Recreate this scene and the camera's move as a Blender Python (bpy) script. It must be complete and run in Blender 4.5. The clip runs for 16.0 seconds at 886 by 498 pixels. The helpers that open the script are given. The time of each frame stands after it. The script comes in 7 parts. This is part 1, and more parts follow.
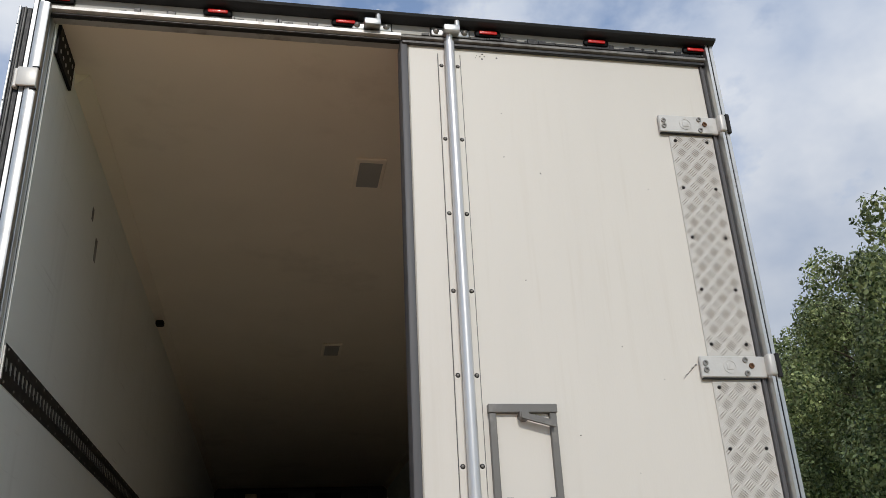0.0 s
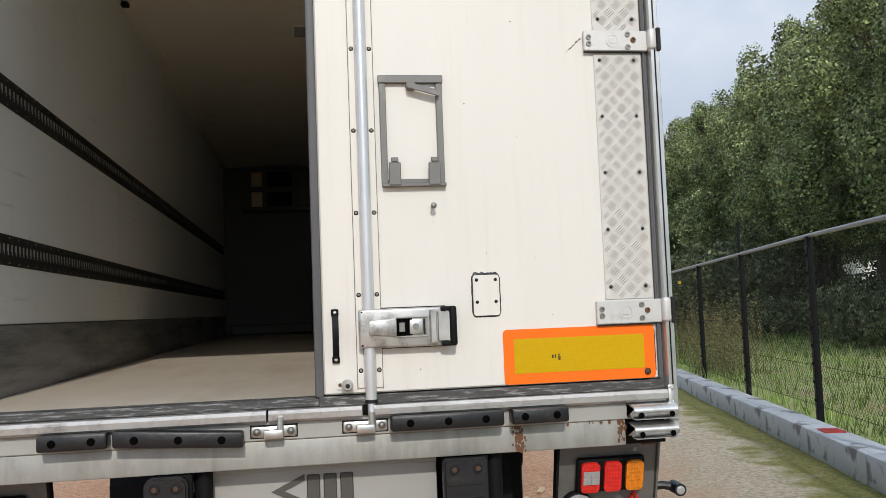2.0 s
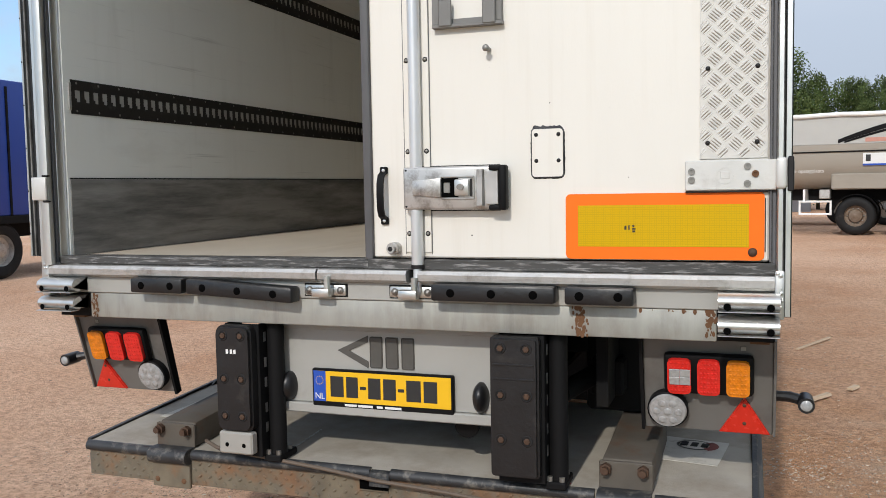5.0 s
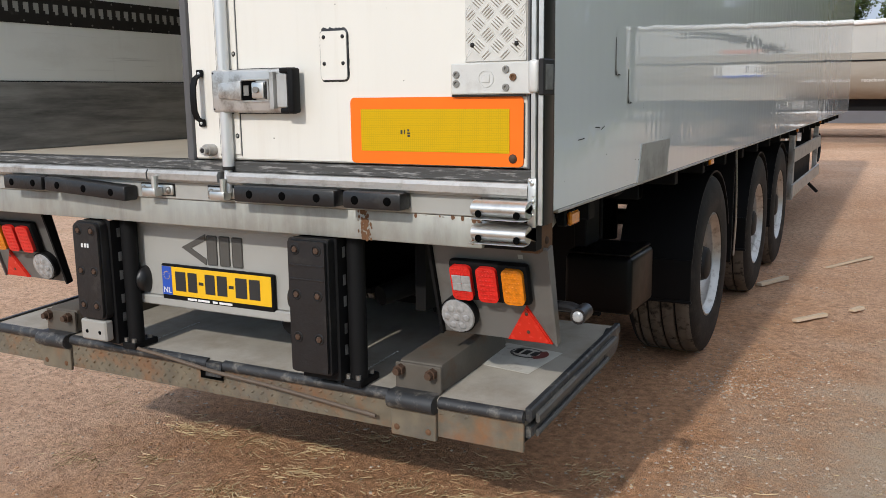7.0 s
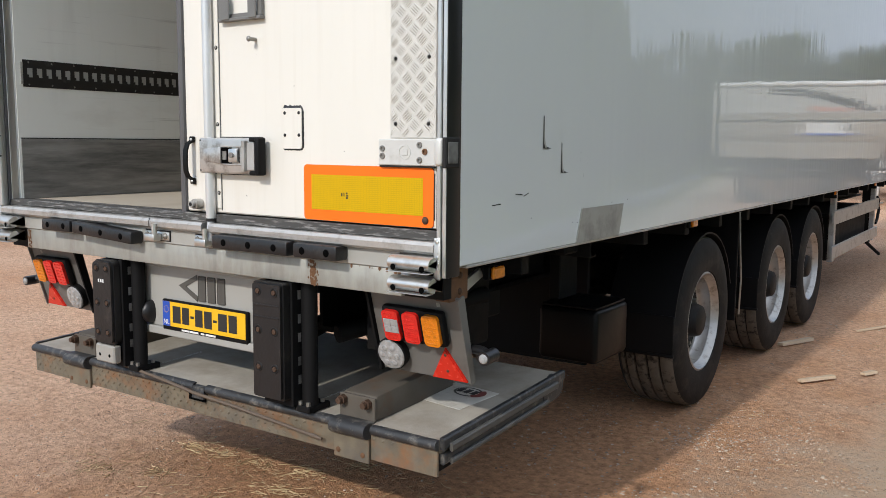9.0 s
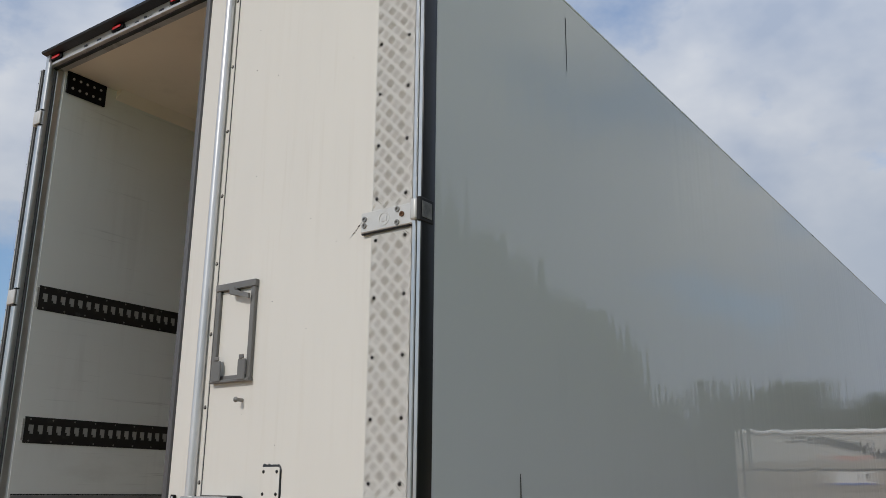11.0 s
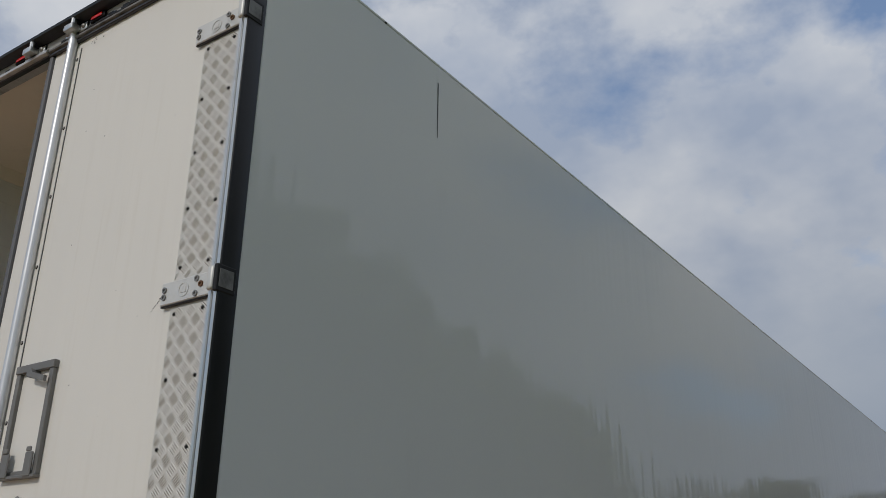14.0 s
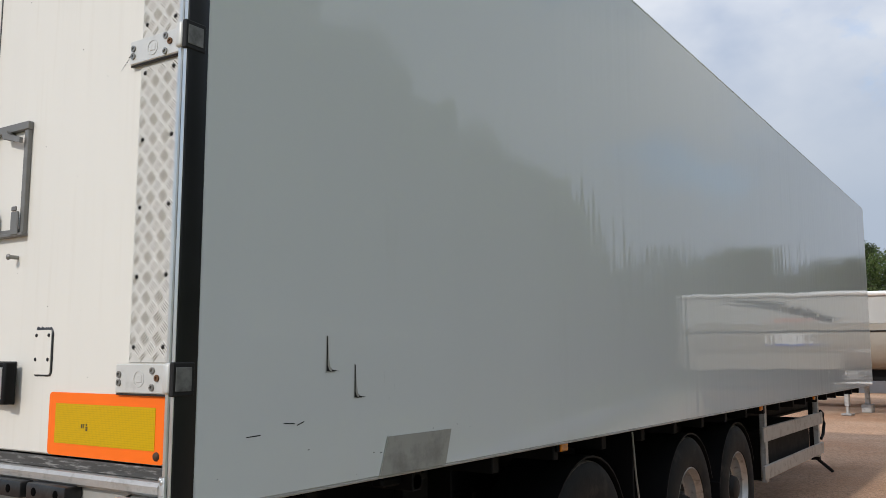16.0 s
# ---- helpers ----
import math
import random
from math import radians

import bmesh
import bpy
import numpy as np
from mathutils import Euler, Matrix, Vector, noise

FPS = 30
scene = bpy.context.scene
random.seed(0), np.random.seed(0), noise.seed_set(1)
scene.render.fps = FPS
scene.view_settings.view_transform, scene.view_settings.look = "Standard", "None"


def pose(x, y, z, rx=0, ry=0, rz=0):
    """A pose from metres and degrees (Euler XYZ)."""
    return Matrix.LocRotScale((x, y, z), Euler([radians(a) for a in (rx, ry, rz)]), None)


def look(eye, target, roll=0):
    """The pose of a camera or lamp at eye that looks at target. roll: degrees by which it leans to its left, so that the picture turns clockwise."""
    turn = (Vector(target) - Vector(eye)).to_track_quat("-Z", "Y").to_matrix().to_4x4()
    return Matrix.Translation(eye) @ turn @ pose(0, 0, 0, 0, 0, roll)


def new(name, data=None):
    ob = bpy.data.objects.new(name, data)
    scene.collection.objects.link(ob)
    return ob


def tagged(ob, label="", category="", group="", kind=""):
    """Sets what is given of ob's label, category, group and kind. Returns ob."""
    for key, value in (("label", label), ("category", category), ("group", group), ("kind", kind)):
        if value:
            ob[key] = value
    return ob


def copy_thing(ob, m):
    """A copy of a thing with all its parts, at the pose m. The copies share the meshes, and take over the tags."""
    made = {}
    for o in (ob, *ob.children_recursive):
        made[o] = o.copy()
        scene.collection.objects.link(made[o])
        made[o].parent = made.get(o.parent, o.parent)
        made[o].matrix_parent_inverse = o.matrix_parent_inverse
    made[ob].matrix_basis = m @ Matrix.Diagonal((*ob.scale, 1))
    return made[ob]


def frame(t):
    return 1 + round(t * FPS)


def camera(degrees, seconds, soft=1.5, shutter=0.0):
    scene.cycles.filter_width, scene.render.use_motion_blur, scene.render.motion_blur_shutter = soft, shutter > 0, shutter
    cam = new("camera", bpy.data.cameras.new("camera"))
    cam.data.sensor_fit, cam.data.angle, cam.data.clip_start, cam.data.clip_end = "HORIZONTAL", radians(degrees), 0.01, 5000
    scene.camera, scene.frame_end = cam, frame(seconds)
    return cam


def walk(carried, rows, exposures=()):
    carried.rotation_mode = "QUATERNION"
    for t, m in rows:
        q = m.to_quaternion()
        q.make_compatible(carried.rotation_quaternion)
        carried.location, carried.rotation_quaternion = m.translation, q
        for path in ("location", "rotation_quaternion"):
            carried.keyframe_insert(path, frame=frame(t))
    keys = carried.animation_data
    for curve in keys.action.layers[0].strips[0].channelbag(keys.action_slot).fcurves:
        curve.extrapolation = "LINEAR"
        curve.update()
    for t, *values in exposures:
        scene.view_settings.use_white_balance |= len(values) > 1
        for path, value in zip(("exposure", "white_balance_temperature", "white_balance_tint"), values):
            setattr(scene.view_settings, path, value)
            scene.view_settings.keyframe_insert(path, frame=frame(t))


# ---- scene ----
cam = camera(53.9, 16.0, soft=0.6)
PATH = [
    (0, (-0.409, -2.695, 1.748), (-0.045, -0.906, 2.565), -2.8),
    (0.5, (-0.401, -2.889, 1.718), (-0.051, -1.017, 2.328), -2.6),
    (1, (-0.351, -2.988, 1.691), (-0.006, -1.072, 2.15), -2.6),
    (1.5, (-0.161, -3.028, 1.626), (0.161, -1.081, 1.948), -2.6),
    (2, (-0.006, -3.03, 1.604), (0.303, -1.059, 1.739), -2.2),
    (2.5, (0.096, -2.982, 1.606), (0.38, -1.003, 1.633), -2.1),
    (3, (0.279, -2.856, 1.614), (0.264, -0.856, 1.603), -2.0),
    (3.2, (0.352, -2.817, 1.597), (0.203, -0.823, 1.59), -1.7),
    (5.3, (1.31, -2.533, 1.537), (0.635, -0.662, 1.329), -1.1),
    (5.5, (1.387, -2.487, 1.529), (0.71, -0.623, 1.271), -1.1),
    (6, (1.655, -2.435, 1.543), (0.956, -0.589, 1.221), -1.0),
    (6.5, (1.939, -2.373, 1.544), (1.06, -0.608, 1.205), -1.1),
    (7, (2.151, -2.216, 1.523), (1.229, -0.476, 1.175), -0.7),
    (7.5, (2.352, -2.08, 1.55), (1.351, -0.384, 1.198), -0.2),
    (8, (2.6, -2.067, 1.574), (1.559, -0.396, 1.222), 0.2),
    (8.5, (2.731, -2.152, 1.582), (1.648, -0.501, 1.264), 0.3),
    (9, (2.82, -2.283, 1.596), (1.703, -0.642, 1.355), 0.5),
    (9.5, (2.887, -2.306, 1.608), (1.748, -0.665, 1.527), 0.5),
    (10, (2.937, -2.293, 1.634), (1.786, -0.673, 1.857), 0.6),
    (10.2, (2.94, -2.296, 1.633), (1.795, -0.683, 1.929), 0.5),
    (12.5, (3.181, -2.054, 1.655), (2.088, -0.57, 2.43), 0.9),
    (13, (3.187, -1.9, 1.703), (2.11, -0.395, 2.462), 0.8),
    (13.5, (3.236, -1.78, 1.732), (2.166, -0.267, 2.483), 1.0),
    (14, (3.252, -1.659, 1.683), (2.189, -0.136, 2.424), 0.6),
    (14.5, (3.265, -1.639, 1.652), (2.19, -0.069, 2.267), 0.3),
    (15, (3.262, -1.636, 1.638), (2.181, -0.031, 2.145), 0.1),
    (15.5, (3.261, -1.641, 1.639), (2.169, -0.004, 1.994), 0.1),
    (16, (3.268, -1.658, 1.631), (2.172, -0.003, 1.875), 0.0),
]
EXPOSURES = [(0, -0.48), (0.5, -0.26), (0.8, -0.23), (1.5, -0.12), (2.2, -0.01), (3.2, -0.01), (5.4, 0.07), (7, 0.08), (8, 0.2), (9, 0.18), (9.6, 0.03), (10.2, -0.22), (12.3, -0.92), (14, -0.92), (14.8, -0.68), (15.4, -0.48), (16, -0.22)]
walk(cam, [(t, look(eye, target, roll)) for t, eye, target, roll in PATH], EXPOSURES)

# ---- world and sun ----
SUN_EL, SUN_AZ = radians(34), radians(-178.2)   # azimuth of the sun, clockwise from +y
world = bpy.data.worlds.new("sky")
scene.world = world
world.use_nodes = True
wn, wl = world.node_tree.nodes, world.node_tree.links
wn.clear()
w_out = wn.new("ShaderNodeOutputWorld")
w_bg = wn.new("ShaderNodeBackground")
w_sky = wn.new("ShaderNodeTexSky")
w_sky.sky_type = 'NISHITA'
w_sky.sun_disc = False
w_sky.sun_elevation = SUN_EL
w_sky.sun_rotation = SUN_AZ
w_sky.air_density, w_sky.dust_density, w_sky.ozone_density = 1.0, 0.7, 1.6
w_co = wn.new("ShaderNodeTexCoord")
w_map = wn.new("ShaderNodeMapping")
w_map.inputs["Location"].default_value = (-2.57, 2.97, -0.86)
w_map.inputs["Scale"].default_value = (1.0, 1.0, 1.45)
w_n = wn.new("ShaderNodeTexNoise")
w_n.inputs["Scale"].default_value = 2.3
w_n.inputs["Detail"].default_value = 7
w_n.inputs["Roughness"].default_value = 0.56
w_n.inputs["Distortion"].default_value = 0.05
w_ramp = wn.new("ShaderNodeValToRGB")
w_ramp.color_ramp.elements[0].position, w_ramp.color_ramp.elements[1].position = 0.385, 0.485
w_ramp.color_ramp.elements[0].color = (0.14, 0.14, 0.14, 1)
w_n2 = wn.new("ShaderNodeTexNoise")
w_n2.inputs["Scale"].default_value = 4.5
w_n2.inputs["Detail"].default_value = 5
w_cl = wn.new("ShaderNodeValToRGB")
w_cl.color_ramp.elements[0].position, w_cl.color_ramp.elements[1].position = 0.36, 0.66
w_cl.color_ramp.elements[0].color = (5.0, 5.9, 7.6, 1)
w_cl.color_ramp.elements[1].color = (9.4, 9.7, 10.2, 1)
w_mix = wn.new("ShaderNodeMix")
w_mix.data_type = 'RGBA'
w_bg.inputs["Strength"].default_value = 0.122
wl.new(w_co.outputs["Generated"], w_map.inputs["Vector"])
wl.new(w_map.outputs[0], w_n.inputs["Vector"])
wl.new(w_map.outputs[0], w_n2.inputs["Vector"])
wl.new(w_n.outputs["Fac"], w_ramp.inputs[0])
wl.new(w_n2.outputs["Fac"], w_cl.inputs[0])
wl.new(w_ramp.outputs["Color"], w_mix.inputs[0])
w_air = wn.new("ShaderNodeVectorMath")
w_air.operation = 'MULTIPLY'
w_air.inputs[1].default_value = (1.5, 1.75, 1.95)
wl.new(w_sky.outputs[0], w_air.inputs[0])
wl.new(w_air.outputs[0], w_mix.inputs[6])
# the sky grows dimmer towards the horizon
w_sep = wn.new("ShaderNodeSeparateXYZ")
wl.new(w_co.outputs["Generated"], w_sep.inputs[0])
w_low = wn.new("ShaderNodeMapRange")
w_low.inputs["From Max"].default_value, w_low.inputs["To Min"].default_value = 0.55, 0.66
wl.new(w_sep.outputs["Z"], w_low.inputs["Value"])
w_dim = wn.new("ShaderNodeVectorMath")
w_dim.operation = 'SCALE'
wl.new(w_mix.outputs[2], w_dim.inputs[0])
wl.new(w_low.outputs[0], w_dim.inputs["Scale"])
# clouds melt into an even haze low down
w_hz = wn.new("ShaderNodeMapRange")
w_hz.inputs["From Min"].default_value, w_hz.inputs["From Max"].default_value = 0.16, 0.36
wl.new(w_sep.outputs["Z"], w_hz.inputs["Value"])
w_haze = wn.new("ShaderNodeMix")
w_haze.data_type = 'RGBA'
w_haze.inputs[6].default_value = (5.7, 6.6, 8.0, 1)
wl.new(w_hz.outputs[0], w_haze.inputs[0])
wl.new(w_cl.outputs["Color"], w_haze.inputs[7])
wl.new(w_haze.outputs[2], w_mix.inputs[7])
wl.new(w_dim.outputs[0], w_bg.inputs["Color"])
wl.new(w_bg.outputs[0], w_out.inputs["Surface"])

sun_data = bpy.data.lights.new("sun", 'SUN')
sun_data.energy, sun_data.angle, sun_data.color = 2.35, radians(1.2), (1.0, 0.95, 0.88)
sun = new("sun", sun_data)
sun_dir = Vector((math.sin(SUN_AZ) * math.cos(SUN_EL), math.cos(SUN_AZ) * math.cos(SUN_EL), math.sin(SUN_EL)))
sun.matrix_world = look(sun_dir * 60, (0, 0, 0))

# ---- materials ----


def material(name, color, rough=0.5, metal=0.0, vary=0.12, scale=8.0, bump=0.0, bump_scale=120.0, dirt=None, dirt_at=(0.55, 0.75),
             dirt_scale=2.5, stretch=(1, 1, 1), coat=0.0, spec=0.5, rough_vary=0.1):
    """A painted, metal or plastic surface: fine variation, larger stains in a second colour and a fine relief."""
    m = bpy.data.materials.new(name)
    m.use_nodes = True
    nt = m.node_tree
    n, l = nt.nodes, nt.links
    b = n["Principled BSDF"]
    co = n.new("ShaderNodeTexCoord")
    mp = n.new("ShaderNodeMapping")
    mp.inputs["Scale"].default_value = stretch
    l.new(co.outputs["Object"], mp.inputs["Vector"])
    n1 = n.new("ShaderNodeTexNoise")
    n1.inputs["Scale"].default_value, n1.inputs["Detail"].default_value = scale, 6
    l.new(mp.outputs[0], n1.inputs["Vector"])
    hsv = n.new("ShaderNodeMapRange")
    hsv.inputs["To Min"].default_value, hsv.inputs["To Max"].default_value = 1 - vary, 1 + vary
    l.new(n1.outputs["Fac"], hsv.inputs["Value"])
    mul = n.new("ShaderNodeMix")
    mul.data_type, mul.blend_type = 'RGBA', 'MULTIPLY'
    mul.inputs[0].default_value = 1.0
    mul.inputs[6].default_value = (*color, 1)
    l.new(hsv.outputs[0], mul.inputs[7])
    last = mul.outputs[2]
    if dirt:
        n2 = n.new("ShaderNodeTexNoise")
        n2.inputs["Scale"].default_value, n2.inputs["Detail"].default_value, n2.inputs["Roughness"].default_value = dirt_scale, 9, 0.65
        l.new(mp.outputs[0], n2.inputs["Vector"])
        r = n.new("ShaderNodeMapRange")
        r.inputs["From Min"].default_value, r.inputs["From Max"].default_value = dirt_at
        l.new(n2.outputs["Fac"], r.inputs["Value"])
        mx = n.new("ShaderNodeMix")
        mx.data_type = 'RGBA'
        l.new(r.outputs[0], mx.inputs[0])
        l.new(last, mx.inputs[6])
        mx.inputs[7].default_value = (*dirt, 1)
        last = mx.outputs[2]
    l.new(last, b.inputs["Base Color"])
    rr = n.new("ShaderNodeMapRange")
    rr.inputs["To Min"].default_value, rr.inputs["To Max"].default_value = max(0.02, rough - rough_vary), min(1, rough + rough_vary)
    l.new(n1.outputs["Fac"], rr.inputs["Value"])
    l.new(rr.outputs[0], b.inputs["Roughness"])
    b.inputs["Metallic"].default_value = metal
    b.inputs["Coat Weight"].default_value = coat
    b.inputs["Specular IOR Level"].default_value = spec
    if bump:
        n3 = n.new("ShaderNodeTexNoise")
        n3.inputs["Scale"].default_value, n3.inputs["Detail"].default_value = bump_scale, 4
        l.new(mp.outputs[0], n3.inputs["Vector"])
        bp = n.new("ShaderNodeBump")
        bp.inputs["Strength"].default_value, bp.inputs["Distance"].default_value = bump, 0.002
        l.new(n3.outputs["Fac"], bp.inputs["Height"])
        l.new(bp.outputs[0], b.inputs["Normal"])
    return m


M_DOOR = material("door_paint", (0.715, 0.683, 0.622), 0.42, vary=0.04, scale=1.6, bump=0.12, bump_scale=60, dirt=(0.55, 0.46, 0.34),
                  dirt_at=(0.66, 0.95), dirt_scale=1.3, stretch=(3, 3, 0.7))


def grime_runs(m, tone=(0.55, 0.49, 0.40), amount=0.45, nx=26, nz=1.1, ny=None, low=0.52):
    """Faint upright dirt runs over a painted sheet."""
    n, l = m.node_tree.nodes, m.node_tree.links
    b = n["Principled BSDF"]
    src = b.inputs["Base Color"].links[0].from_socket
    co = n.new("ShaderNodeTexCoord")
    mp = n.new("ShaderNodeMapping")
    mp.inputs["Scale"].default_value = (nx, nx if ny is None else ny, nz)
    l.new(co.outputs["Object"], mp.inputs["Vector"])
    t = n.new("ShaderNodeTexNoise")
    t.inputs["Scale"].default_value, t.inputs["Detail"].default_value, t.inputs["Roughness"].default_value = 1.0, 6, 0.6
    l.new(mp.outputs[0], t.inputs["Vector"])
    big = n.new("ShaderNodeTexNoise")
    big.inputs["Scale"].default_value = 2.0
    l.new(co.outputs["Object"], big.inputs["Vector"])
    r1 = n.new("ShaderNodeMapRange")
    r1.inputs["From Min"].default_value, r1.inputs["From Max"].default_value, r1.inputs["To Max"].default_value = low, low + 0.28, amount
    l.new(t.outputs["Fac"], r1.inputs["Value"])
    r2 = n.new("ShaderNodeMapRange")
    r2.inputs["From Min"].default_value, r2.inputs["From Max"].default_value = 0.38, 0.66
    l.new(big.outputs["Fac"], r2.inputs["Value"])
    mu = n.new("ShaderNodeMath")
    mu.operation = 'MULTIPLY'
    l.new(r1.outputs[0], mu.inputs[0])
    l.new(r2.outputs[0], mu.inputs[1])
    mx = n.new("ShaderNodeMix")
    mx.data_type = 'RGBA'
    l.new(mu.outputs[0], mx.inputs[0])
    l.new(src, mx.inputs[6])
    mx.inputs[7].default_value = (*tone, 1)
    l.new(mx.outputs[2], b.inputs["Base Color"])


grime_runs(M_DOOR)
M_STEEL = material("stainless", (0.60, 0.60, 0.58), 0.38, 0.95, vary=0.1, scale=14, bump=0.15, bump_scale=90, dirt=(0.30, 0.27, 0.24),
                   dirt_at=(0.6, 0.85), dirt_scale=6)
M_ALU = material("worn_aluminium", (0.52, 0.51, 0.49), 0.50, 0.7, vary=0.2, scale=24, bump=0.3, bump_scale=120, dirt=(0.20, 0.175, 0.15),
                 dirt_at=(0.52, 0.78), dirt_scale=12)
M_BAR = material("lock_bar_zinc", (0.64, 0.645, 0.65), 0.35, 0.5, vary=0.06, scale=10, bump=0.08, bump_scale=80)
M_GALV = material("galvanised_steel", (0.36, 0.36, 0.33), 0.55, 0.35, vary=0.25, scale=18, bump=0.2, bump_scale=70, dirt=(0.24, 0.22, 0.19),
                  dirt_at=(0.5, 0.75), dirt_scale=5, stretch=(1, 1, 0.5))
M_RUST = material("rust", (0.13, 0.062, 0.028), 0.85, vary=0.4, scale=30, bump=0.5, bump_scale=160)
M_RUBBER = material("black_rubber", (0.008, 0.008, 0.009), 0.40, vary=0.3, scale=16, bump=0.6, bump_scale=60, dirt=(0.05, 0.045, 0.04),
                    dirt_at=(0.58, 0.80), dirt_scale=7)
M_SEAL = material("grey_seal_rubber", (0.10, 0.10, 0.105), 0.55, vary=0.2, scale=9, bump=0.1, bump_scale=60)
M_BLACK = material("black_plastic", (0.005, 0.005, 0.0055), 0.55, spec=0.15, vary=0.2, scale=20, bump=0.15, bump_scale=150)
M_GLOSSBLACK = material("glossy_black_plastic", (0.003, 0.003, 0.0035), 0.36, spec=0.15, vary=0.25, scale=12, bump=0.1, bump_scale=40)
M_CHASSIS = material("black_chassis_paint", (0.005, 0.005, 0.0055), 0.7, spec=0.2, vary=0.3, scale=12, bump=0.2, bump_scale=60, dirt=(0.009, 0.0075, 0.0065),
                     dirt_at=(0.55, 0.8), dirt_scale=5)
M_INNER = material("inner_wall_laminate", (0.79, 0.80, 0.755), 0.45, vary=0.05, scale=2.5, bump=0.08, bump_scale=30, dirt=(0.56, 0.54, 0.48),
                   dirt_at=(0.62, 0.95), dirt_scale=2.2, stretch=(1, 0.35, 1))
M_KICK = material("scuffed_kick_plate", (0.27, 0.265, 0.25), 0.5, 0.2, vary=0.45, scale=6, bump=0.2, bump_scale=60, dirt=(0.07, 0.07, 0.067),
                  dirt_at=(0.42, 0.66), dirt_scale=3.5, stretch=(1, 0.3, 2.5))
M_PLY = material("plywood_floor", (0.50, 0.44, 0.355), 0.6, vary=0.12, scale=6, bump=0.15, bump_scale=80, dirt=(0.34, 0.27, 0.19),
                 dirt_at=(0.5, 0.85), dirt_scale=2.5, stretch=(1, 0.25, 1))
M_WOODEDGE = material("worn_black_threshold", (0.05, 0.048, 0.045), 0.6, vary=0.4, scale=14, bump=0.4, bump_scale=80, dirt=(0.24, 0.23, 0.22),
                      dirt_at=(0.52, 0.62), dirt_scale=42, stretch=(0.3, 3, 3))
M_ORANGE = material("fluorescent_orange", (0.95, 0.165, 0.012), 0.45, spec=0.2, vary=0.05, scale=15, bump=0.05, dirt=(0.6, 0.2, 0.08), dirt_at=(0.7, 0.95))
M_RED = material("red_lens", (0.66, 0.018, 0.013), 0.18, vary=0.3, scale=60, bump=0.6, bump_scale=190, coat=0.6)
M_AMBER = material("amber_lens", (0.70, 0.205, 0.006), 0.18, vary=0.5, scale=60, bump=0.6, bump_scale=190, coat=0.6)
M_CLEAR = material("clear_lens", (0.32, 0.32, 0.315), 0.15, vary=0.45, scale=70, bump=0.6, bump_scale=150, coat=0.6)
M_REFLEX = material("red_reflector", (0.60, 0.022, 0.010), 0.25, vary=0.2, scale=40, bump=0.4, bump_scale=300, coat=0.4)
M_GREYPANEL = material("silver_grey_paint", (0.36, 0.355, 0.33), 0.5, 0.1, vary=0.08, scale=7, bump=0.12, bump_scale=70, dirt=(0.22, 0.2, 0.17),
                       dirt_at=(0.55, 0.9), dirt_scale=4)
M_DECK = material("worn_lift_deck", (0.315, 0.287, 0.242), 0.72, 0.0, vary=0.25, scale=9, bump=0.5, bump_scale=140, dirt=(0.20, 0.165, 0.125),
                  dirt_at=(0.45, 0.75), dirt_scale=4)
M_LIFTEDGE = material("dirty_tread_plate", (0.155, 0.128, 0.088), 0.7, 0.1, vary=0.5, scale=16, bump=0.5, bump_scale=60, dirt=(0.23, 0.105, 0.042),
                      dirt_at=(0.48, 0.70), dirt_scale=9)
M_BLUEBLACK = material("dark_blue_steel", (0.030, 0.031, 0.033), 0.50, 0.1, vary=0.4, scale=14, bump=0.35, bump_scale=100, dirt=(0.20, 0.185, 0.16),
                       dirt_at=(0.52, 0.74), dirt_scale=22)
M_YELLOW = material("plate_yellow", (0.80, 0.46, 0.012), 0.35, vary=0.03, scale=30, bump=0.05)
M_BLUE = material("plate_blue", (0.015, 0.075, 0.42), 0.35, vary=0.03, scale=30)
M_INK = material("black_print", (0.02, 0.02, 0.02), 0.5, vary=0.1, scale=30)
M_WHITE = material("white_print", (0.72, 0.72, 0.70), 0.5, vary=0.05, scale=30)
M_LOGO = material("dark_grey_emboss", (0.075, 0.07, 0.062), 0.6, vary=0.2, scale=30)
M_BOLT = material("rusty_bolt", (0.085, 0.048, 0.03), 0.7, 0.4, vary=0.4, scale=60, bump=0.4, bump_scale=200)
M_STEELBOLT = material("bolt_head", (0.26, 0.25, 0.23), 0.45, 0.7, vary=0.3, scale=60)
M_TYRE = material("tyre_rubber", (0.008, 0.0078, 0.0078), 0.7, spec=0.3, vary=0.3, scale=14, bump=0.6, bump_scale=70, dirt=(0.065, 0.052, 0.042),
                  dirt_at=(0.54, 0.84), dirt_scale=5)
M_TYREDUST = material("dusty_tread_rubber", (0.125, 0.104, 0.082), 0.85, spec=0.2, vary=0.35, scale=18, bump=0.6, bump_scale=90, dirt=(0.020, 0.018, 0.016),
                      dirt_at=(0.52, 0.66), dirt_scale=16)
M_RIM = material("wheel_rim_silver", (0.46, 0.45, 0.43), 0.36, 0.75, vary=0.2, scale=14, bump=0.2, dirt=(0.13, 0.11, 0.09), dirt_at=(0.52, 0.8), dirt_scale=22)
M_HUB = material("hub_dark", (0.012, 0.011, 0.011), 0.6, 0.3, vary=0.3, scale=20)
M_TREAD = material("tread_aluminium", (0.58, 0.56, 0.52), 0.5, 0.1, vary=0.12, scale=30, bump=0.15, bump_scale=200, dirt=(0.32, 0.26, 0.19),
                   dirt_at=(0.6, 0.9), dirt_scale=8)
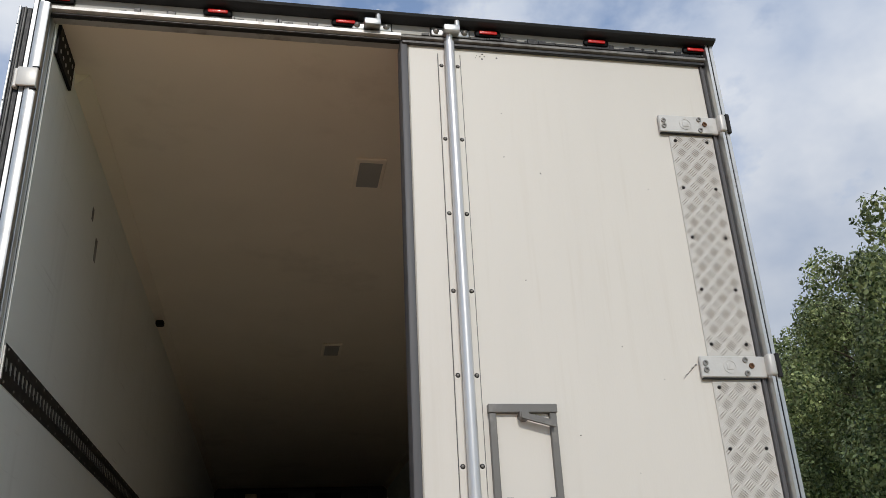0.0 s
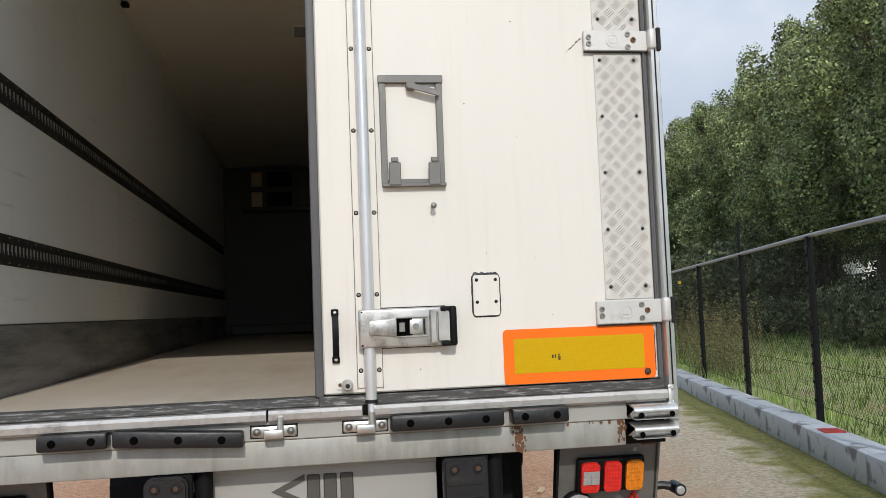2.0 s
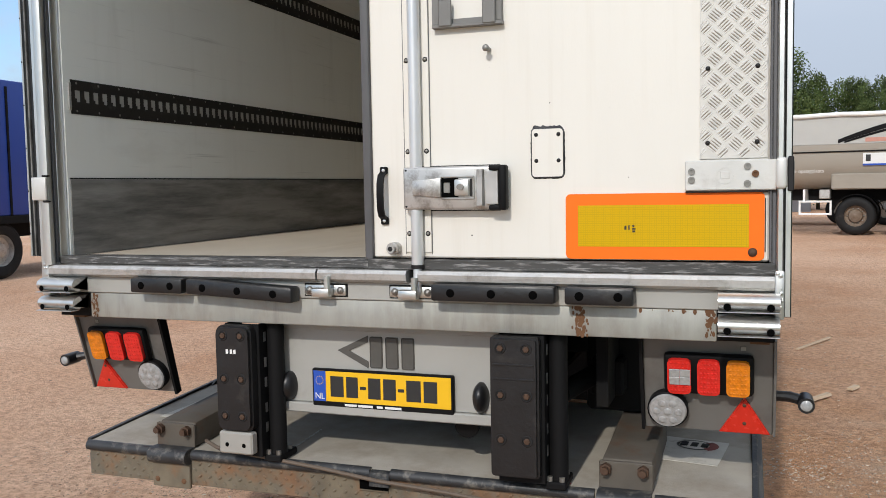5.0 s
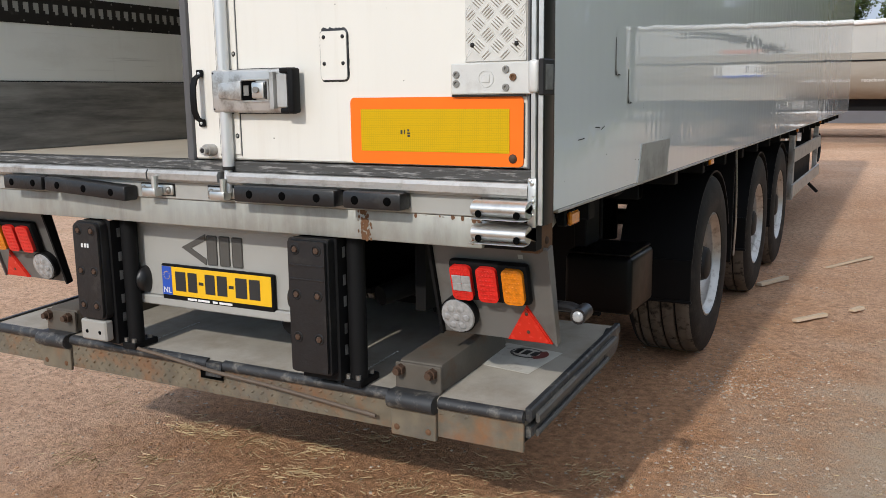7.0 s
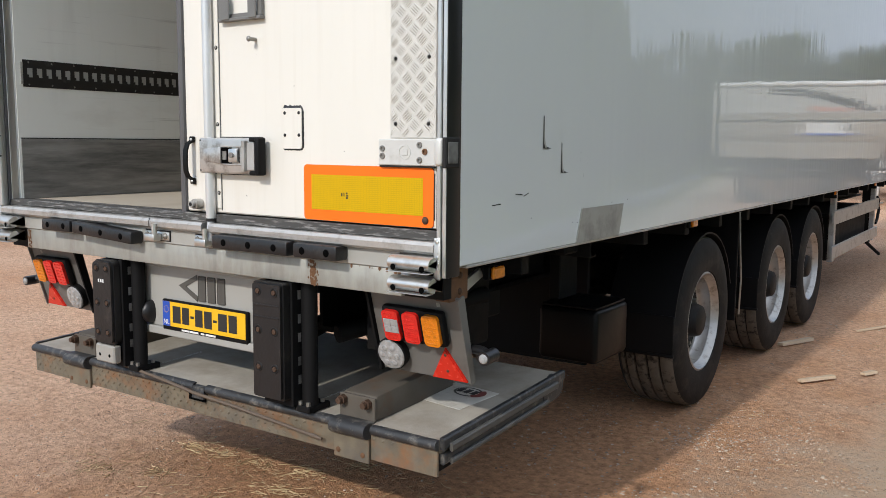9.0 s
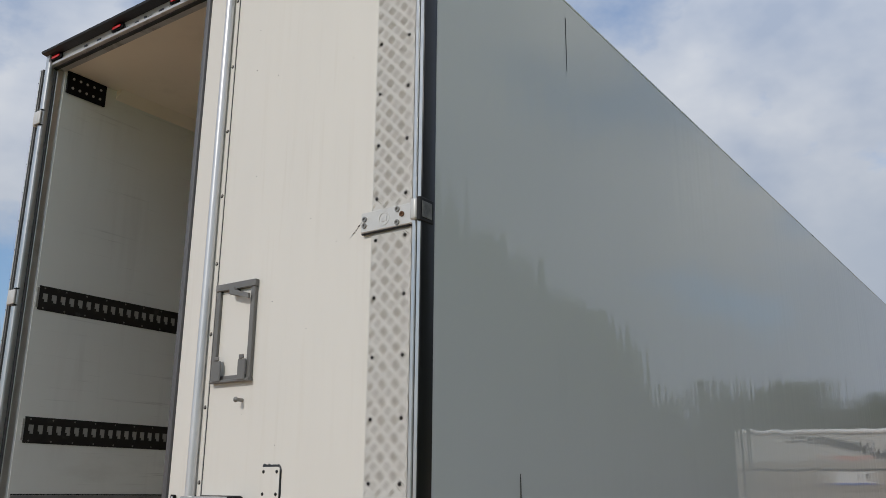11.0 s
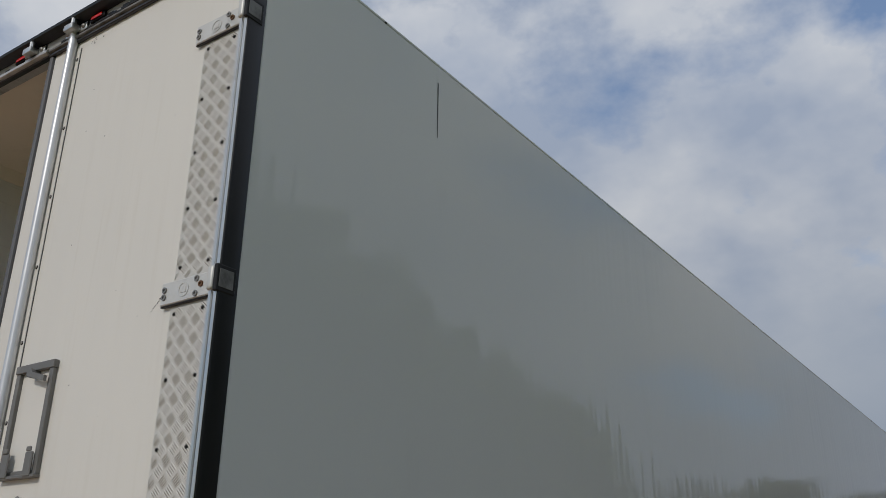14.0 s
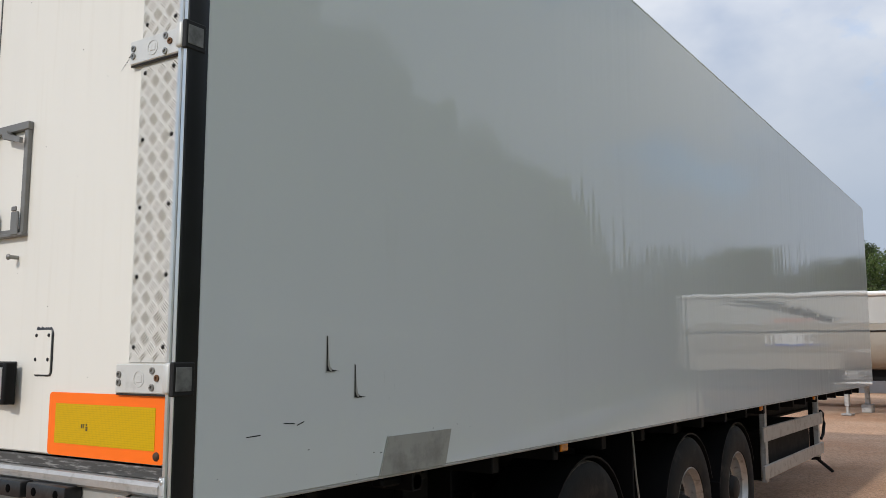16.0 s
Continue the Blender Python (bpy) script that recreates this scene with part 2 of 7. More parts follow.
# steel blackened in colour for the dark reflection on the flange's side
M_FLANGE = material("dark_reflection_steel", (0.012, 0.012, 0.013), 0.38, 0.0, spec=0.28, vary=0.2, scale=8, bump=0.1, bump_scale=60)
# laminate darkened in colour for the shade deep inside the trailer
M_BULKSHADE = material("shade_dark_bulkhead", (0.055, 0.055, 0.052), 0.5, vary=0.1, scale=3, bump=0.1, bump_scale=30)
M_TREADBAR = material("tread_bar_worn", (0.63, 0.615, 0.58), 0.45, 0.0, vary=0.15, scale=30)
M_TREADDIRT = material("tread_dirt", (0.205, 0.175, 0.14), 0.85, vary=0.4, scale=25)
M_STICKER = material("worn_paper_sticker", (0.50, 0.48, 0.43), 0.7, vary=0.15, scale=25, dirt=(0.25, 0.22, 0.18), dirt_at=(0.55, 0.75), dirt_scale=14)
M_EDGE = material("dull_edge_steel", (0.085, 0.082, 0.076), 0.55, 0.2, vary=0.35, scale=12, bump=0.3, bump_scale=90, dirt=(0.16, 0.14, 0.115), dirt_at=(0.55, 0.75), dirt_scale=9)
M_DARKTRIM = material("dirty_grey_trim", (0.20, 0.195, 0.185), 0.5, 0.3, vary=0.3, scale=10, bump=0.2, bump_scale=60, dirt=(0.05, 0.045, 0.04), dirt_at=(0.48, 0.66), dirt_scale=7)
M_HINGE = material("cast_aluminium_strap", (0.60, 0.59, 0.56), 0.45, 0.25, vary=0.12, scale=16, bump=0.2, bump_scale=110, dirt=(0.34, 0.31, 0.27), dirt_at=(0.58, 0.85), dirt_scale=9)
M_RUSTRIM = material("dusty_rusty_rim", (0.20, 0.15, 0.11), 0.75, 0.1, vary=0.3, scale=9, bump=0.3, bump_scale=60, dirt=(0.10, 0.06, 0.035), dirt_at=(0.48, 0.7), dirt_scale=5)
M_LOCK = material("pressed_lock_metal", (0.50, 0.49, 0.47), 0.36, 0.65, vary=0.2, scale=18, bump=0.15, bump_scale=80, dirt=(0.16, 0.14, 0.12), dirt_at=(0.52, 0.72), dirt_scale=14)
# near-black for flat discs and plates that stand for the shade in holes
M_HOLESHADE = material("hole_shade_black", (0.0015, 0.0015, 0.0015), 0.9, vary=0.1, scale=20, spec=0.05)
M_PATCH = material("bare_metal_patch", (0.33, 0.318, 0.29), 0.5, 0.1, vary=0.15, scale=7, bump=0.15, bump_scale=60, dirt=(0.14, 0.13, 0.12), dirt_at=(0.5, 0.8), dirt_scale=5)
M_DOC = material("dark_grey_frame", (0.17, 0.165, 0.155), 0.5, 0.2, vary=0.15, scale=12, bump=0.15, bump_scale=90, dirt=(0.28, 0.27, 0.25), dirt_at=(0.58, 0.8), dirt_scale=9)
M_BOARD = material("grey_light_board", (0.15, 0.145, 0.135), 0.5, 0.15, vary=0.12, scale=7, bump=0.12, bump_scale=70, dirt=(0.085, 0.075, 0.065), dirt_at=(0.5, 0.8), dirt_scale=5)
M_ARM = material("dirty_brown_steel", (0.10, 0.085, 0.068), 0.7, 0.2, vary=0.3, scale=14, bump=0.3, bump_scale=80, dirt=(0.11, 0.055, 0.028), dirt_at=(0.52, 0.74), dirt_scale=8)
M_CEIL = material("ceiling_laminate", (0.84, 0.765, 0.635), 0.5, vary=0.06, scale=2.5, bump=0.08, bump_scale=30, dirt=(0.60, 0.53, 0.42), dirt_at=(0.58, 0.9), dirt_scale=1.5)
M_RAIL = material("black_rail_paint", (0.022, 0.020, 0.018), 0.5, 0.2, vary=0.3, scale=25, bump=0.2, bump_scale=120, dirt=(0.07, 0.065, 0.06), dirt_at=(0.58, 0.75), dirt_scale=14)
M_CABLE = material("old_cable", (0.115, 0.085, 0.062), 0.7, vary=0.3, scale=40)
M_CONCRETE = material("kerb_concrete", (0.46, 0.49, 0.52), 0.85, vary=0.12, scale=12, bump=0.5, bump_scale=60, dirt=(0.19, 0.19, 0.195),
                      dirt_at=(0.53, 0.60), dirt_scale=3.4)
M_FENCE = material("fence_black_coating", (0.007, 0.0075, 0.008), 0.5, spec=0.15, vary=0.2, scale=20)
M_FENCERAIL = material("fence_grey_tube", (0.33, 0.34, 0.35), 0.5, 0.5, vary=0.15, scale=20)
M_TIPHULL = material("tipper_hull_taupe", (0.32, 0.285, 0.235), 0.5, 0.15, vary=0.1, scale=2, bump=0.1, bump_scale=20, dirt=(0.24, 0.2, 0.16),
                     dirt_at=(0.5, 0.9), dirt_scale=1.2, stretch=(0.5, 1, 1.5))
M_TIPTOP = material("tipper_silver", (0.46, 0.45, 0.42), 0.45, 0.25, vary=0.08, scale=2, bump=0.1, bump_scale=20)
M_TARP = material("white_tarpaulin", (0.80, 0.80, 0.78), 0.5, vary=0.06, scale=4, bump=0.2, bump_scale=12)
M_BLUETARP = material("blue_tarpaulin", (0.012, 0.05, 0.30), 0.45, vary=0.12, scale=1.5, bump=0.3, bump_scale=5)
M_WOOD = material("weathered_wood", (0.56, 0.43, 0.30), 0.8, vary=0.25, scale=20, bump=0.5, bump_scale=120, stretch=(1, 6, 6))
M_REDSIGN = material("red_sign", (0.40, 0.03, 0.02), 0.5, vary=0.1, scale=20)
M_MAROON = material("worn_maroon_print", (0.17, 0.045, 0.038), 0.6, vary=0.3, scale=30)
M_FADEDRED = material("faded_red_paint", (0.52, 0.25, 0.19), 0.5, vary=0.15, scale=6)
M_SHED = material("shed_roof_sheet", (0.55, 0.58, 0.62), 0.5, 0.2, vary=0.1, scale=2)
M_BARK = material("bark", (0.11, 0.085, 0.06), 0.9, vary=0.35, scale=8, bump=0.6, bump_scale=30, stretch=(2, 2, 0.5))


def side_paint():
    """Glossy grey-white gelcoat on the long side: a slightly wavy sheet with upright run marks."""
    m = material("side_gelcoat", (0.63, 0.635, 0.625), 0.02, vary=0.025, scale=1.2, dirt=(0.53, 0.53, 0.51), dirt_at=(0.6, 0.95), dirt_scale=0.8,
                 stretch=(1, 1.2, 0.25), coat=0.0, spec=0.42, rough_vary=0.005)
    n, l = m.node_tree.nodes, m.node_tree.links
    b = n["Principled BSDF"]
    co = n.new("ShaderNodeTexCoord")
    mp = n.new("ShaderNodeMapping")
    mp.inputs["Scale"].default_value = (0, 1, 0.15)
    l.new(co.outputs["Object"], mp.inputs["Vector"])
    a = n.new("ShaderNodeTexNoise")
    a.inputs["Scale"].default_value, a.inputs["Detail"].default_value = 1.3, 2
    l.new(mp.outputs[0], a.inputs["Vector"])
    bp = n.new("ShaderNodeBump")
    bp.inputs["Strength"].default_value, bp.inputs["Distance"].default_value = 1.0, 0.0018
    l.new(a.outputs["Fac"], bp.inputs["Height"])
    # fine upright ripples that come and go along the sheet
    mp2 = n.new("ShaderNodeMapping")
    mp2.inputs["Scale"].default_value = (0, 9.0, 0.12)
    l.new(co.outputs["Object"], mp2.inputs["Vector"])
    f1 = n.new("ShaderNodeTexNoise")
    f1.inputs["Scale"].default_value, f1.inputs["Detail"].default_value, f1.inputs["Roughness"].default_value = 1.0, 1, 0.5
    l.new(mp2.outputs[0], f1.inputs["Vector"])
    f2 = n.new("ShaderNodeTexNoise")
    f2.inputs["Scale"].default_value, f2.inputs["Detail"].default_value = 0.9, 3
    l.new(co.outputs["Object"], f2.inputs["Vector"])
    fr = n.new("ShaderNodeMapRange")
    fr.inputs["From Min"].default_value, fr.inputs["From Max"].default_value, fr.inputs["To Min"].default_value = 0.42, 0.62, 0.12
    l.new(f2.outputs["Fac"], fr.inputs["Value"])
    fm = n.new("ShaderNodeMath")
    fm.operation = 'MULTIPLY'
    l.new(f1.outputs["Fac"], fm.inputs[0])
    l.new(fr.outputs[0], fm.inputs[1])
    bp2 = n.new("ShaderNodeBump")
    bp2.inputs["Strength"].default_value, bp2.inputs["Distance"].default_value = 1.0, 0.0022
    l.new(fm.outputs[0], bp2.inputs["Height"])
    l.new(bp.outputs[0], bp2.inputs["Normal"])
    # narrow fibre print through the gelcoat
    mp3 = n.new("ShaderNodeMapping")
    mp3.inputs["Scale"].default_value = (0, 19, 0.2)
    l.new(co.outputs["Object"], mp3.inputs["Vector"])
    f3 = n.new("ShaderNodeTexNoise")
    f3.inputs["Scale"].default_value, f3.inputs["Detail"].default_value = 1.0, 0
    l.new(mp3.outputs[0], f3.inputs["Vector"])
    bp3 = n.new("ShaderNodeBump")
    bp3.inputs["Strength"].default_value, bp3.inputs["Distance"].default_value = 1.0, 0.0005
    l.new(f3.outputs["Fac"], bp3.inputs["Height"])
    l.new(bp2.outputs[0], bp3.inputs["Normal"])
    l.new(bp3.outputs[0], b.inputs["Normal"])
    return m


def marker_yellow():
    m = material("retroreflective_yellow", (0.62, 0.40, 0.012), 0.4, vary=0.04, scale=9)
    n, l = m.node_tree.nodes, m.node_tree.links
    b = n["Principled BSDF"]
    co = n.new("ShaderNodeTexCoord")
    v = n.new("ShaderNodeTexVoronoi")
    v.feature = 'DISTANCE_TO_EDGE'
    v.inputs["Scale"].default_value, v.inputs["Randomness"].default_value = 150, 0.15
    l.new(co.outputs["Object"], v.inputs["Vector"])
    r = n.new("ShaderNodeMapRange")
    r.inputs["From Max"].default_value = 0.12
    l.new(v.outputs["Distance"], r.inputs["Value"])
    mx = n.new("ShaderNodeMix")
    mx.data_type = 'RGBA'
    mx.inputs[6].default_value, mx.inputs[7].default_value = (0.42, 0.28, 0.01, 1), (0.60, 0.36, 0.002, 1)
    l.new(r.outputs[0], mx.inputs[0])
    l.new(mx.outputs[2], b.inputs["Base Color"])
    b.inputs["Specular IOR Level"].default_value = 0.15
    return m


def ground_dirt():
    """Trodden sandy dirt: reddish brown, sandier in worn lanes, olive gravel and moss towards the kerb."""
    m = bpy.data.materials.new("yard_dirt")
    m.use_nodes = True
    n, l = m.node_tree.nodes, m.node_tree.links
    b = n["Principled BSDF"]
    co = n.new("ShaderNodeTexCoord")

    def noise_at(scale, detail=8, rough=0.6):
        t = n.new("ShaderNodeTexNoise")
        t.inputs["Scale"].default_value, t.inputs["Detail"].default_value, t.inputs["Roughness"].default_value = scale, detail, rough
        l.new(co.outputs["Object"], t.inputs["Vector"])
        return t

    def ramp(src, lo, hi):
        r = n.new("ShaderNodeMapRange")
        r.inputs["From Min"].default_value, r.inputs["From Max"].default_value = lo, hi
        l.new(src, r.inputs["Value"])
        return r.outputs[0]

    def mixed(fac, a, c):
        x = n.new("ShaderNodeMix")
        x.data_type = 'RGBA'
        l.new(fac, x.inputs[0])
        for slot, v in ((6, a), (7, c)):
            if isinstance(v, tuple):
                x.inputs[slot].default_value = (*v, 1)
            else:
                l.new(v, x.inputs[slot])
        return x.outputs[2]

    big, mid, fine, grit = noise_at(0.35), noise_at(2.2), noise_at(22, 10, 0.7), noise_at(130, 4, 0.8)
    c = mixed(ramp(big.outputs["Fac"], 0.38, 0.62), (0.63, 0.36, 0.215), (0.80, 0.54, 0.37))
    c = mixed(ramp(mid.outputs["Fac"], 0.45, 0.7), c, (0.71, 0.45, 0.295))
    c = mixed(ramp(fine.outputs["Fac"], 0.42, 0.72), c, (0.39, 0.215, 0.132))
    c = mixed(ramp(grit.outputs["Fac"], 0.60, 0.72), c, (0.58, 0.45, 0.35))
    speck = noise_at(60, 3, 0.7)
    c = mixed(ramp(speck.outputs["Fac"], 0.57, 0.68), c, (0.19, 0.12, 0.085))
    # damp churned soil behind the trailer, plus shade painted into the ground under it
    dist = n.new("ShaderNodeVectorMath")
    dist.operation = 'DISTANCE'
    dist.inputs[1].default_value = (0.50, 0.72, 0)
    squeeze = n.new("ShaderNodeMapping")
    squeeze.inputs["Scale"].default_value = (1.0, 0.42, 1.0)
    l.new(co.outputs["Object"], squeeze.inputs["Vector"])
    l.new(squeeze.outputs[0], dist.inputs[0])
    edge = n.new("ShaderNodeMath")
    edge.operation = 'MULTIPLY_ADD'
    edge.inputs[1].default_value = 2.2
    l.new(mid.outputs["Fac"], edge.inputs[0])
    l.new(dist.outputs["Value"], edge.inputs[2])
    damp_shade = n.new("ShaderNodeMapRange")
    damp_shade.inputs["From Min"].default_value, damp_shade.inputs["From Max"].default_value = 3.0, 2.0
    damp_shade.inputs["To Max"].default_value = 0.8
    l.new(edge.outputs[0], damp_shade.inputs["Value"])
    c = mixed(damp_shade.outputs[0], c, mixed(ramp(fine.outputs["Fac"], 0.4, 0.62), (0.62, 0.32, 0.160), (0.34, 0.170, 0.080)))
    # olive gravel and moss along the kerb: distance across the fence line
    sep = n.new("ShaderNodeSeparateXYZ")
    l.new(co.outputs["Object"], sep.inputs[0])
    ax = n.new("ShaderNodeMath")
    ax.operation = 'MULTIPLY_ADD'
    ax.inputs[1].default_value, ax.inputs[2].default_value = -0.2425, 0.0
    l.new(sep.outputs["Y"], ax.inputs[0])
    across = n.new("ShaderNodeMath")
    across.operation = 'ADD'
    l.new(sep.outputs["X"], across.inputs[0])
    l.new(ax.outputs[0], across.inputs[1])
    wob = n.new("ShaderNodeMath")
    wob.operation = 'MULTIPLY_ADD'
    wob.inputs[1].default_value = 1.6
    l.new(mid.outputs["Fac"], wob.inputs[0])
    l.new(across.outputs[0], wob.inputs[2])
    gravel = mixed(ramp(fine.outputs["Fac"], 0.4, 0.65), (0.38, 0.33, 0.24), (0.70, 0.62, 0.48))
    c = mixed(ramp(wob.outputs[0], 1.9, 3.4), c, gravel)
    moss = mixed(ramp(fine.outputs["Fac"], 0.45, 0.6), (0.27, 0.255, 0.085), (0.16, 0.175, 0.05))
    c = mixed(ramp(wob.outputs[0], 3.8, 4.1), c, moss)
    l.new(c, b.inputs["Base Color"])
    b.inputs["Roughness"].default_value = 0.92
    b.inputs["Specular IOR Level"].default_value = 0.25
    add = n.new("ShaderNodeMath")
    add.operation = 'MULTIPLY_ADD'
    add.inputs[1].default_value = 0.4
    l.new(grit.outputs["Fac"], add.inputs[0])
    l.new(fine.outputs["Fac"], add.inputs[2])
    bp = n.new("ShaderNodeBump")
    bp.inputs["Strength"].default_value, bp.inputs["Distance"].default_value = 1.0, 0.03
    l.new(add.outputs[0], bp.inputs["Height"])
    l.new(bp.outputs[0], b.inputs["Normal"])
    return m


def islands(name, a, c, rough=0.8, translucent=0.0, clump=0.0):
    """Many small pieces in one mesh, each with its own tone between two colours."""
    m = bpy.data.materials.new(name)
    m.use_nodes = True
    n, l = m.node_tree.nodes, m.node_tree.links
    b = n["Principled BSDF"]
    g = n.new("ShaderNodeNewGeometry")
    mx = n.new("ShaderNodeMix")
    mx.data_type = 'RGBA'
    mx.inputs[6].default_value, mx.inputs[7].default_value = (*a, 1), (*c, 1)
    l.new(g.outputs["Random Per Island"], mx.inputs[0])
    col = mx.outputs[2]
    if clump:
        co = n.new("ShaderNodeTexCoord")
        t = n.new("ShaderNodeTexNoise")
        t.inputs["Scale"].default_value, t.inputs["Detail"].default_value = clump, 4
        l.new(co.outputs["Object"], t.inputs["Vector"])
        r = n.new("ShaderNodeMapRange")
        r.inputs["From Min"].default_value, r.inputs["From Max"].default_value = 0.35, 0.65
        r.inputs["To Min"].default_value, r.inputs["To Max"].default_value = 0.35, 1.4
        l.new(t.outputs["Fac"], r.inputs["Value"])
        mu = n.new("ShaderNodeMix")
        mu.data_type, mu.blend_type = 'RGBA', 'MULTIPLY'
        mu.inputs[0].default_value = 1.0
        l.new(col, mu.inputs[6])
        l.new(r.outputs[0], mu.inputs[7])
        col = mu.outputs[2]
    l.new(col, b.inputs["Base Color"])
    b.inputs["Roughness"].default_value = rough
    b.inputs["Specular IOR Level"].default_value = 0.3
    if translucent:
        b.inputs["Subsurface Weight"].default_value = 0.0
        tr = n.new("ShaderNodeBsdfTranslucent")
        l.new(col, tr.inputs["Color"])
        ms = n.new("ShaderNodeMixShader")
        ms.inputs[0].default_value = translucent
        l.new(b.outputs[0], ms.inputs[1])
        l.new(tr.outputs[0], ms.inputs[2])
        l.new(ms.outputs[0], n["Material Output"].inputs["Surface"])
    return m


grime_runs(M_GALV, (0.52, 0.52, 0.49), 0.6, 30, 2.0)
grime_runs(M_GALV, (0.10, 0.09, 0.08), 0.75, 17, 1.6, None, 0.56)
grime_runs(M_LIFTEDGE, (0.055, 0.055, 0.052), 0.9, 11, 9, None, 0.47)
grime_runs(M_LIFTEDGE, (0.11, 0.115, 0.115), 0.8, 5, 5, None, 0.50)
grime_runs(M_LIFTEDGE, (0.34, 0.30, 0.24), 0.5, 30, 3.0, None, 0.58)
grime_runs(M_INNER, (0.50, 0.49, 0.44), 0.4, 9, 0.8)
grime_runs(M_INNER, (0.30, 0.29, 0.27), 0.9, 1, 45, 1.6, 0.60)
grime_runs(M_KICK, (0.05, 0.05, 0.05), 0.9, 1, 60, 2.0, 0.54)
grime_runs(M_ALU, (0.16, 0.14, 0.12), 0.8, 12, 70, 12, 0.55)
M_SIDE = side_paint()
M_MARKER = marker_yellow()
M_DIRT = ground_dirt()
M_STONES = islands("gravel_stones", (0.24, 0.165, 0.115), (0.62, 0.51, 0.40))
M_CRUMB = islands("soil_crumb", (0.22, 0.110, 0.052), (0.54, 0.285, 0.145))
M_STRAW = islands("straw", (0.32, 0.21, 0.10), (0.60, 0.46, 0.27))
M_GRASS = islands("grass_blades", (0.10, 0.19, 0.040), (0.34, 0.42, 0.135), 0.7, 0.35, 0.9)
M_POPLAR = islands("poplar_leaves", (0.035, 0.075, 0.022), (0.44, 0.50, 0.22), 0.45, 0.18, 1.5)
M_OAK = islands("oak_leaves", (0.05, 0.09, 0.025), (0.15, 0.19, 0.06), 0.6, 0.3, 0.8)
M_BUSH = islands("bush_leaves", (0.06, 0.095, 0.04), (0.26, 0.28, 0.15), 0.6, 0.3, 1.5)
M_WEED = islands("dry_weed", (0.14, 0.14, 0.055), (0.35, 0.30, 0.15), 0.7, 0.3)
M_TURF = material("turf", (0.24, 0.29, 0.10), 0.9, vary=0.4, scale=3, bump=0.8, bump_scale=25, dirt=(0.30, 0.24, 0.14), dirt_at=(0.50, 0.68), dirt_scale=0.8)

# ---- mesh helpers ----


def box(bm, lo, hi, bevel=0.0, seg=1):
    """A block between two corners, with its edges rounded."""
    made = bmesh.ops.create_cube(bm, size=1.0)["verts"]
    c = [(a + b) / 2 for a, b in zip(lo, hi)]
    s = [abs(b - a) for a, b in zip(lo, hi)]
    for v in made:
        v.co = Vector((c[0] + v.co.x * s[0], c[1] + v.co.y * s[1], c[2] + v.co.z * s[2]))
    if bevel:
        edges = list({e for v in made for e in v.link_edges})
        bmesh.ops.bevel(bm, geom=edges, offset=bevel, segments=seg, profile=0.5, affect='EDGES')
    return bm


def rod(bm, a, b, r, n=12, r2=None):
    """A round bar from a to b."""
    a, b = Vector(a), Vector(b)
    d = b - a
    m = Matrix.Translation((a + b) / 2) @ d.to_track_quat('Z', 'Y').to_matrix().to_4x4()
    bmesh.ops.create_cone(bm, cap_ends=True, segments=n, radius1=r, radius2=r if r2 is None else r2, depth=d.length, matrix=m)
    return bm


def dome(bm, c, r, axis=(0, -1, 0), flat=0.5, n=10):
    """A rounded bolt head."""
    m = Matrix.Translation(c) @ Vector(axis).to_track_quat('Z', 'Y').to_matrix().to_4x4() @ Matrix.Diagonal((r, r, r * flat, 1))
    bmesh.ops.create_uvsphere(bm, u_segments=n, v_segments=6, radius=1.0, matrix=m)
    return bm


def sweep(bm, outline, a, b):
    """Extrudes a closed outline of (u, w) points along the straight line a-b: along x it lies in (y, z), along y in (x, z), along z in (x, y)."""
    a, b = Vector(a), Vector(b)
    ax = max(range(3), key=lambda k: abs(b[k] - a[k]))
    place = {0: lambda u, w: Vector((0, u, w)), 1: lambda u, w: Vector((u, 0, w)), 2: lambda u, w: Vector((u, w, 0))}[ax]
    ra = [bm.verts.new(a + place(u, w)) for u, w in outline]
    rb = [bm.verts.new(b + place(u, w)) for u, w in outline]
    k = len(outline)
    faces = [bm.faces.new((ra[i], ra[(i + 1) % k], rb[(i + 1) % k], rb[i])) for i in range(k)]
    faces += [bm.faces.new(ra[::-1]), bm.faces.new(rb)]
    bmesh.ops.recalc_face_normals(bm, faces=faces)
    return bm


def turned(bm, profile, centre, axis='x', n=32):
    """Turns a profile of (radius, offset along the axis) round an axis through the centre."""
    c = Vector(centre)
    rings = []
    for r, o in profile:
        ring = []
        for i in range(n):
            a = 2 * math.pi * i / n
            u, w = r * math.cos(a), r * math.sin(a)
            ring.append(bm.verts.new(c + {'x': Vector((o, u, w)), 'y': Vector((u, o, w)), 'z': Vector((u, w, o))}[axis]))
        rings.append(ring)
    for p, q in zip(rings, rings[1:]):
        for i in range(n):
            bm.faces.new((p[i], p[(i + 1) % n], q[(i + 1) % n], q[i]))
    return bm


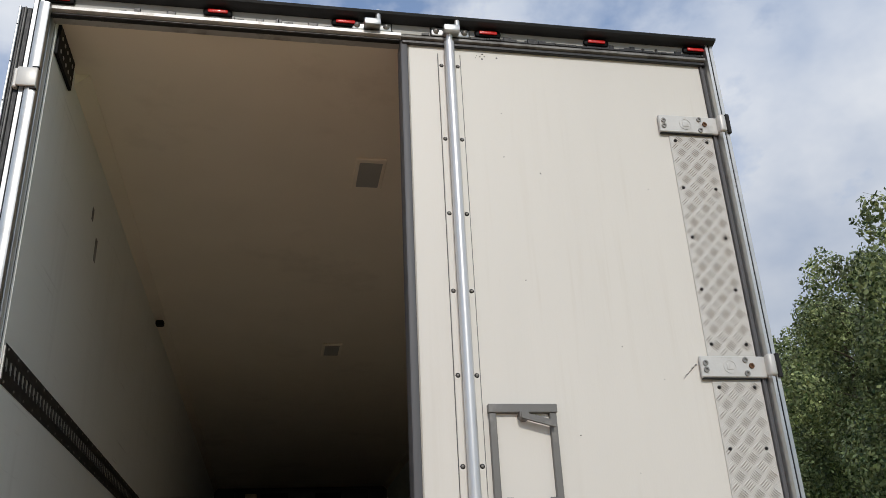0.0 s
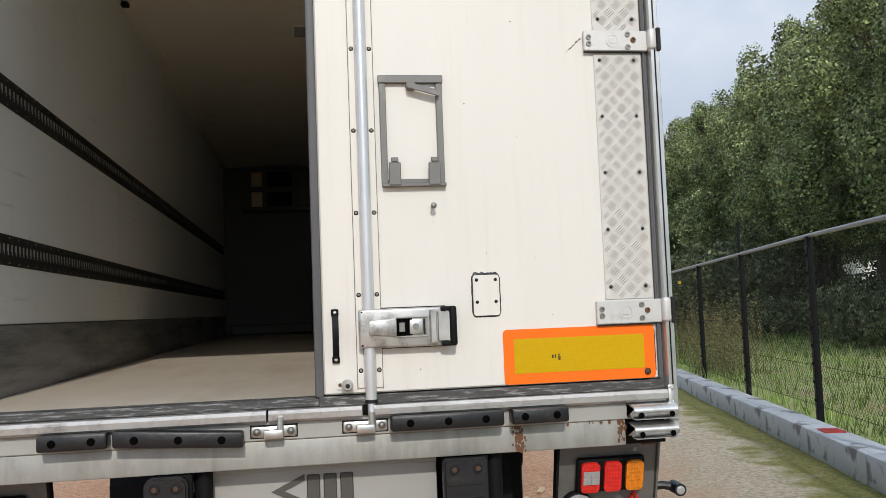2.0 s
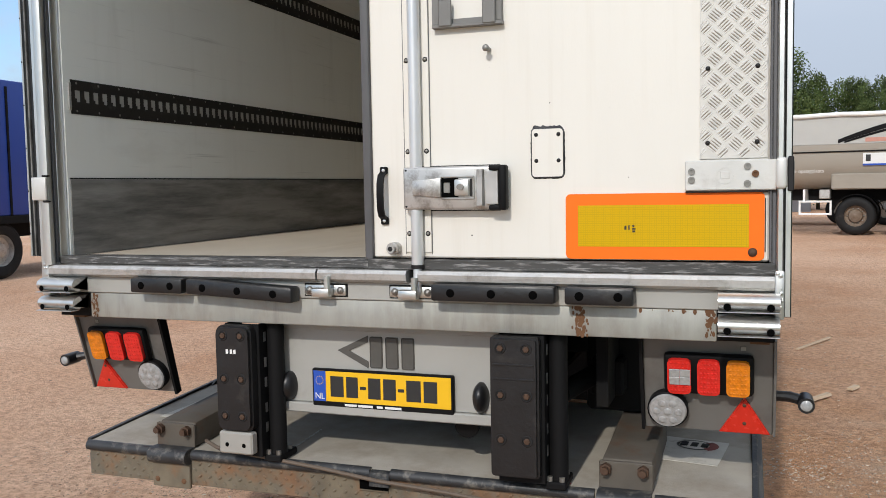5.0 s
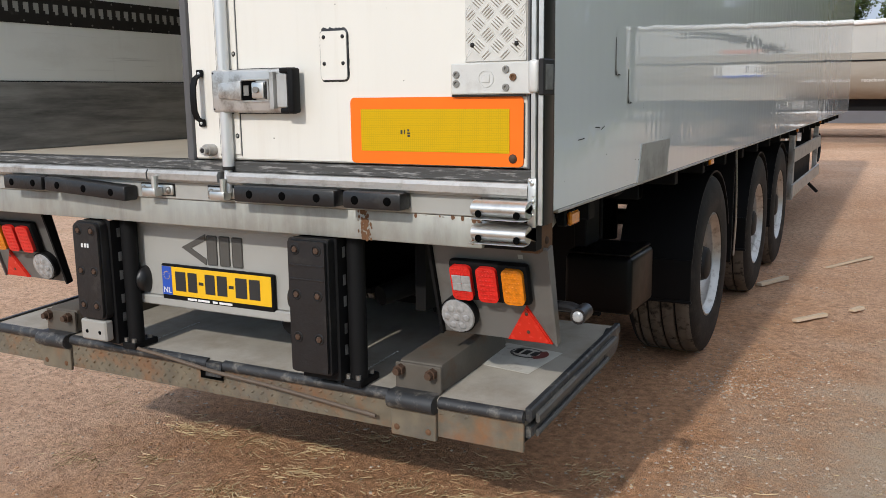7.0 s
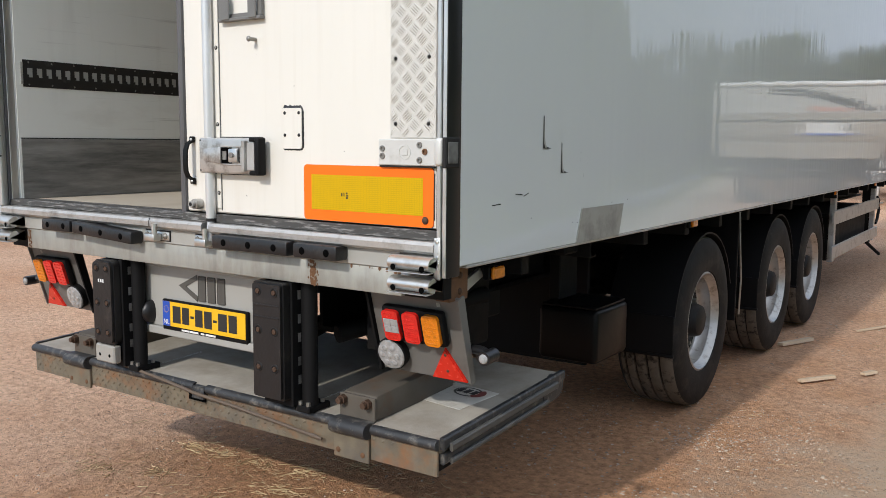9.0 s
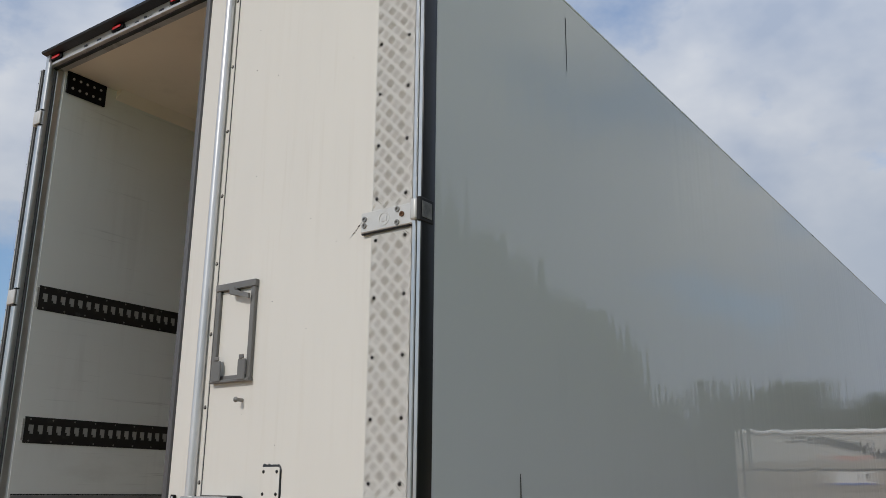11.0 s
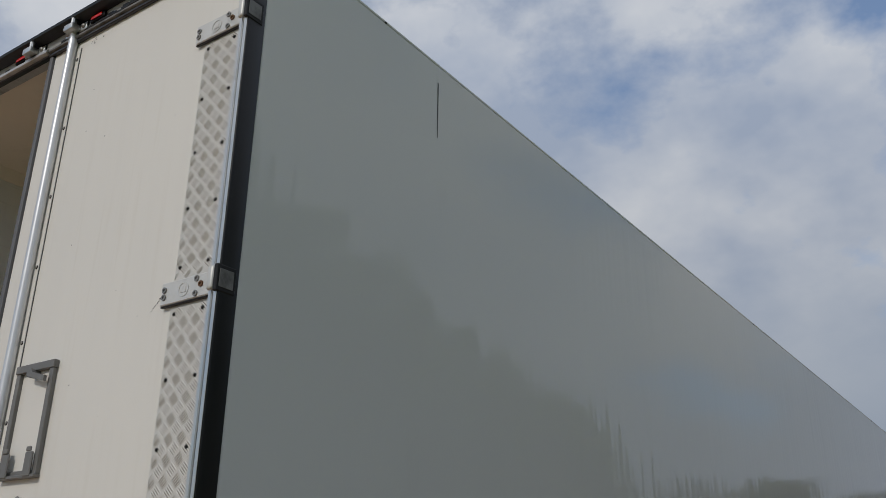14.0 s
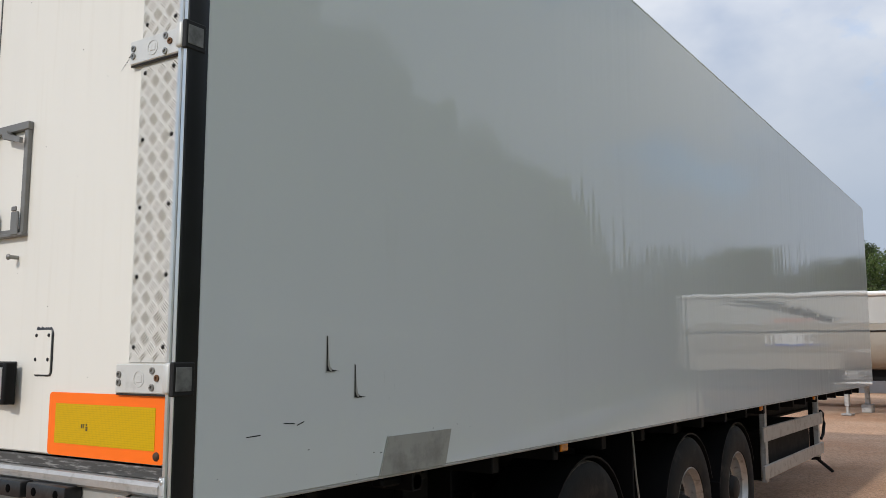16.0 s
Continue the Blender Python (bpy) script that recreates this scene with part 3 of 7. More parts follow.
def pipe(bm, pts, r, n=6):
    """A round tube through points."""
    pts = [Vector(p) for p in pts]
    rings = []
    for i, p in enumerate(pts):
        d = (pts[min(i + 1, len(pts) - 1)] - pts[max(i - 1, 0)]).normalized()
        q = d.to_track_quat('Z', 'Y')
        rings.append([bm.verts.new(p + q @ Vector((r * math.cos(2 * math.pi * k / n), r * math.sin(2 * math.pi * k / n), 0))) for k in range(n)])
    for p, q in zip(rings, rings[1:]):
        for k in range(n):
            bm.faces.new((p[k], p[(k + 1) % n], q[(k + 1) % n], q[k]))
    bm.faces.new(rings[0][::-1])
    bm.faces.new(rings[-1])
    return bm


def mesh_from(bm, name, mat, smooth=35):
    bmesh.ops.recalc_face_normals(bm, faces=bm.faces)
    me = bpy.data.meshes.new(name)
    bm.to_mesh(me)
    bm.free()
    me.materials.append(mat)
    if smooth:
        me.shade_smooth()
        me.set_sharp_from_angle(angle=radians(smooth))
    return me


def part(name, bm, mat, parent=None, label="", smooth=35):
    """Links a bmesh as one mesh object under a thing or a part."""
    ob = new(name, mesh_from(bm, name, mat, smooth))
    if parent is not None:
        ob.parent = parent
        ob.matrix_parent_inverse = parent.matrix_basis.inverted() if parent.parent is None else Matrix.Identity(4)
    if label:
        tagged(ob, label)
    return ob


def thing(name, at, label, category, group="", kind=""):
    ob = new(name)
    ob.location = at
    ob.matrix_basis = Matrix.Translation(at)
    return tagged(ob, label, category, group, kind)


def B(*args, **kw):
    return box(bmesh.new(), *args, **kw)


def words(name, text, size, m, mat, parent, depth=0.0008):
    """Lettering as a thin mesh."""
    cu = bpy.data.curves.new(name, 'FONT')
    cu.body, cu.size, cu.extrude, cu.resolution_u = text, size, depth, 3
    tmp = new("lettering_source", cu)
    me = bpy.data.meshes.new_from_object(tmp.evaluated_get(bpy.context.evaluated_depsgraph_get()))
    bpy.data.objects.remove(tmp)
    bpy.data.curves.remove(cu)
    me.transform(m)
    me.materials.clear()
    me.materials.append(mat)
    ob = new(name, me)
    ob.parent = parent
    ob.matrix_parent_inverse = parent.matrix_basis.inverted() if parent.parent is None else Matrix.Identity(4)
    return ob

# ---- semi-trailer body ----
ZT, ZD, L = 3.93, 1.31, 13.22       # roof, floor, length
trailer = thing("semi_trailer", (0, 0, 0), "grey-white refrigerated semi-trailer with an open rear door, standing on dirt", "trailer")

bm = bmesh.new()
box(bm, (1.245, 0.047, 1.20), (1.30, L, ZT - 0.01), 0.004)
side_right = part("side_wall", bm, M_SIDE, trailer, "glossy grey-white gelcoat side wall with scuffs and a repair plate")
bm = bmesh.new()
box(bm, (-1.30, 0.047, 1.20), (-1.245, L, ZT - 0.01), 0.004)
part("side_wall", bm, M_SIDE, trailer, "glossy grey-white gelcoat side wall")
part("front_wall", B((-1.30, L + 0.003, 1.20), (1.30, L + 0.06, ZT - 0.01), bevel=0.01), M_SIDE, trailer)
part("roof", B((-1.244, 0.055, ZT - 0.05), (1.244, L + 0.002, ZT - 0.012), bevel=0.003), M_SIDE, trailer)
# inner lining
part("inner_wall", B((-1.242, 0.05, 1.25), (-1.235, L - 0.1, 3.86)), M_INNER, trailer, "off-white scuffed laminate lining")
part("inner_wall", B((1.235, 0.09, 1.25), (1.242, L - 0.1, 3.86)), M_INNER, trailer, "off-white scuffed laminate lining")
part("inner_ceiling", B((-1.242, 0.05, 3.855), (1.242, L - 0.1, 3.875)), M_CEIL, trailer, "grey-beige laminate ceiling lining")
part("cargo_floor", B((-1.242, 0.10, 1.22), (1.242, L - 0.1, ZD)), M_PLY, trailer, "pale worn plywood cargo floor")
part("underfloor", B((-1.243, 0.05, 1.195), (1.243, L, 1.215)), M_CHASSIS, trailer)
for s in (-1, 1):
    part("ceiling_cove", sweep(bmesh.new(), [(s * 1.2345, 3.80), (s * 1.2345, 3.854), (s * 1.18, 3.854)], (0, 0.37, 0), (0, 10.4, 0)), M_CEIL, trailer)
    part("kick_plate", B((s * 1.2343, 0.06, ZD + 0.002), (s * 1.229, 10.4, 1.60), bevel=0.001), M_KICK, trailer, "scuffed grey metal kick plate")
    part("kick_joint", B((s * 1.2343, 0.06, 1.6005), (s * 1.2312, 10.4, 1.6055)), M_RUBBER, trailer)
part("threshold", B((-1.25, 0.0, 1.283), (1.25, 0.10, ZD + 0.004), bevel=0.006), M_WOODEDGE, trailer, "worn black threshold strip with pale scratches")
# bulkhead with cooling unit, toned down for the shade at that depth
bulk = part("bulkhead", B((-1.234, 10.42, ZD), (1.234, 10.5, 3.854)), M_BULKSHADE, trailer)
part("cooling_unit", B((-0.95, 10.22, 3.15), (0.95, 10.418, 3.80), bevel=0.03, seg=2), M_BULKSHADE, bulk)
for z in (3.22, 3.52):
    for x0, x1, mm in ((-0.80, -0.64, M_WOOD), (-0.58, -0.20, M_BLACK), (-0.12, 0.12, M_BULKSHADE), (0.18, 0.55, M_BLACK)):
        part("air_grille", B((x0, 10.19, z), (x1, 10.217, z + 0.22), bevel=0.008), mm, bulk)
part("pallet_stop", B((-1.15, 10.2, ZD + 0.004), (1.15, 10.418, ZD + 0.16), bevel=0.02), M_BULKSHADE, bulk)


def lashing_rail(z0, z1, y0, y1, s=-1):
    """A black wall rail with upright slots and a row of rivets on each edge."""
    xf, xb = s * 1.2325, s * 1.2345
    h = z1 - z0
    bm = bmesh.new()
    box(bm, (xb, y0, z0), (xf, y1, z0 + 0.36 * h))
    box(bm, (xb, y0, z1 - 0.30 * h), (xf, y1, z1))
    y = y0
    while y < y1 - 0.03:
        box(bm, (xb, y, z0 + 0.36 * h), (xf, y + 0.022, z1 - 0.30 * h))
        box(bm, (xb, y + 0.0221, z0 + 0.36 * h), (xf, y + 0.031, z0 + 0.46 * h))
        y += 0.05
    # grey strip behind the slots stands for the shade inside them
    back_ = B((s * 1.23465, y0, z0 + 0.34 * h), (s * 1.23485, y1, z1 - 0.28 * h))
    rail = part("lashing_rail", bm, M_RAIL, trailer, "black slotted lashing rail with rivets", smooth=0)
    bm = bmesh.new()
    y = y0 + 0.03
    while y < min(y1, 6.0):
        for z in (z0 + 0.012, z1 - 0.012):
            dome(bm, (xf, y, z), 0.005, (-s, 0, 0), 0.6, 5)
        y += 0.12
    rv = part("rivets", bm, M_STEELBOLT, rail)
    tagged(rv, kind="stuff")
    part("slot_backing", back_, M_GREYPANEL, rail)
    part("end_cap", B((xb, y0 - 0.012, z0 + 0.012), (xf - 0.003 * s, y0 - 0.001, z1 - 0.012)), M_ALU, rail)


for s in (-1, 1):
    lashing_rail(1.848, 1.977, 0.085, 10.4, s)
    lashing_rail(2.515, 2.642, 0.068, 10.4, s)
bm = bmesh.new()
box(bm, (-1.2345, 0.06, 3.725), (-1.222, 0.30, 3.8535), 0.003)
holes = part("top_track", bm, M_BLACK, trailer, "short black perforated rail stub in the top corner")
bm = bmesh.new()
for i in range(5):
    for z in (3.760, 3.815):
        part("hole_rim", rod(bmesh.new(), (-1.2222, 0.095 + 0.042 * i, z), (-1.2205, 0.095 + 0.042 * i, z), 0.008, 8), M_ALU, holes)
bm.free()
# ceiling lights and scars
for y in (0.90, 3.72):
    f_ = part("ceiling_light", B((-0.075, y, 3.843), (0.075, y + 0.30, 3.8545), bevel=0.005), M_CEIL, trailer, "recessed ceiling light with a grey lens, off")
    part("lens", B((-0.055, y + 0.03, 3.838), (0.055, y + 0.27, 3.8428), bevel=0.003), M_GREYPANEL, f_)
part("door_switch", B((-1.228, 3.1, 3.765), (-1.175, 3.16, 3.80), bevel=0.008), M_BLACK, trailer)
bm = bmesh.new()
box(bm, (-1.2345, 1.08, 3.36), (-1.2325, 1.12, 3.47), 0.0008)
part("wall_gouge", bm, M_KICK, trailer)
part("wall_gouge", B((-1.2345, 0.95, 3.50), (-1.2325, 0.98, 3.56), bevel=0.0008), M_KICK, trailer)


def lens_outline(u0, u1, w0, w1, r):
    """A rectangle with rounded corners."""
    out = []
    for cu, cw, a0 in ((u1 - r, w1 - r, 0), (u0 + r, w1 - r, 90), (u0 + r, w0 + r, 180), (u1 - r, w0 + r, 270)):
        out += [(cu + r * math.cos(radians(a0 + 22.5 * k)), cw + r * math.sin(radians(a0 + 22.5 * k))) for k in range(5)]
    return out


def rounded(x0, x1, z0, z1, y0, y1, r):
    """A flat plate with rounded corners."""
    out = []
    for cx, cz, a0 in ((x1 - r, z1 - r, 0), (x0 + r, z1 - r, 90), (x0 + r, z0 + r, 180), (x1 - r, z0 + r, 270)):
        out += [(cx + r * math.cos(radians(a0 + 22.5 * k)), cz + r * math.sin(radians(a0 + 22.5 * k))) for k in range(5)]
    return sweep(bmesh.new(), out, (0, y0, 0), (0, y1, 0))


# ---- rear frame ----
for s in (-1, 1):
    bm = bmesh.new()
    # upright tube and the flat flange that laps round the corner
    sweep(bm, [(s * u, w) for u, w in [(1.262, -0.026), (1.266, -0.036), (1.277, -0.036), (1.282, -0.028), (1.282, 0.012), (1.262, 0.012)]],
          (0, 0, 1.17), (0, 0, ZT + 0.005))
    box(bm, (s * 1.246, 0.010, 1.25), (s * 1.2615, 0.045, 3.86), 0.002)
    post = part("rear_post", bm, M_STEEL, trailer, "stainless corner post with dents")
    part("corner_flange", B((s * 1.2823, -0.030, 1.17), (s * 1.3015, 0.0465, ZT), bevel=0.004, seg=2), M_FLANGE, post, "dirty steel corner flange, blackened for its dark reflection")
    part("flange_face", B((s * 1.2845, -0.0335, 1.172), (s * 1.2985, -0.0303, ZT - 0.002), bevel=0.001), M_STEEL, post, "bare stainless face of the corner flange")
    part("post_seal", B((s * 1.2505, -0.002, 1.29), (s * 1.2615, 0.0095, 3.85), bevel=0.002), M_SEAL, post)
bm = bmesh.new()
sweep(bm, [(-0.030, 1.243), (-0.042, 1.252), (-0.044, 1.272), (-0.036, 1.283), (0.05, 1.283), (0.05, 1.243)], (-1.258, 0, 0), (-0.155, 0, 0))
sweep(bm, [(-0.030, 1.243), (-0.042, 1.252), (-0.044, 1.272), (-0.036, 1.283), (0.05, 1.283), (0.05, 1.243)], (-0.148, 0, 0), (0.165, 0, 0))
sweep(bm, [(-0.030, 1.243), (-0.042, 1.252), (-0.044, 1.272), (-0.036, 1.283), (0.05, 1.283), (0.05, 1.243)], (0.205, 0, 0), (1.258, 0, 0))
part("rear_sill", bm, M_ALU, trailer, "dented bright aluminium sill profile")
for s in (-1, 1):
    bm = bmesh.new()
    box(bm, (s * 1.2585, -0.043, 1.165), (s * 1.2835, -0.0365, 1.300), 0.004, 2)
    for k in range(9):
        dome(bm, (s * (1.262 + 0.018 * random.random()), -0.0435, 1.20 + 0.095 * random.random()), 0.003 + 0.004 * random.random(), flat=0.4, n=7)
    part("post_foot", bm, M_STEEL, trailer, "silver-painted post foot with weld lumps")
part("sill_seal", B((0.02, -0.012, 1.2835), (1.262, 0.0, 1.318), bevel=0.004), M_WOODEDGE, trailer)
bm = bmesh.new()
sweep(bm, [(-0.020, 3.848), (-0.030, 3.853), (-0.030, 3.866), (-0.020, 3.872), (0.05, 3.872), (0.05, 3.848)], (-1.27, 0, 0), (0.012, 0, 0))
part("header_profile", bm, M_ALU, trailer)
bm = bmesh.new()
sweep(bm, [(-0.014, 3.850), (-0.022, 3.855), (-0.022, 3.864), (-0.014, 3.872), (0.05, 3.872), (0.05, 3.850)], (0.0125, 0, 0), (1.27, 0, 0))
part("header_profile", bm, M_DARKTRIM, trailer, "dirty grey trim over the closed door")
header = part("header", B((-1.268, -0.012, 3.8725), (1.268, 0.05, ZT - 0.004), bevel=0.004), M_GREYPANEL, trailer, "grey header panel with sealant drips")
part("header_seal", B((0.015, -0.016, 3.832), (1.262, -0.0008, 3.8474), bevel=0.003), M_RUBBER, trailer)
part("header_seal", B((-1.250, -0.016, 3.839), (0.0095, 0.010, 3.8474), bevel=0.003), M_RUBBER, trailer, "black rubber seal over the opening")
bm = bmesh.new()
sweep(bm, [(-0.014, 3.915), (-0.062, 3.925), (-0.066, 3.935), (-0.050, 3.944), (0.06, 3.944), (0.06, 3.931), (-0.012, 3.931)], (-1.303, 0, 0), (1.303, 0, 0))
part("rain_gutter", bm, M_RUBBER, trailer, "black rain gutter lip with torn sealant")
bm = bmesh.new()
x = -1.20
while x < 1.25:
    # a torn, ragged bead: short lumps of uneven height, with gaps over the open side
    w = 0.010 + 0.030 * random.random()
    if x > 0.25 or random.random() < 0.35:
        z = 3.8725 + 0.006 * noise.noise(Vector((x * 9, 0, 0))) + 0.003
        h = 0.006 + 0.016 * random.random() ** 2
        box(bm, (x, -0.0165 - 0.003 * random.random(), z - 0.004), (x + w, -0.0122, z + h), 0.002)
    x += w * 0.92
tagged(part("sealant", bm, M_RUBBER, header), kind="stuff")
for x in (-1.22, -0.67, -0.20, 0.355, 0.80, 1.225):
    lamp = part("marker_lamp", B((x - 0.052, -0.026, 3.884), (x + 0.052, -0.0125, 3.914), bevel=0.010, seg=2), M_BLACK, header)
    part("lens", B((x - 0.036, -0.032, 3.892), (x + 0.036, -0.0262, 3.907), bevel=0.004, seg=2), M_RED, trailer, "small red marker lens")


def keeper(x, z, parent, up=True):
    """A cast lock keeper: a plate with two ears, two bolts and a claw."""
    bm = bmesh.new()
    box(bm, (x - 0.075, -0.022, z - 0.018), (x + 0.075, -0.0135, z + 0.018), 0.006, 2)
    box(bm, (x - 0.032, -0.062, z - 0.020), (x + 0.032, -0.0222, z + 0.010), 0.006, 2)
    rod(bm, (x + 0.022, -0.050, z), (x + 0.022, -0.050, z + (0.05 if up else -0.03)), 0.011, 10)
    k = part("lock_keeper", bm, M_STEEL, parent, "cast steel lock keeper")
    part("keeper_gasket", B((x - 0.079, -0.0134, z - 0.022), (x + 0.079, -0.0126, z + 0.022)), M_HUB, k)
    for sx in (-0.056, 0.056):
        bm = bmesh.new()
        dome(bm, (x + sx, -0.0222, z), 0.013, flat=0.7)
        dome(bm, (x + sx, -0.030, z), 0.006, flat=0.5)
        part("bolt", bm, M_STEELBOLT, k)
    return k


for x in (-0.10, 0.205):
    keeper(x, 3.893, trailer)

# ---- rear face below the sill ----
part("sill_backing", B((-1.262, -0.012, 1.182), (1.262, 0.05, 1.2425), bevel=0.003), M_GREYPANEL, trailer, "grey painted rail with chipped paint")
part("rear_crossbeam", B((-1.105, -0.006, 1.09), (1.105, 0.06, 1.1815), bevel=0.005, seg=2), M_GALV, trailer, "weathered galvanised cross beam with rust")
part("rear_crossbeam", B((-1.262, 0.012, 1.09), (1.262, 0.06, 1.1815), bevel=0.003), M_CHASSIS, trailer)
bm = bmesh.new()
rnd = random.Random(4)
for cx, cz, nn, sx, sz in ((0.712, 1.135, 90, 0.022, 0.055), (1.088, 1.15, 60, 0.016, 0.035), (1.0, 1.1765, 9, 0.09, 0.003), (-1.085, 1.14, 50, 0.014, 0.035)):
    for i in range(nn):
        x, z, w = rnd.gauss(cx, sx * 0.5), min(1.177, max(1.094, rnd.gauss(cz, sz * 0.6))), 0.0012 + 0.0045 * rnd.random() ** 2
        bmesh.ops.create_circle(bm, cap_ends=True, segments=7, radius=w, matrix=Matrix.Translation((x, -0.0072 - 0.0004 * rnd.random(), z)) @ Matrix.Rotation(math.pi / 2, 4, 'X') @ Matrix.Diagonal((1, 1.6, 1, 1)))
tagged(part("rust_stain", bm, M_RUST, trailer), "brown rust blisters", kind="stuff")
for x in (-0.131, 0.175):
    keeper(x, 1.213, trailer)
for x0, x1, dz in ((-0.87, -0.656, 0.0), (-0.64, -0.229, -0.022), (0.259, 0.649, 0.0), (0.678, 0.879, 0.0)):
    bm = bmesh.new()
    box(bm, (x0, -0.075, 1.194), (x1, -0.0125, 1.246), 0.008, 2)
    for v in bm.verts:
        v.co.z += dz * (v.co.x - x0) / (x1 - x0)
    buf = part("rubber_buffer", bm, M_RUBBER, trailer, "black rubber dock buffer")
    n = 3 if x1 - x0 > 0.3 else 2
    for i in range(n):
        x = x0 + (x1 - x0) * ((i + 0.5) / n if n == 3 else (0.22 + 0.56 * i))
        bm = bmesh.new()
        turned(bm, [(0.0135, -0.0752), (0.012, -0.0762), (0.0, -0.0762)], (x, 0, 1.22 + dz * (x - x0) / (x1 - x0)), 'y', 12)
        part("bolt_hole", bm, M_HOLESHADE, buf)
for s in (-1, 1):
    for z in (1.215, 1.148):
        bm = bmesh.new()
        out = []
        for i in range(9):
            a = math.pi * (1.0 - i / 8)
            out.append((-0.055 + 0.0 - 0.04 * math.sin(a) * 0.9, z + 0.024 * math.cos(a)))
        out += [(-0.012, z + -0.024), (-0.012, z + 0.024)]
        sweep(bm, out, (s * 1.110, 0, 0), (s * 1.272, 0, 0))
        box(bm, (s * 1.110, -0.10, z - 0.027), (s * 1.272, -0.06, z - 0.0245), 0.001)
        r_ = part("bumper_roller", bm, M_STEEL, trailer, "dented stainless bumper roller cover")
        for x in (1.135, 1.248):
            bm = bmesh.new()
            turned(bm, [(0.0105, -0.0925), (0.0, -0.0925)], (s * x, 0, z - 0.012), 'y', 10)
            part("bolt_hole", bm, M_HOLESHADE, r_)

# ---- right rear door ----
door = part("rear_door", B((0.040, 0.0, 1.322), (1.243, 0.07, 3.845), bevel=0.005), M_DOOR, trailer, "closed cream rear door with lock gear and stains")
part("door_seal", B((0.010, -0.010, 1.315), (0.0395, 0.075, 3.85), bevel=0.008, seg=2), M_SEAL, door, "grey rubber lip seal, torn at one spot")
part("door_seal", B((0.04, -0.006, 3.8455), (1.244, 0.03, 3.8475)), M_SEAL, door)
part("door_seal", B((1.2435, -0.008, 1.32), (1.2500, 0.05, 3.846), bevel=0.002), M_SEAL, door)
# lock rod in its flanged channel
bm = bmesh.new()
for x0, x1 in ((0.156, 0.178), (0.219, 0.241)):
    box(bm, (x0, -0.006, 1.34), (x1, -0.001, 3.80), 0.0015)
box(bm, (0.1785, -0.003, 1.34), (0.2185, -0.001, 3.80))
channel = part("rod_channel", bm, M_DOOR, door, "cream-painted channel with screw flanges")
for xa, xb in ((0.1535, 0.1555), (0.2415, 0.2432)):
    part("channel_seal", B((xa, -0.0035, 1.335), (xb, -0.0005, 3.802)), M_SEAL, channel)
bm = bmesh.new()
rod(bm, (0.1985, -0.020, 1.30), (0.1985, -0.020, 3.845), 0.0195, 20)
rod(bm, (0.1985, -0.030, 1.215), (0.1985, -0.022, 1.30), 0.0135, 12)
rod(bm, (0.1985, -0.022, 3.845), (0.1985, -0.030, 3.90), 0.0135, 12)
lock_rod = part("lock_rod", bm, M_BAR, door, "vertical zinc lock rod")
part("rod_collar", rod(bmesh.new(), (0.1985, -0.020, 1.290), (0.1985, -0.020, 1.302), 0.0215, 18), M_HUB, lock_rod)
for z in (1.40, 1.66, 1.945, 2.235, 2.527, 2.822, 3.115, 3.42, 3.745):
    for x in (0.1670, 0.2300):
        bm = bmesh.new()
        dome(bm, (x, -0.006, z), 0.0085, flat=0.35, n=8)
        sc = part("screw", bm, M_HUB, door)
        part("screw_head", dome(bmesh.new(), (x, -0.0075, z), 0.0055, flat=0.6, n=8), M_STEELBOLT, sc)
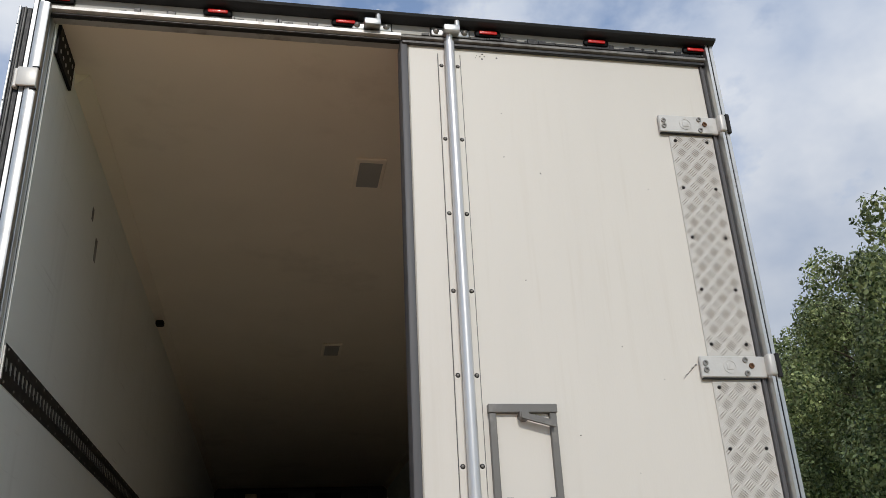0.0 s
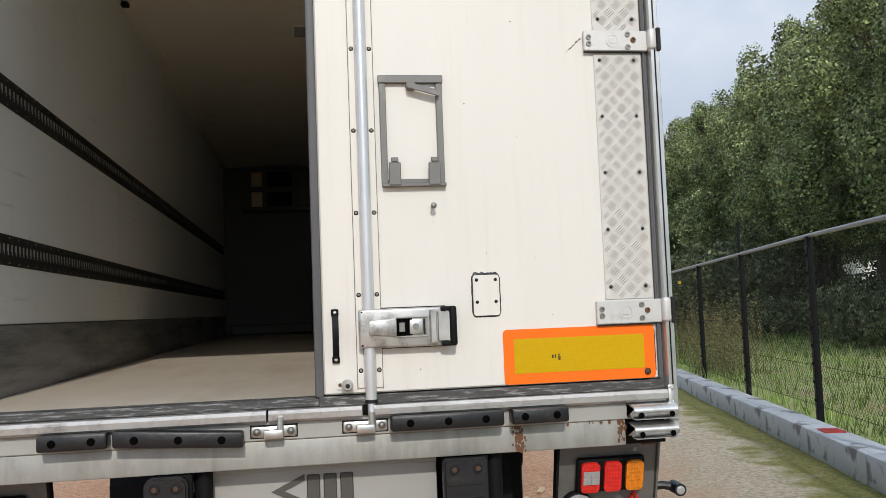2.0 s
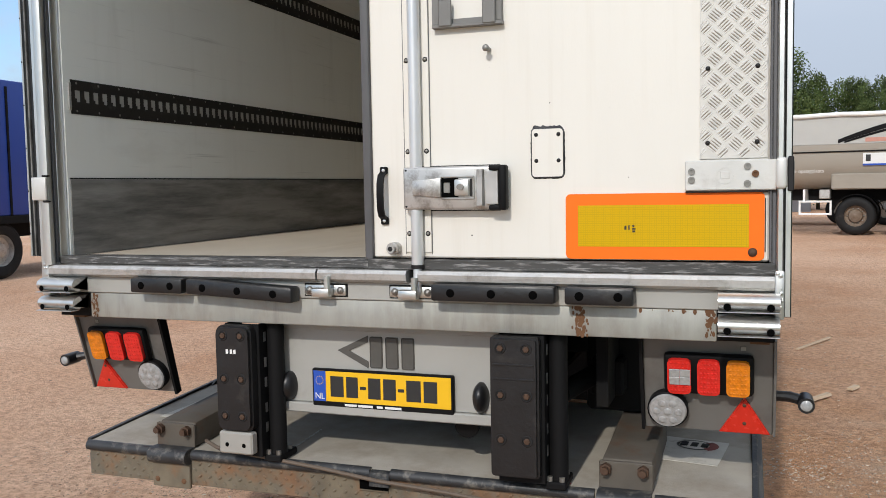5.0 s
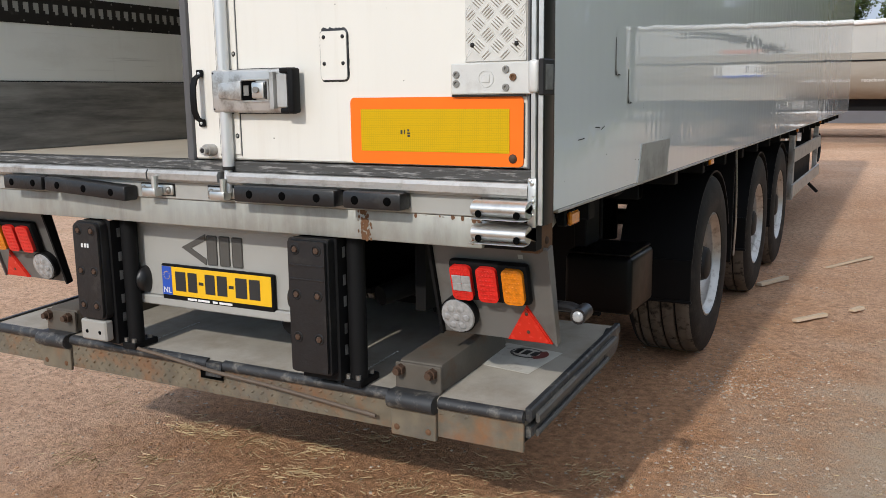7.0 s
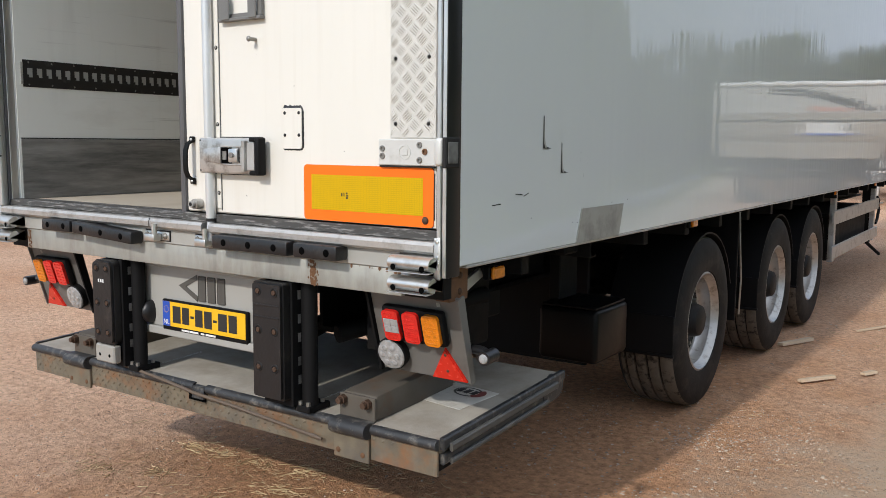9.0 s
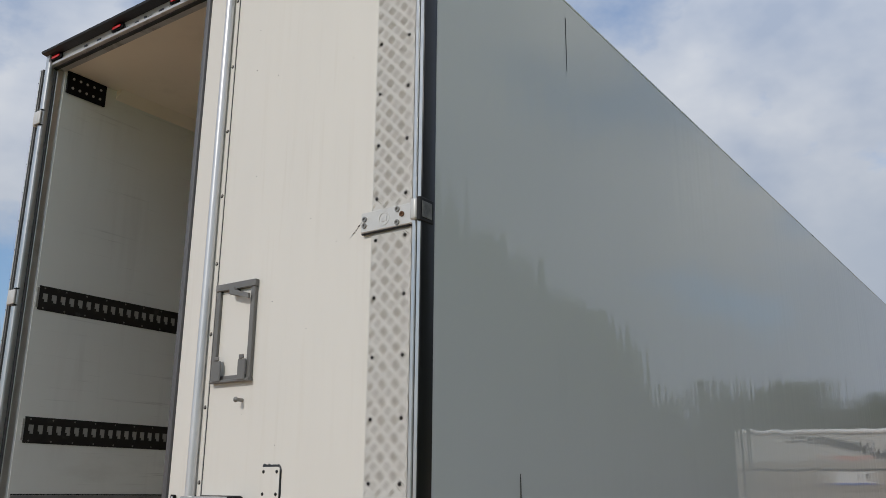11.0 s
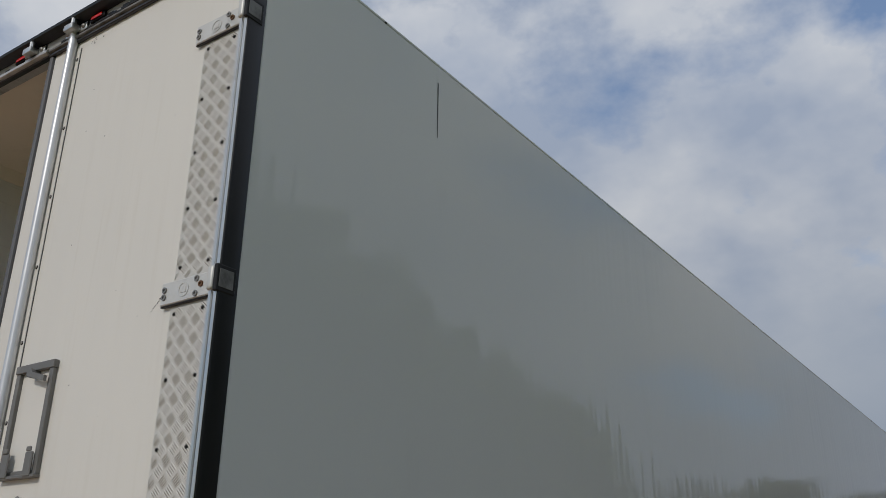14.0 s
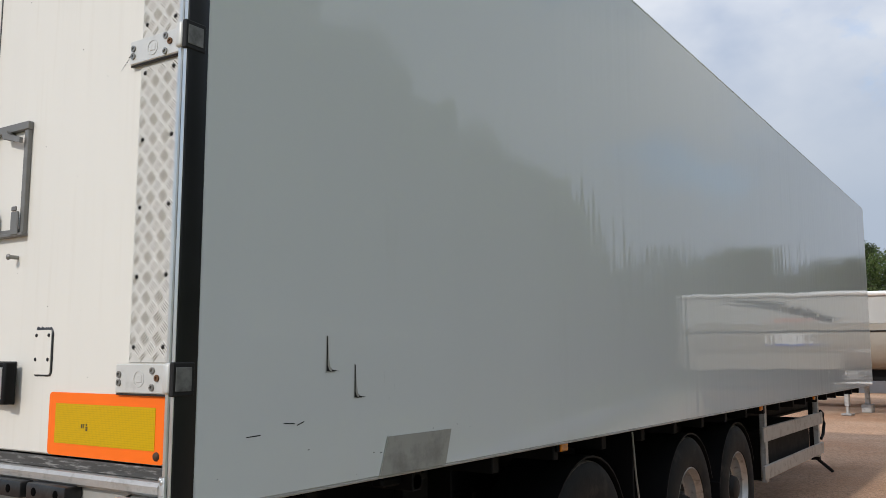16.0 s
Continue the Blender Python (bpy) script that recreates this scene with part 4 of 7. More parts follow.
# tread plate strip with raised bars
for z0, z1 in ((1.612, 2.522), (2.602, 3.502)):
    plate = part("tread_strip", B((1.056, -0.004, z0), (1.238, -0.0005, z1), bevel=0.001), M_TREAD, door, "aluminium tread plate strip with five-bar pattern")
    bm, dirt_bm = bmesh.new(), bmesh.new()
    px, pz = 0.0570, 0.0600
    for j in range(int((z1 - z0) / (pz / 2)) + 2):
        for i in range(5):
            x = 1.056 + 0.012 + i * px + (px / 2 if j % 2 else 0)
            z = z0 + 0.010 + j * pz / 2
            ang = radians(42)
            d, w = Vector((math.cos(ang), 0, math.sin(ang))), Vector((-math.sin(ang), 0, math.cos(ang)))
            if j % 2:
                d, w = Vector((-math.cos(ang), 0, math.sin(ang))), Vector((math.sin(ang), 0, math.cos(ang)))
            for k in (-1.5, -0.5, 0.5, 1.5):
                c = Vector((x, -0.0042, z)) + w * k * 0.0078
                q = [c - d * 0.0175, c - d * 0.010 - w * 0.0013, c + d * 0.010 - w * 0.0013, c + d * 0.0175, c + d * 0.010 + w * 0.0013, c - d * 0.010 + w * 0.0013]
                if all(1.0575 < p.x < 1.2365 and z0 + 0.001 < p.z < z1 - 0.001 for p in q):
                    dirt_bm.faces.new([dirt_bm.verts.new(p) for p in (q[::-1] if j % 2 else q)])
            for k in (-2, -1, 0, 1, 2):
                c = Vector((x, 0, z)) + w * k * 0.0078
                ln = 0.0195
                q = [c - d * ln, c - d * 0.012 - w * 0.0019, c + d * 0.012 - w * 0.0019, c + d * ln, c + d * 0.012 + w * 0.0019, c - d * 0.012 + w * 0.0019]
                if j % 2:
                    q = q[::-1]
                for p in q:
                    p.x = min(1.2365, max(1.0575, p.x))
                if 1.05 < c.x < 1.243 and max(p.x for p in q) - min(p.x for p in q) > 0.006 and all(z0 + 0.001 < p.z < z1 - 0.001 for p in q):
                    c = sum(q, Vector()) / 6
                    lo = [bm.verts.new(p + Vector((0, -0.0041, 0))) for p in q]
                    hi = [bm.verts.new(c + (p - c) * 0.6 + Vector((0, -0.0054, 0))) for p in q]
                    bm.faces.new(hi)
                    bm.faces.new(lo[::-1])
                    for n_ in range(6):
                        bm.faces.new((lo[n_], lo[(n_ + 1) % 6], hi[(n_ + 1) % 6], hi[n_]))
    tagged(part("tread_relief", bm, M_TREADBAR, plate, smooth=0), kind="stuff")
    tagged(part("tread_dirt", dirt_bm, M_TREADDIRT, plate, "brown dirt caught between the raised bars", smooth=0), kind="stuff")
    n = 5
    for i in range(n):
        for x in (1.078, 1.210):
            bm = bmesh.new()
            dome(bm, (x, -0.0042, z0 + 0.045 + (z1 - z0 - 0.075) * i / (n - 1)), 0.0072, flat=0.7, n=8)
            part("bolt", bm, M_HUB, door)
# hinges
for z0, z1 in ((1.523, 1.608), (2.524, 2.600), (3.504, 3.580)):
    bm = bmesh.new()
    box(bm, (1.017, -0.018, z0), (1.262, -0.005, z1), 0.003)
    box(bm, (1.258, -0.046, z0 + 0.002), (1.288, -0.010, z1 + 0.004), 0.010, 3)
    h = part("hinge", bm, M_HINGE, door, "broad bare aluminium hinge strap")
    part("knuckle_bracket", B((1.2885, -0.044, z0 - 0.004), (1.3045, 0.034, z1 + 0.006), bevel=0.003), M_HUB, h)
    part("bracket_face", B((1.3046, -0.034, z0 + 0.010), (1.3062, 0.022, z1 - 0.008), bevel=0.001), M_DARKTRIM, h, "dull grey hinge wrap")
    zc = (z0 + z1) / 2
    for x, z in ((1.035, zc + 0.012), (1.035, zc - 0.012), (1.185, zc + 0.024), (1.185, zc - 0.024), (1.206, zc + 0.003)):
        bm = bmesh.new()
        turned(bm, [(0.010, -0.0182), (0.010, -0.0225), (0.005, -0.0225), (0.005, -0.019), (0.0, -0.019)], (x, 0, z), 'y', 10)
        part("hinge_bolt", bm, M_RUST if x > 1.2 else M_STEELBOLT, h)
    bm = bmesh.new()
    turned(bm, [(0.024, -0.0184), (0.024, -0.0196), (0.021, -0.0196), (0.021, -0.0184)], (1.125, 0, zc), 'y', 20)
    box(bm, (1.113, -0.0196, zc - 0.010), (1.137, -0.0182, zc + 0.010), 0.0006)
    part("cast_emblem", bm, M_HINGE, h)
    part("hinge_seal", B((1.018, -0.016, z0 - 0.006), (1.24, -0.004, z0 - 0.0005), bevel=0.002), M_RUBBER, h)
# document holder
bm = bmesh.new()
x0, x1, z0, z1 = 0.257, 0.487, 2.033, 2.430
for lo, hi in (((x0, -0.022, z1 - 0.028), (x1, -0.001, z1)), ((x0 + 0.003, -0.018, z0 + 0.012), (x0 + 0.026, -0.001, z1 - 0.0285)),
               ((x1 - 0.026, -0.018, z0 + 0.012), (x1 - 0.003, -0.001, z1 - 0.0285)), ((x0 + 0.005, -0.026, z0), (x1, -0.001, z0 + 0.0118)),
               ((x0 + 0.0265, -0.012, z0 + 0.0122), (x1 - 0.0265, -0.001, z0 + 0.028))):
    box(bm, lo, hi, 0.002)
doc = part("document_holder", bm, M_DOC, door, "empty grey metal document frame with two clips")
for x in (0.285, 0.425):
    bm = bmesh.new()
    box(bm, (x, -0.030, z0 + 0.004), (x + 0.042, -0.022, z0 + 0.085), 0.003)
    box(bm, (x + 0.008, -0.034, z0 + 0.085), (x + 0.034, -0.026, z0 + 0.102), 0.003)
    part("clip", bm, M_DOC, doc)
bm = bmesh.new()
rod(bm, (0.372, -0.036, 2.392), (0.372, -0.002, 2.392), 0.017, 12)
sweep(bm, [(0.360, -0.040), (0.360, -0.028), (0.47, -0.028), (0.47, -0.040)], (0, 0, 2.381), (0, 0, 2.401))
for v in bm.verts:
    v.co.z -= 0.30 * max(0, v.co.x - 0.372)
part("latch_lever", bm, M_DOC, doc)
part("backing_sheet", B((x0 + 0.0262, -0.0035, z0 + 0.028), (x1 - 0.0262, -0.001, z1 - 0.0286)), M_DOOR, doc)
bm = bmesh.new()
rod(bm, (0.437, -0.035, 1.963), (0.437, -0.001, 1.963), 0.007, 10)
dome(bm, (0.437, -0.035, 1.963), 0.011, flat=0.6)
part("stud", bm, M_STEELBOLT, door)
# covered opening
bm = rounded(0.570, 0.664, 1.572, 1.715, -0.007, -0.001, 0.010)
cover = part("cover_plate", bm, M_DOOR, door, "small screwed cover plate with smeared black sealant")
bm = bmesh.new()
rs = random.Random(7)
part("plate_gasket", rounded(0.5675, 0.6665, 1.5695, 1.7175, -0.004, -0.0008, 0.012), M_SEAL, cover)
loop = []
edge = lens_outline(0.5665, 0.6675, 1.5685, 1.7185, 0.016)
for (xa, za), (xb_, zb_) in zip(edge, edge[1:] + edge[:1]):
    steps = max(1, int(math.hypot(xb_ - xa, zb_ - za) / 0.005))
    loop += [(xa + (xb_ - xa) * k / steps, za + (zb_ - za) * k / steps) for k in range(steps)]
inner, outer = [], []
for px, pz in loop:
    dx, dz = px - 0.617, pz - 1.6435
    ln = math.hypot(dx, dz)
    g = (0.0012 + 0.0022 * rs.random()) * (3.0 if pz > 1.715 else 1.2 if pz < 1.572 else 1.0)
    inner.append(bm.verts.new((px - dx / ln * 0.003, -0.0052, pz - dz / ln * 0.003)))
    outer.append(bm.verts.new((px + dx / ln * g, -0.0008, pz + dz / ln * g)))
for k in range(len(loop)):
    j = (k + 1) % len(loop)
    bm.faces.new((inner[k], inner[j], outer[j], outer[k]))
tagged(part("sealant_smear", bm, M_RUBBER, cover), "ragged black sealant bead")
for x, z in ((0.583, 1.698), (0.651, 1.698), (0.583, 1.62), (0.651, 1.62)):
    bm = bmesh.new()
    dome(bm, (x, -0.007, z), 0.0065, flat=0.6, n=8)
    part("screw", bm, M_HUB, cover)
# recessed lock handle
lock = part("lock_handle", B((0.172, -0.050, 1.468), (0.475, -0.006, 1.617), bevel=0.010, seg=3), M_LOCK, door, "pressed aluminium lock housing with black grip")
bm = bmesh.new()
box(bm, (0.206, -0.0575, 1.514), (0.300, -0.0502, 1.574), 0.003, 2)
for v in bm.verts:
    v.co.z = 1.544 + (v.co.z - 1.544) * (0.84 + 0.30 * (v.co.x - 0.206) / 0.094)
box(bm, (0.300, -0.0560, 1.578), (0.408, -0.0502, 1.584), 0.002)
box(bm, (0.300, -0.0560, 1.504), (0.408, -0.0502, 1.510), 0.002)
box(bm, (0.402, -0.0560, 1.5105), (0.408, -0.0502, 1.5775), 0.002)
part("pressed_ridge", bm, M_LOCK, lock)
# shade of the lock recess, set on the housing as dark plates
part("recess", B((0.301, -0.0525, 1.511), (0.356, -0.0502, 1.577)), M_HOLESHADE, lock)
part("recess", B((0.3935, -0.0525, 1.514), (0.4005, -0.0502, 1.574)), M_HUB, lock)
part("housing_gasket", B((0.169, -0.0058, 1.463), (0.480, -0.0012, 1.621), bevel=0.002), M_HUB, lock)
for x, z in ((0.183, 1.480), (0.183, 1.606)):
    part("rivet", dome(bmesh.new(), (x, -0.0502, z), 0.004, flat=0.4, n=6), M_HUB, lock)
part("inner_latch", B((0.309, -0.0545, 1.526), (0.330, -0.0527, 1.562), bevel=0.002), M_STEELBOLT, lock)
bm = bmesh.new()
box(bm, (0.345, -0.062, 1.516), (0.392, -0.0527, 1.572), 0.005, 2)
bolt_plate = part("lock_bolt", bm, M_STEEL, lock)
part("bolt_knob", rod(bmesh.new(), (0.366, -0.070, 1.546), (0.366, -0.0622, 1.546), 0.011, 14), M_STEELBOLT, bolt_plate)
bm = bmesh.new()
sweep(bm, [(0.415, -0.052), (0.420, -0.066), (0.436, -0.068), (0.440, -0.052)], (0, 0, 1.482), (0, 0, 1.604))
sweep(bm, [(0.444, -0.051), (0.446, -0.062), (0.484, -0.063), (0.4855, -0.052)], (0, 0, 1.488), (0, 0, 1.597))
part("pull_flap", bm, M_LOCK, lock)
bm = bmesh.new()
box(bm, (0.486, -0.066, 1.466), (0.510, -0.020, 1.618), 0.008, 3)
box(bm, (0.455, -0.062, 1.600), (0.495, -0.030, 1.618), 0.005, 2)
box(bm, (0.455, -0.062, 1.466), (0.495, -0.030, 1.484), 0.005, 2)
part("grip", bm, M_BLACK, lock, "black rubber grip")
flat = Matrix.Translation((-0.010, -0.001, 1.5425)) @ Matrix.Diagonal((1, 0.86, 0.90, 1)) @ Matrix.Translation((0, 0.001, -1.5425))
for ob in [lock] + list(lock.children_recursive):
    ob.data.transform(flat)
bm = bmesh.new()
pts = [(0.083, -0.006, 1.598), (0.083, -0.030, 1.585), (0.083, -0.040, 1.56), (0.083, -0.042, 1.52), (0.083, -0.040, 1.48), (0.083, -0.030, 1.458), (0.083, -0.006, 1.445)]
rings = []
for i, p in enumerate(pts):
    d = Vector(pts[min(i + 1, 6)]) - Vector(pts[max(i - 1, 0)])
    nrm = Vector((0, -d.z, d.y)).normalized() * 0.0035
    rings.append([bm.verts.new(Vector(p) + Vector((sx, 0, 0)) + nrm * sn) for sx, sn in ((-0.011, 1), (0.011, 1), (0.011, -1), (-0.011, -1))])
for p, q in zip(rings, rings[1:]):
    for i in range(4):
        bm.faces.new((p[i], p[(i + 1) % 4], q[(i + 1) % 4], q[i]))
bm.faces.new(rings[0][::-1])
bm.faces.new(rings[-1])
grab = part("grab_handle", bm, M_BLACK, door, "black plastic grab handle")
for z in (1.602, 1.441):
    bm = bmesh.new()
    box(bm, (0.070, -0.012, z - 0.012), (0.096, -0.001, z + 0.012), 0.003)
    foot_ = part("handle_foot", bm, M_BLACK, grab)
    part("bolt", dome(bmesh.new(), (0.083, -0.0122, z), 0.006, flat=0.6, n=8), M_BAR, foot_)
bm = bmesh.new()
rod(bm, (0.118, -0.035, 1.353), (0.118, -0.001, 1.353), 0.020, 16)
rod(bm, (0.118, -0.052, 1.353), (0.118, -0.035, 1.353), 0.013, 12)
rubber = part("door_stop", bm, M_ALU, door)
# dark disc in place of the shade in the stop's hole
part("stop_hole", rod(bmesh.new(), (0.118, -0.0535, 1.353), (0.118, -0.0522, 1.353), 0.008, 12), M_HUB, rubber)
part("stop_plate", B((0.082, -0.004, 1.338), (0.105, -0.001, 1.372), bevel=0.002), M_DOOR, door)
part("rust_spot", dome(bmesh.new(), (0.0945, -0.0042, 1.354), 0.007, flat=0.3, n=8), M_RUST, door)
# marker board
mb = part("marker_board", rounded(0.671, 1.231, 1.325, 1.518, -0.005, -0.001, 0.014), M_ORANGE, door, "orange-edged yellow honeycomb reflector board")
part("reflector_field", B((0.708, -0.0062, 1.362), (1.190, -0.0052, 1.484)), M_MARKER, mb)
bm = bmesh.new()
for i, (w, h) in enumerate(((0.006, 0.012), (0.004, 0.013), (0.010, 0.005))):
    box(bm, (0.845 + 0.011 * i, -0.0068, 1.412), (0.845 + 0.011 * i + w, -0.0064, 1.412 + h))
box(bm, (0.868, -0.0068, 1.420), (0.874, -0.0064, 1.426))
box(bm, (0.868, -0.0068, 1.404), (0.876, -0.0064, 1.410))
part("approval_mark", bm, M_INK, mb)
bm = bmesh.new()
dome(bm, (1.200, -0.006, 1.348), 0.013, flat=0.6)
part("bolt", bm, M_BOLT, mb)
part("scratched_edge", B((1.2315, -0.004, 1.35), (1.2345, -0.001, 1.50)), M_INK, mb)
# scuff by the middle hinge, and small chips
bm = bmesh.new()
for i in range(34):
    t = i / 33
    dome(bm, (1.008 - 0.055 * t + rs.uniform(-.0025, .0025), -0.0012, 2.572 - 0.05 * t + rs.uniform(-.0025, .0025)), 0.0009 + 0.0024 * (1 - t) * rs.random(), flat=0.2, n=5)
for i in range(14):
    dome(bm, (rs.uniform(0.28, 1.0), -0.0006, rs.uniform(1.36, 3.78)), 0.0010 + 0.0016 * rs.random() ** 2, flat=0.2, n=5)
for i in range(7):
    dome(bm, (0.28 + 0.12 * rs.random(), -0.0006, 3.79 + 0.03 * rs.random()), 0.0012 + 0.003 * rs.random(), flat=0.2, n=5)
tagged(part("paint_chips", bm, M_HUB, door), kind="stuff")

# ---- left rear door, swung round against the left side ----
ld = part("open_rear_door", B((-1.368, 0.03, 1.322), (-1.306, 1.24, 3.845), bevel=0.005), M_DOOR, trailer, "rear door folded back against the side")
for x0, x1, y0, mm, label in ((-1.3445, -1.3365, -0.036, M_STEEL, "steel strip with rivets"), (-1.336, -1.3265, -0.030, M_RUBBER, "black rubber lip seal"),
                              (-1.326, -1.3195, -0.034, M_DARKTRIM, ""), (-1.319, -1.3025, -0.026, M_RUBBER, "black rubber lip seal")):
    strip = part("edge_strip", B((x0, y0, 1.315), (x1, 0.0295, 3.85), bevel=0.002), mm, ld, label)
    if mm is M_STEEL:
        for k in range(16):
            part("rivet", dome(bmesh.new(), ((x0 + x1) / 2, y0, 1.40 + 0.158 * k), 0.0032, flat=0.6, n=6), M_HUB, strip)
for z0, z1 in ((1.523, 1.608), (2.524, 2.600), (3.504, 3.580)):
    bm = bmesh.new()
    box(bm, (-1.306, -0.058, z0), (-1.240, -0.0465, z1), 0.006, 2)
    box(bm, (-1.318, -0.046, z0), (-1.3035, 0.02, z1), 0.003)
    h = part("hinge", bm, M_HINGE, ld, "bright aluminium hinge wrapped round the post")
    part("hinge_bush", B((-1.262, -0.052, z1 + 0.0005), (-1.240, -0.030, z1 + 0.008), bevel=0.002), M_HUB, h)
    part("hinge_bush", B((-1.262, -0.052, z0 - 0.008), (-1.240, -0.030, z0 - 0.0005), bevel=0.002), M_HUB, h)
bm = bmesh.new()
sweep(bm, [(-1.281, -0.030), (-1.278, -0.042), (-1.268, -0.046), (-1.252, -0.046), (-1.243, -0.042), (-1.240, -0.034), (-1.240, -0.0262), (-1.281, -0.0262)], (0, 0, 1.284), (0, 0, 3.868))
part("hinge_tube", bm, M_STEEL, trailer, "wide dented stainless tube on the corner")

# ---- side wall details ----
part("repair_plate", sweep(bmesh.new(), [(0.90, 1.200), (1.33, 1.200), (1.372, 1.338), (0.948, 1.338)], (1.3006, 0, 0), (1.3030, 0, 0)), M_PATCH, trailer, "bare metal repair plate")
part("plate_edge", sweep(bmesh.new(), [(0.894, 1.200), (0.8995, 1.200), (0.9475, 1.3385), (0.942, 1.3385)], (1.3006, 0, 0), (1.3034, 0, 0)), M_STEEL, trailer)
bm = bmesh.new()
for y, z0, z1, w in ((0.600, 1.576, 1.700, 0.046), (0.750, 1.484, 1.603, 0.044)):
    v = [bm.verts.new((1.3008, y + a, b)) for a, b in ((-0.004, z0), (w, z0), (w * 0.45, z0 + 0.018), (0.012, z0 + 0.05), (0.006, z1), (-0.002, z1))]
    bm.faces.new(v)
tagged(part("torn_skin", bm, M_PATCH, side_right, smooth=0), "bare grey skin round the tears", kind="stuff")
bm = bmesh.new()
for y, z0, z1, w in ((0.605, 1.581, 1.70, 0.022), (0.755, 1.488, 1.60, 0.020)):
    v = [bm.verts.new((1.3012, y + a, b)) for a, b in ((-0.005, z0), (w, z0 - 0.003), (w * 0.4, z0 + 0.004), (0.001, z0 + 0.02), (0.001, z1), (-0.004, z1))]
    bm.faces.new(v)
    v = [bm.verts.new((1.3012, y + a, b)) for a, b in ((w, z0 - 0.002), (w + 0.04, z0 - 0.001), (w, z0 + 0.005))]
    bm.faces.new(v)
for y, z, dy, dz in ((0.40, 1.418, 0.05, -0.004), (0.24, 1.386, 0.06, 0.002), (0.46, 1.408, 0.035, 0.010), (0.92, 1.53, 0.003, 0.04), (0.95, 1.46, 0.004, 0.02), (0.98, 1.51, 0.004, 0.015)):
    v = [bm.verts.new((1.3012, y + a, z + b)) for a, b in ((0, 0), (dy, dz), (dy, dz + 0.004), (0, 0.003))]
    bm.faces.new(v)
for y, z0, z1 in ((1.085, 3.55, 3.83),):
    v = [bm.verts.new((1.3012, y + a, b)) for a, b in ((-0.003, z0), (0.001, z0), (0.004, z1), (-0.004, z1))]
    bm.faces.new(v)
for i in range(12):
    y, z = rs.uniform(0.1, 1.6), rs.uniform(1.21, 1.36)
    v = [bm.verts.new((1.3012, y + a, z + b)) for a, b in ((0, 0), (0.004 + 0.01 * rs.random(), 0.001), (0.003, 0.002 + 0.004 * rs.random()))]
    bm.faces.new(v)
tagged(part("side_scuffs", bm, M_HUB, side_right, smooth=0), "dark tears and scratches", kind="stuff")
bm = bmesh.new()
for y in (0.7, 5.9, 11.2):
    part("roof_rivet", dome(bmesh.new(), (1.3005, y, 3.922), 0.006, (1, 0, 0), 0.6, 6), M_HUB, side_right)
bm.free()
part("roof_edge", B((1.262, 0.056, 3.9205), (1.2985, L, 3.936), bevel=0.004), M_SIDE, trailer)
part("side_bottom_trim", B((1.25, 0.09, 1.190), (1.299, L, 1.1995), bevel=0.002), M_ALU, trailer)

# ---- chassis ----
for x in (-0.47, 0.47):
    bm = bmesh.new()
    box(bm, (x - 0.06, 0.30, 1.165), (x + 0.06, L - 0.5, 1.19))
    box(bm, (x - 0.008, 0.30, 0.86), (x + 0.008, L - 0.5, 1.165))
    box(bm, (x - 0.06, 0.30, 0.84), (x + 0.06, L - 0.5, 0.86))
    part("chassis_beam", bm, M_CHASSIS, trailer, "black steel chassis beam")
for y in [0.6 + 0.62 * i for i in range(20)]:
    part("floor_bearer", B((-1.22, y, 1.10), (1.22, y + 0.06, 1.194), bevel=0.004), M_CHASSIS, trailer)
AXLES = (2.97, 4.74, 6.0)
WR, WZ = 0.525, 0.525


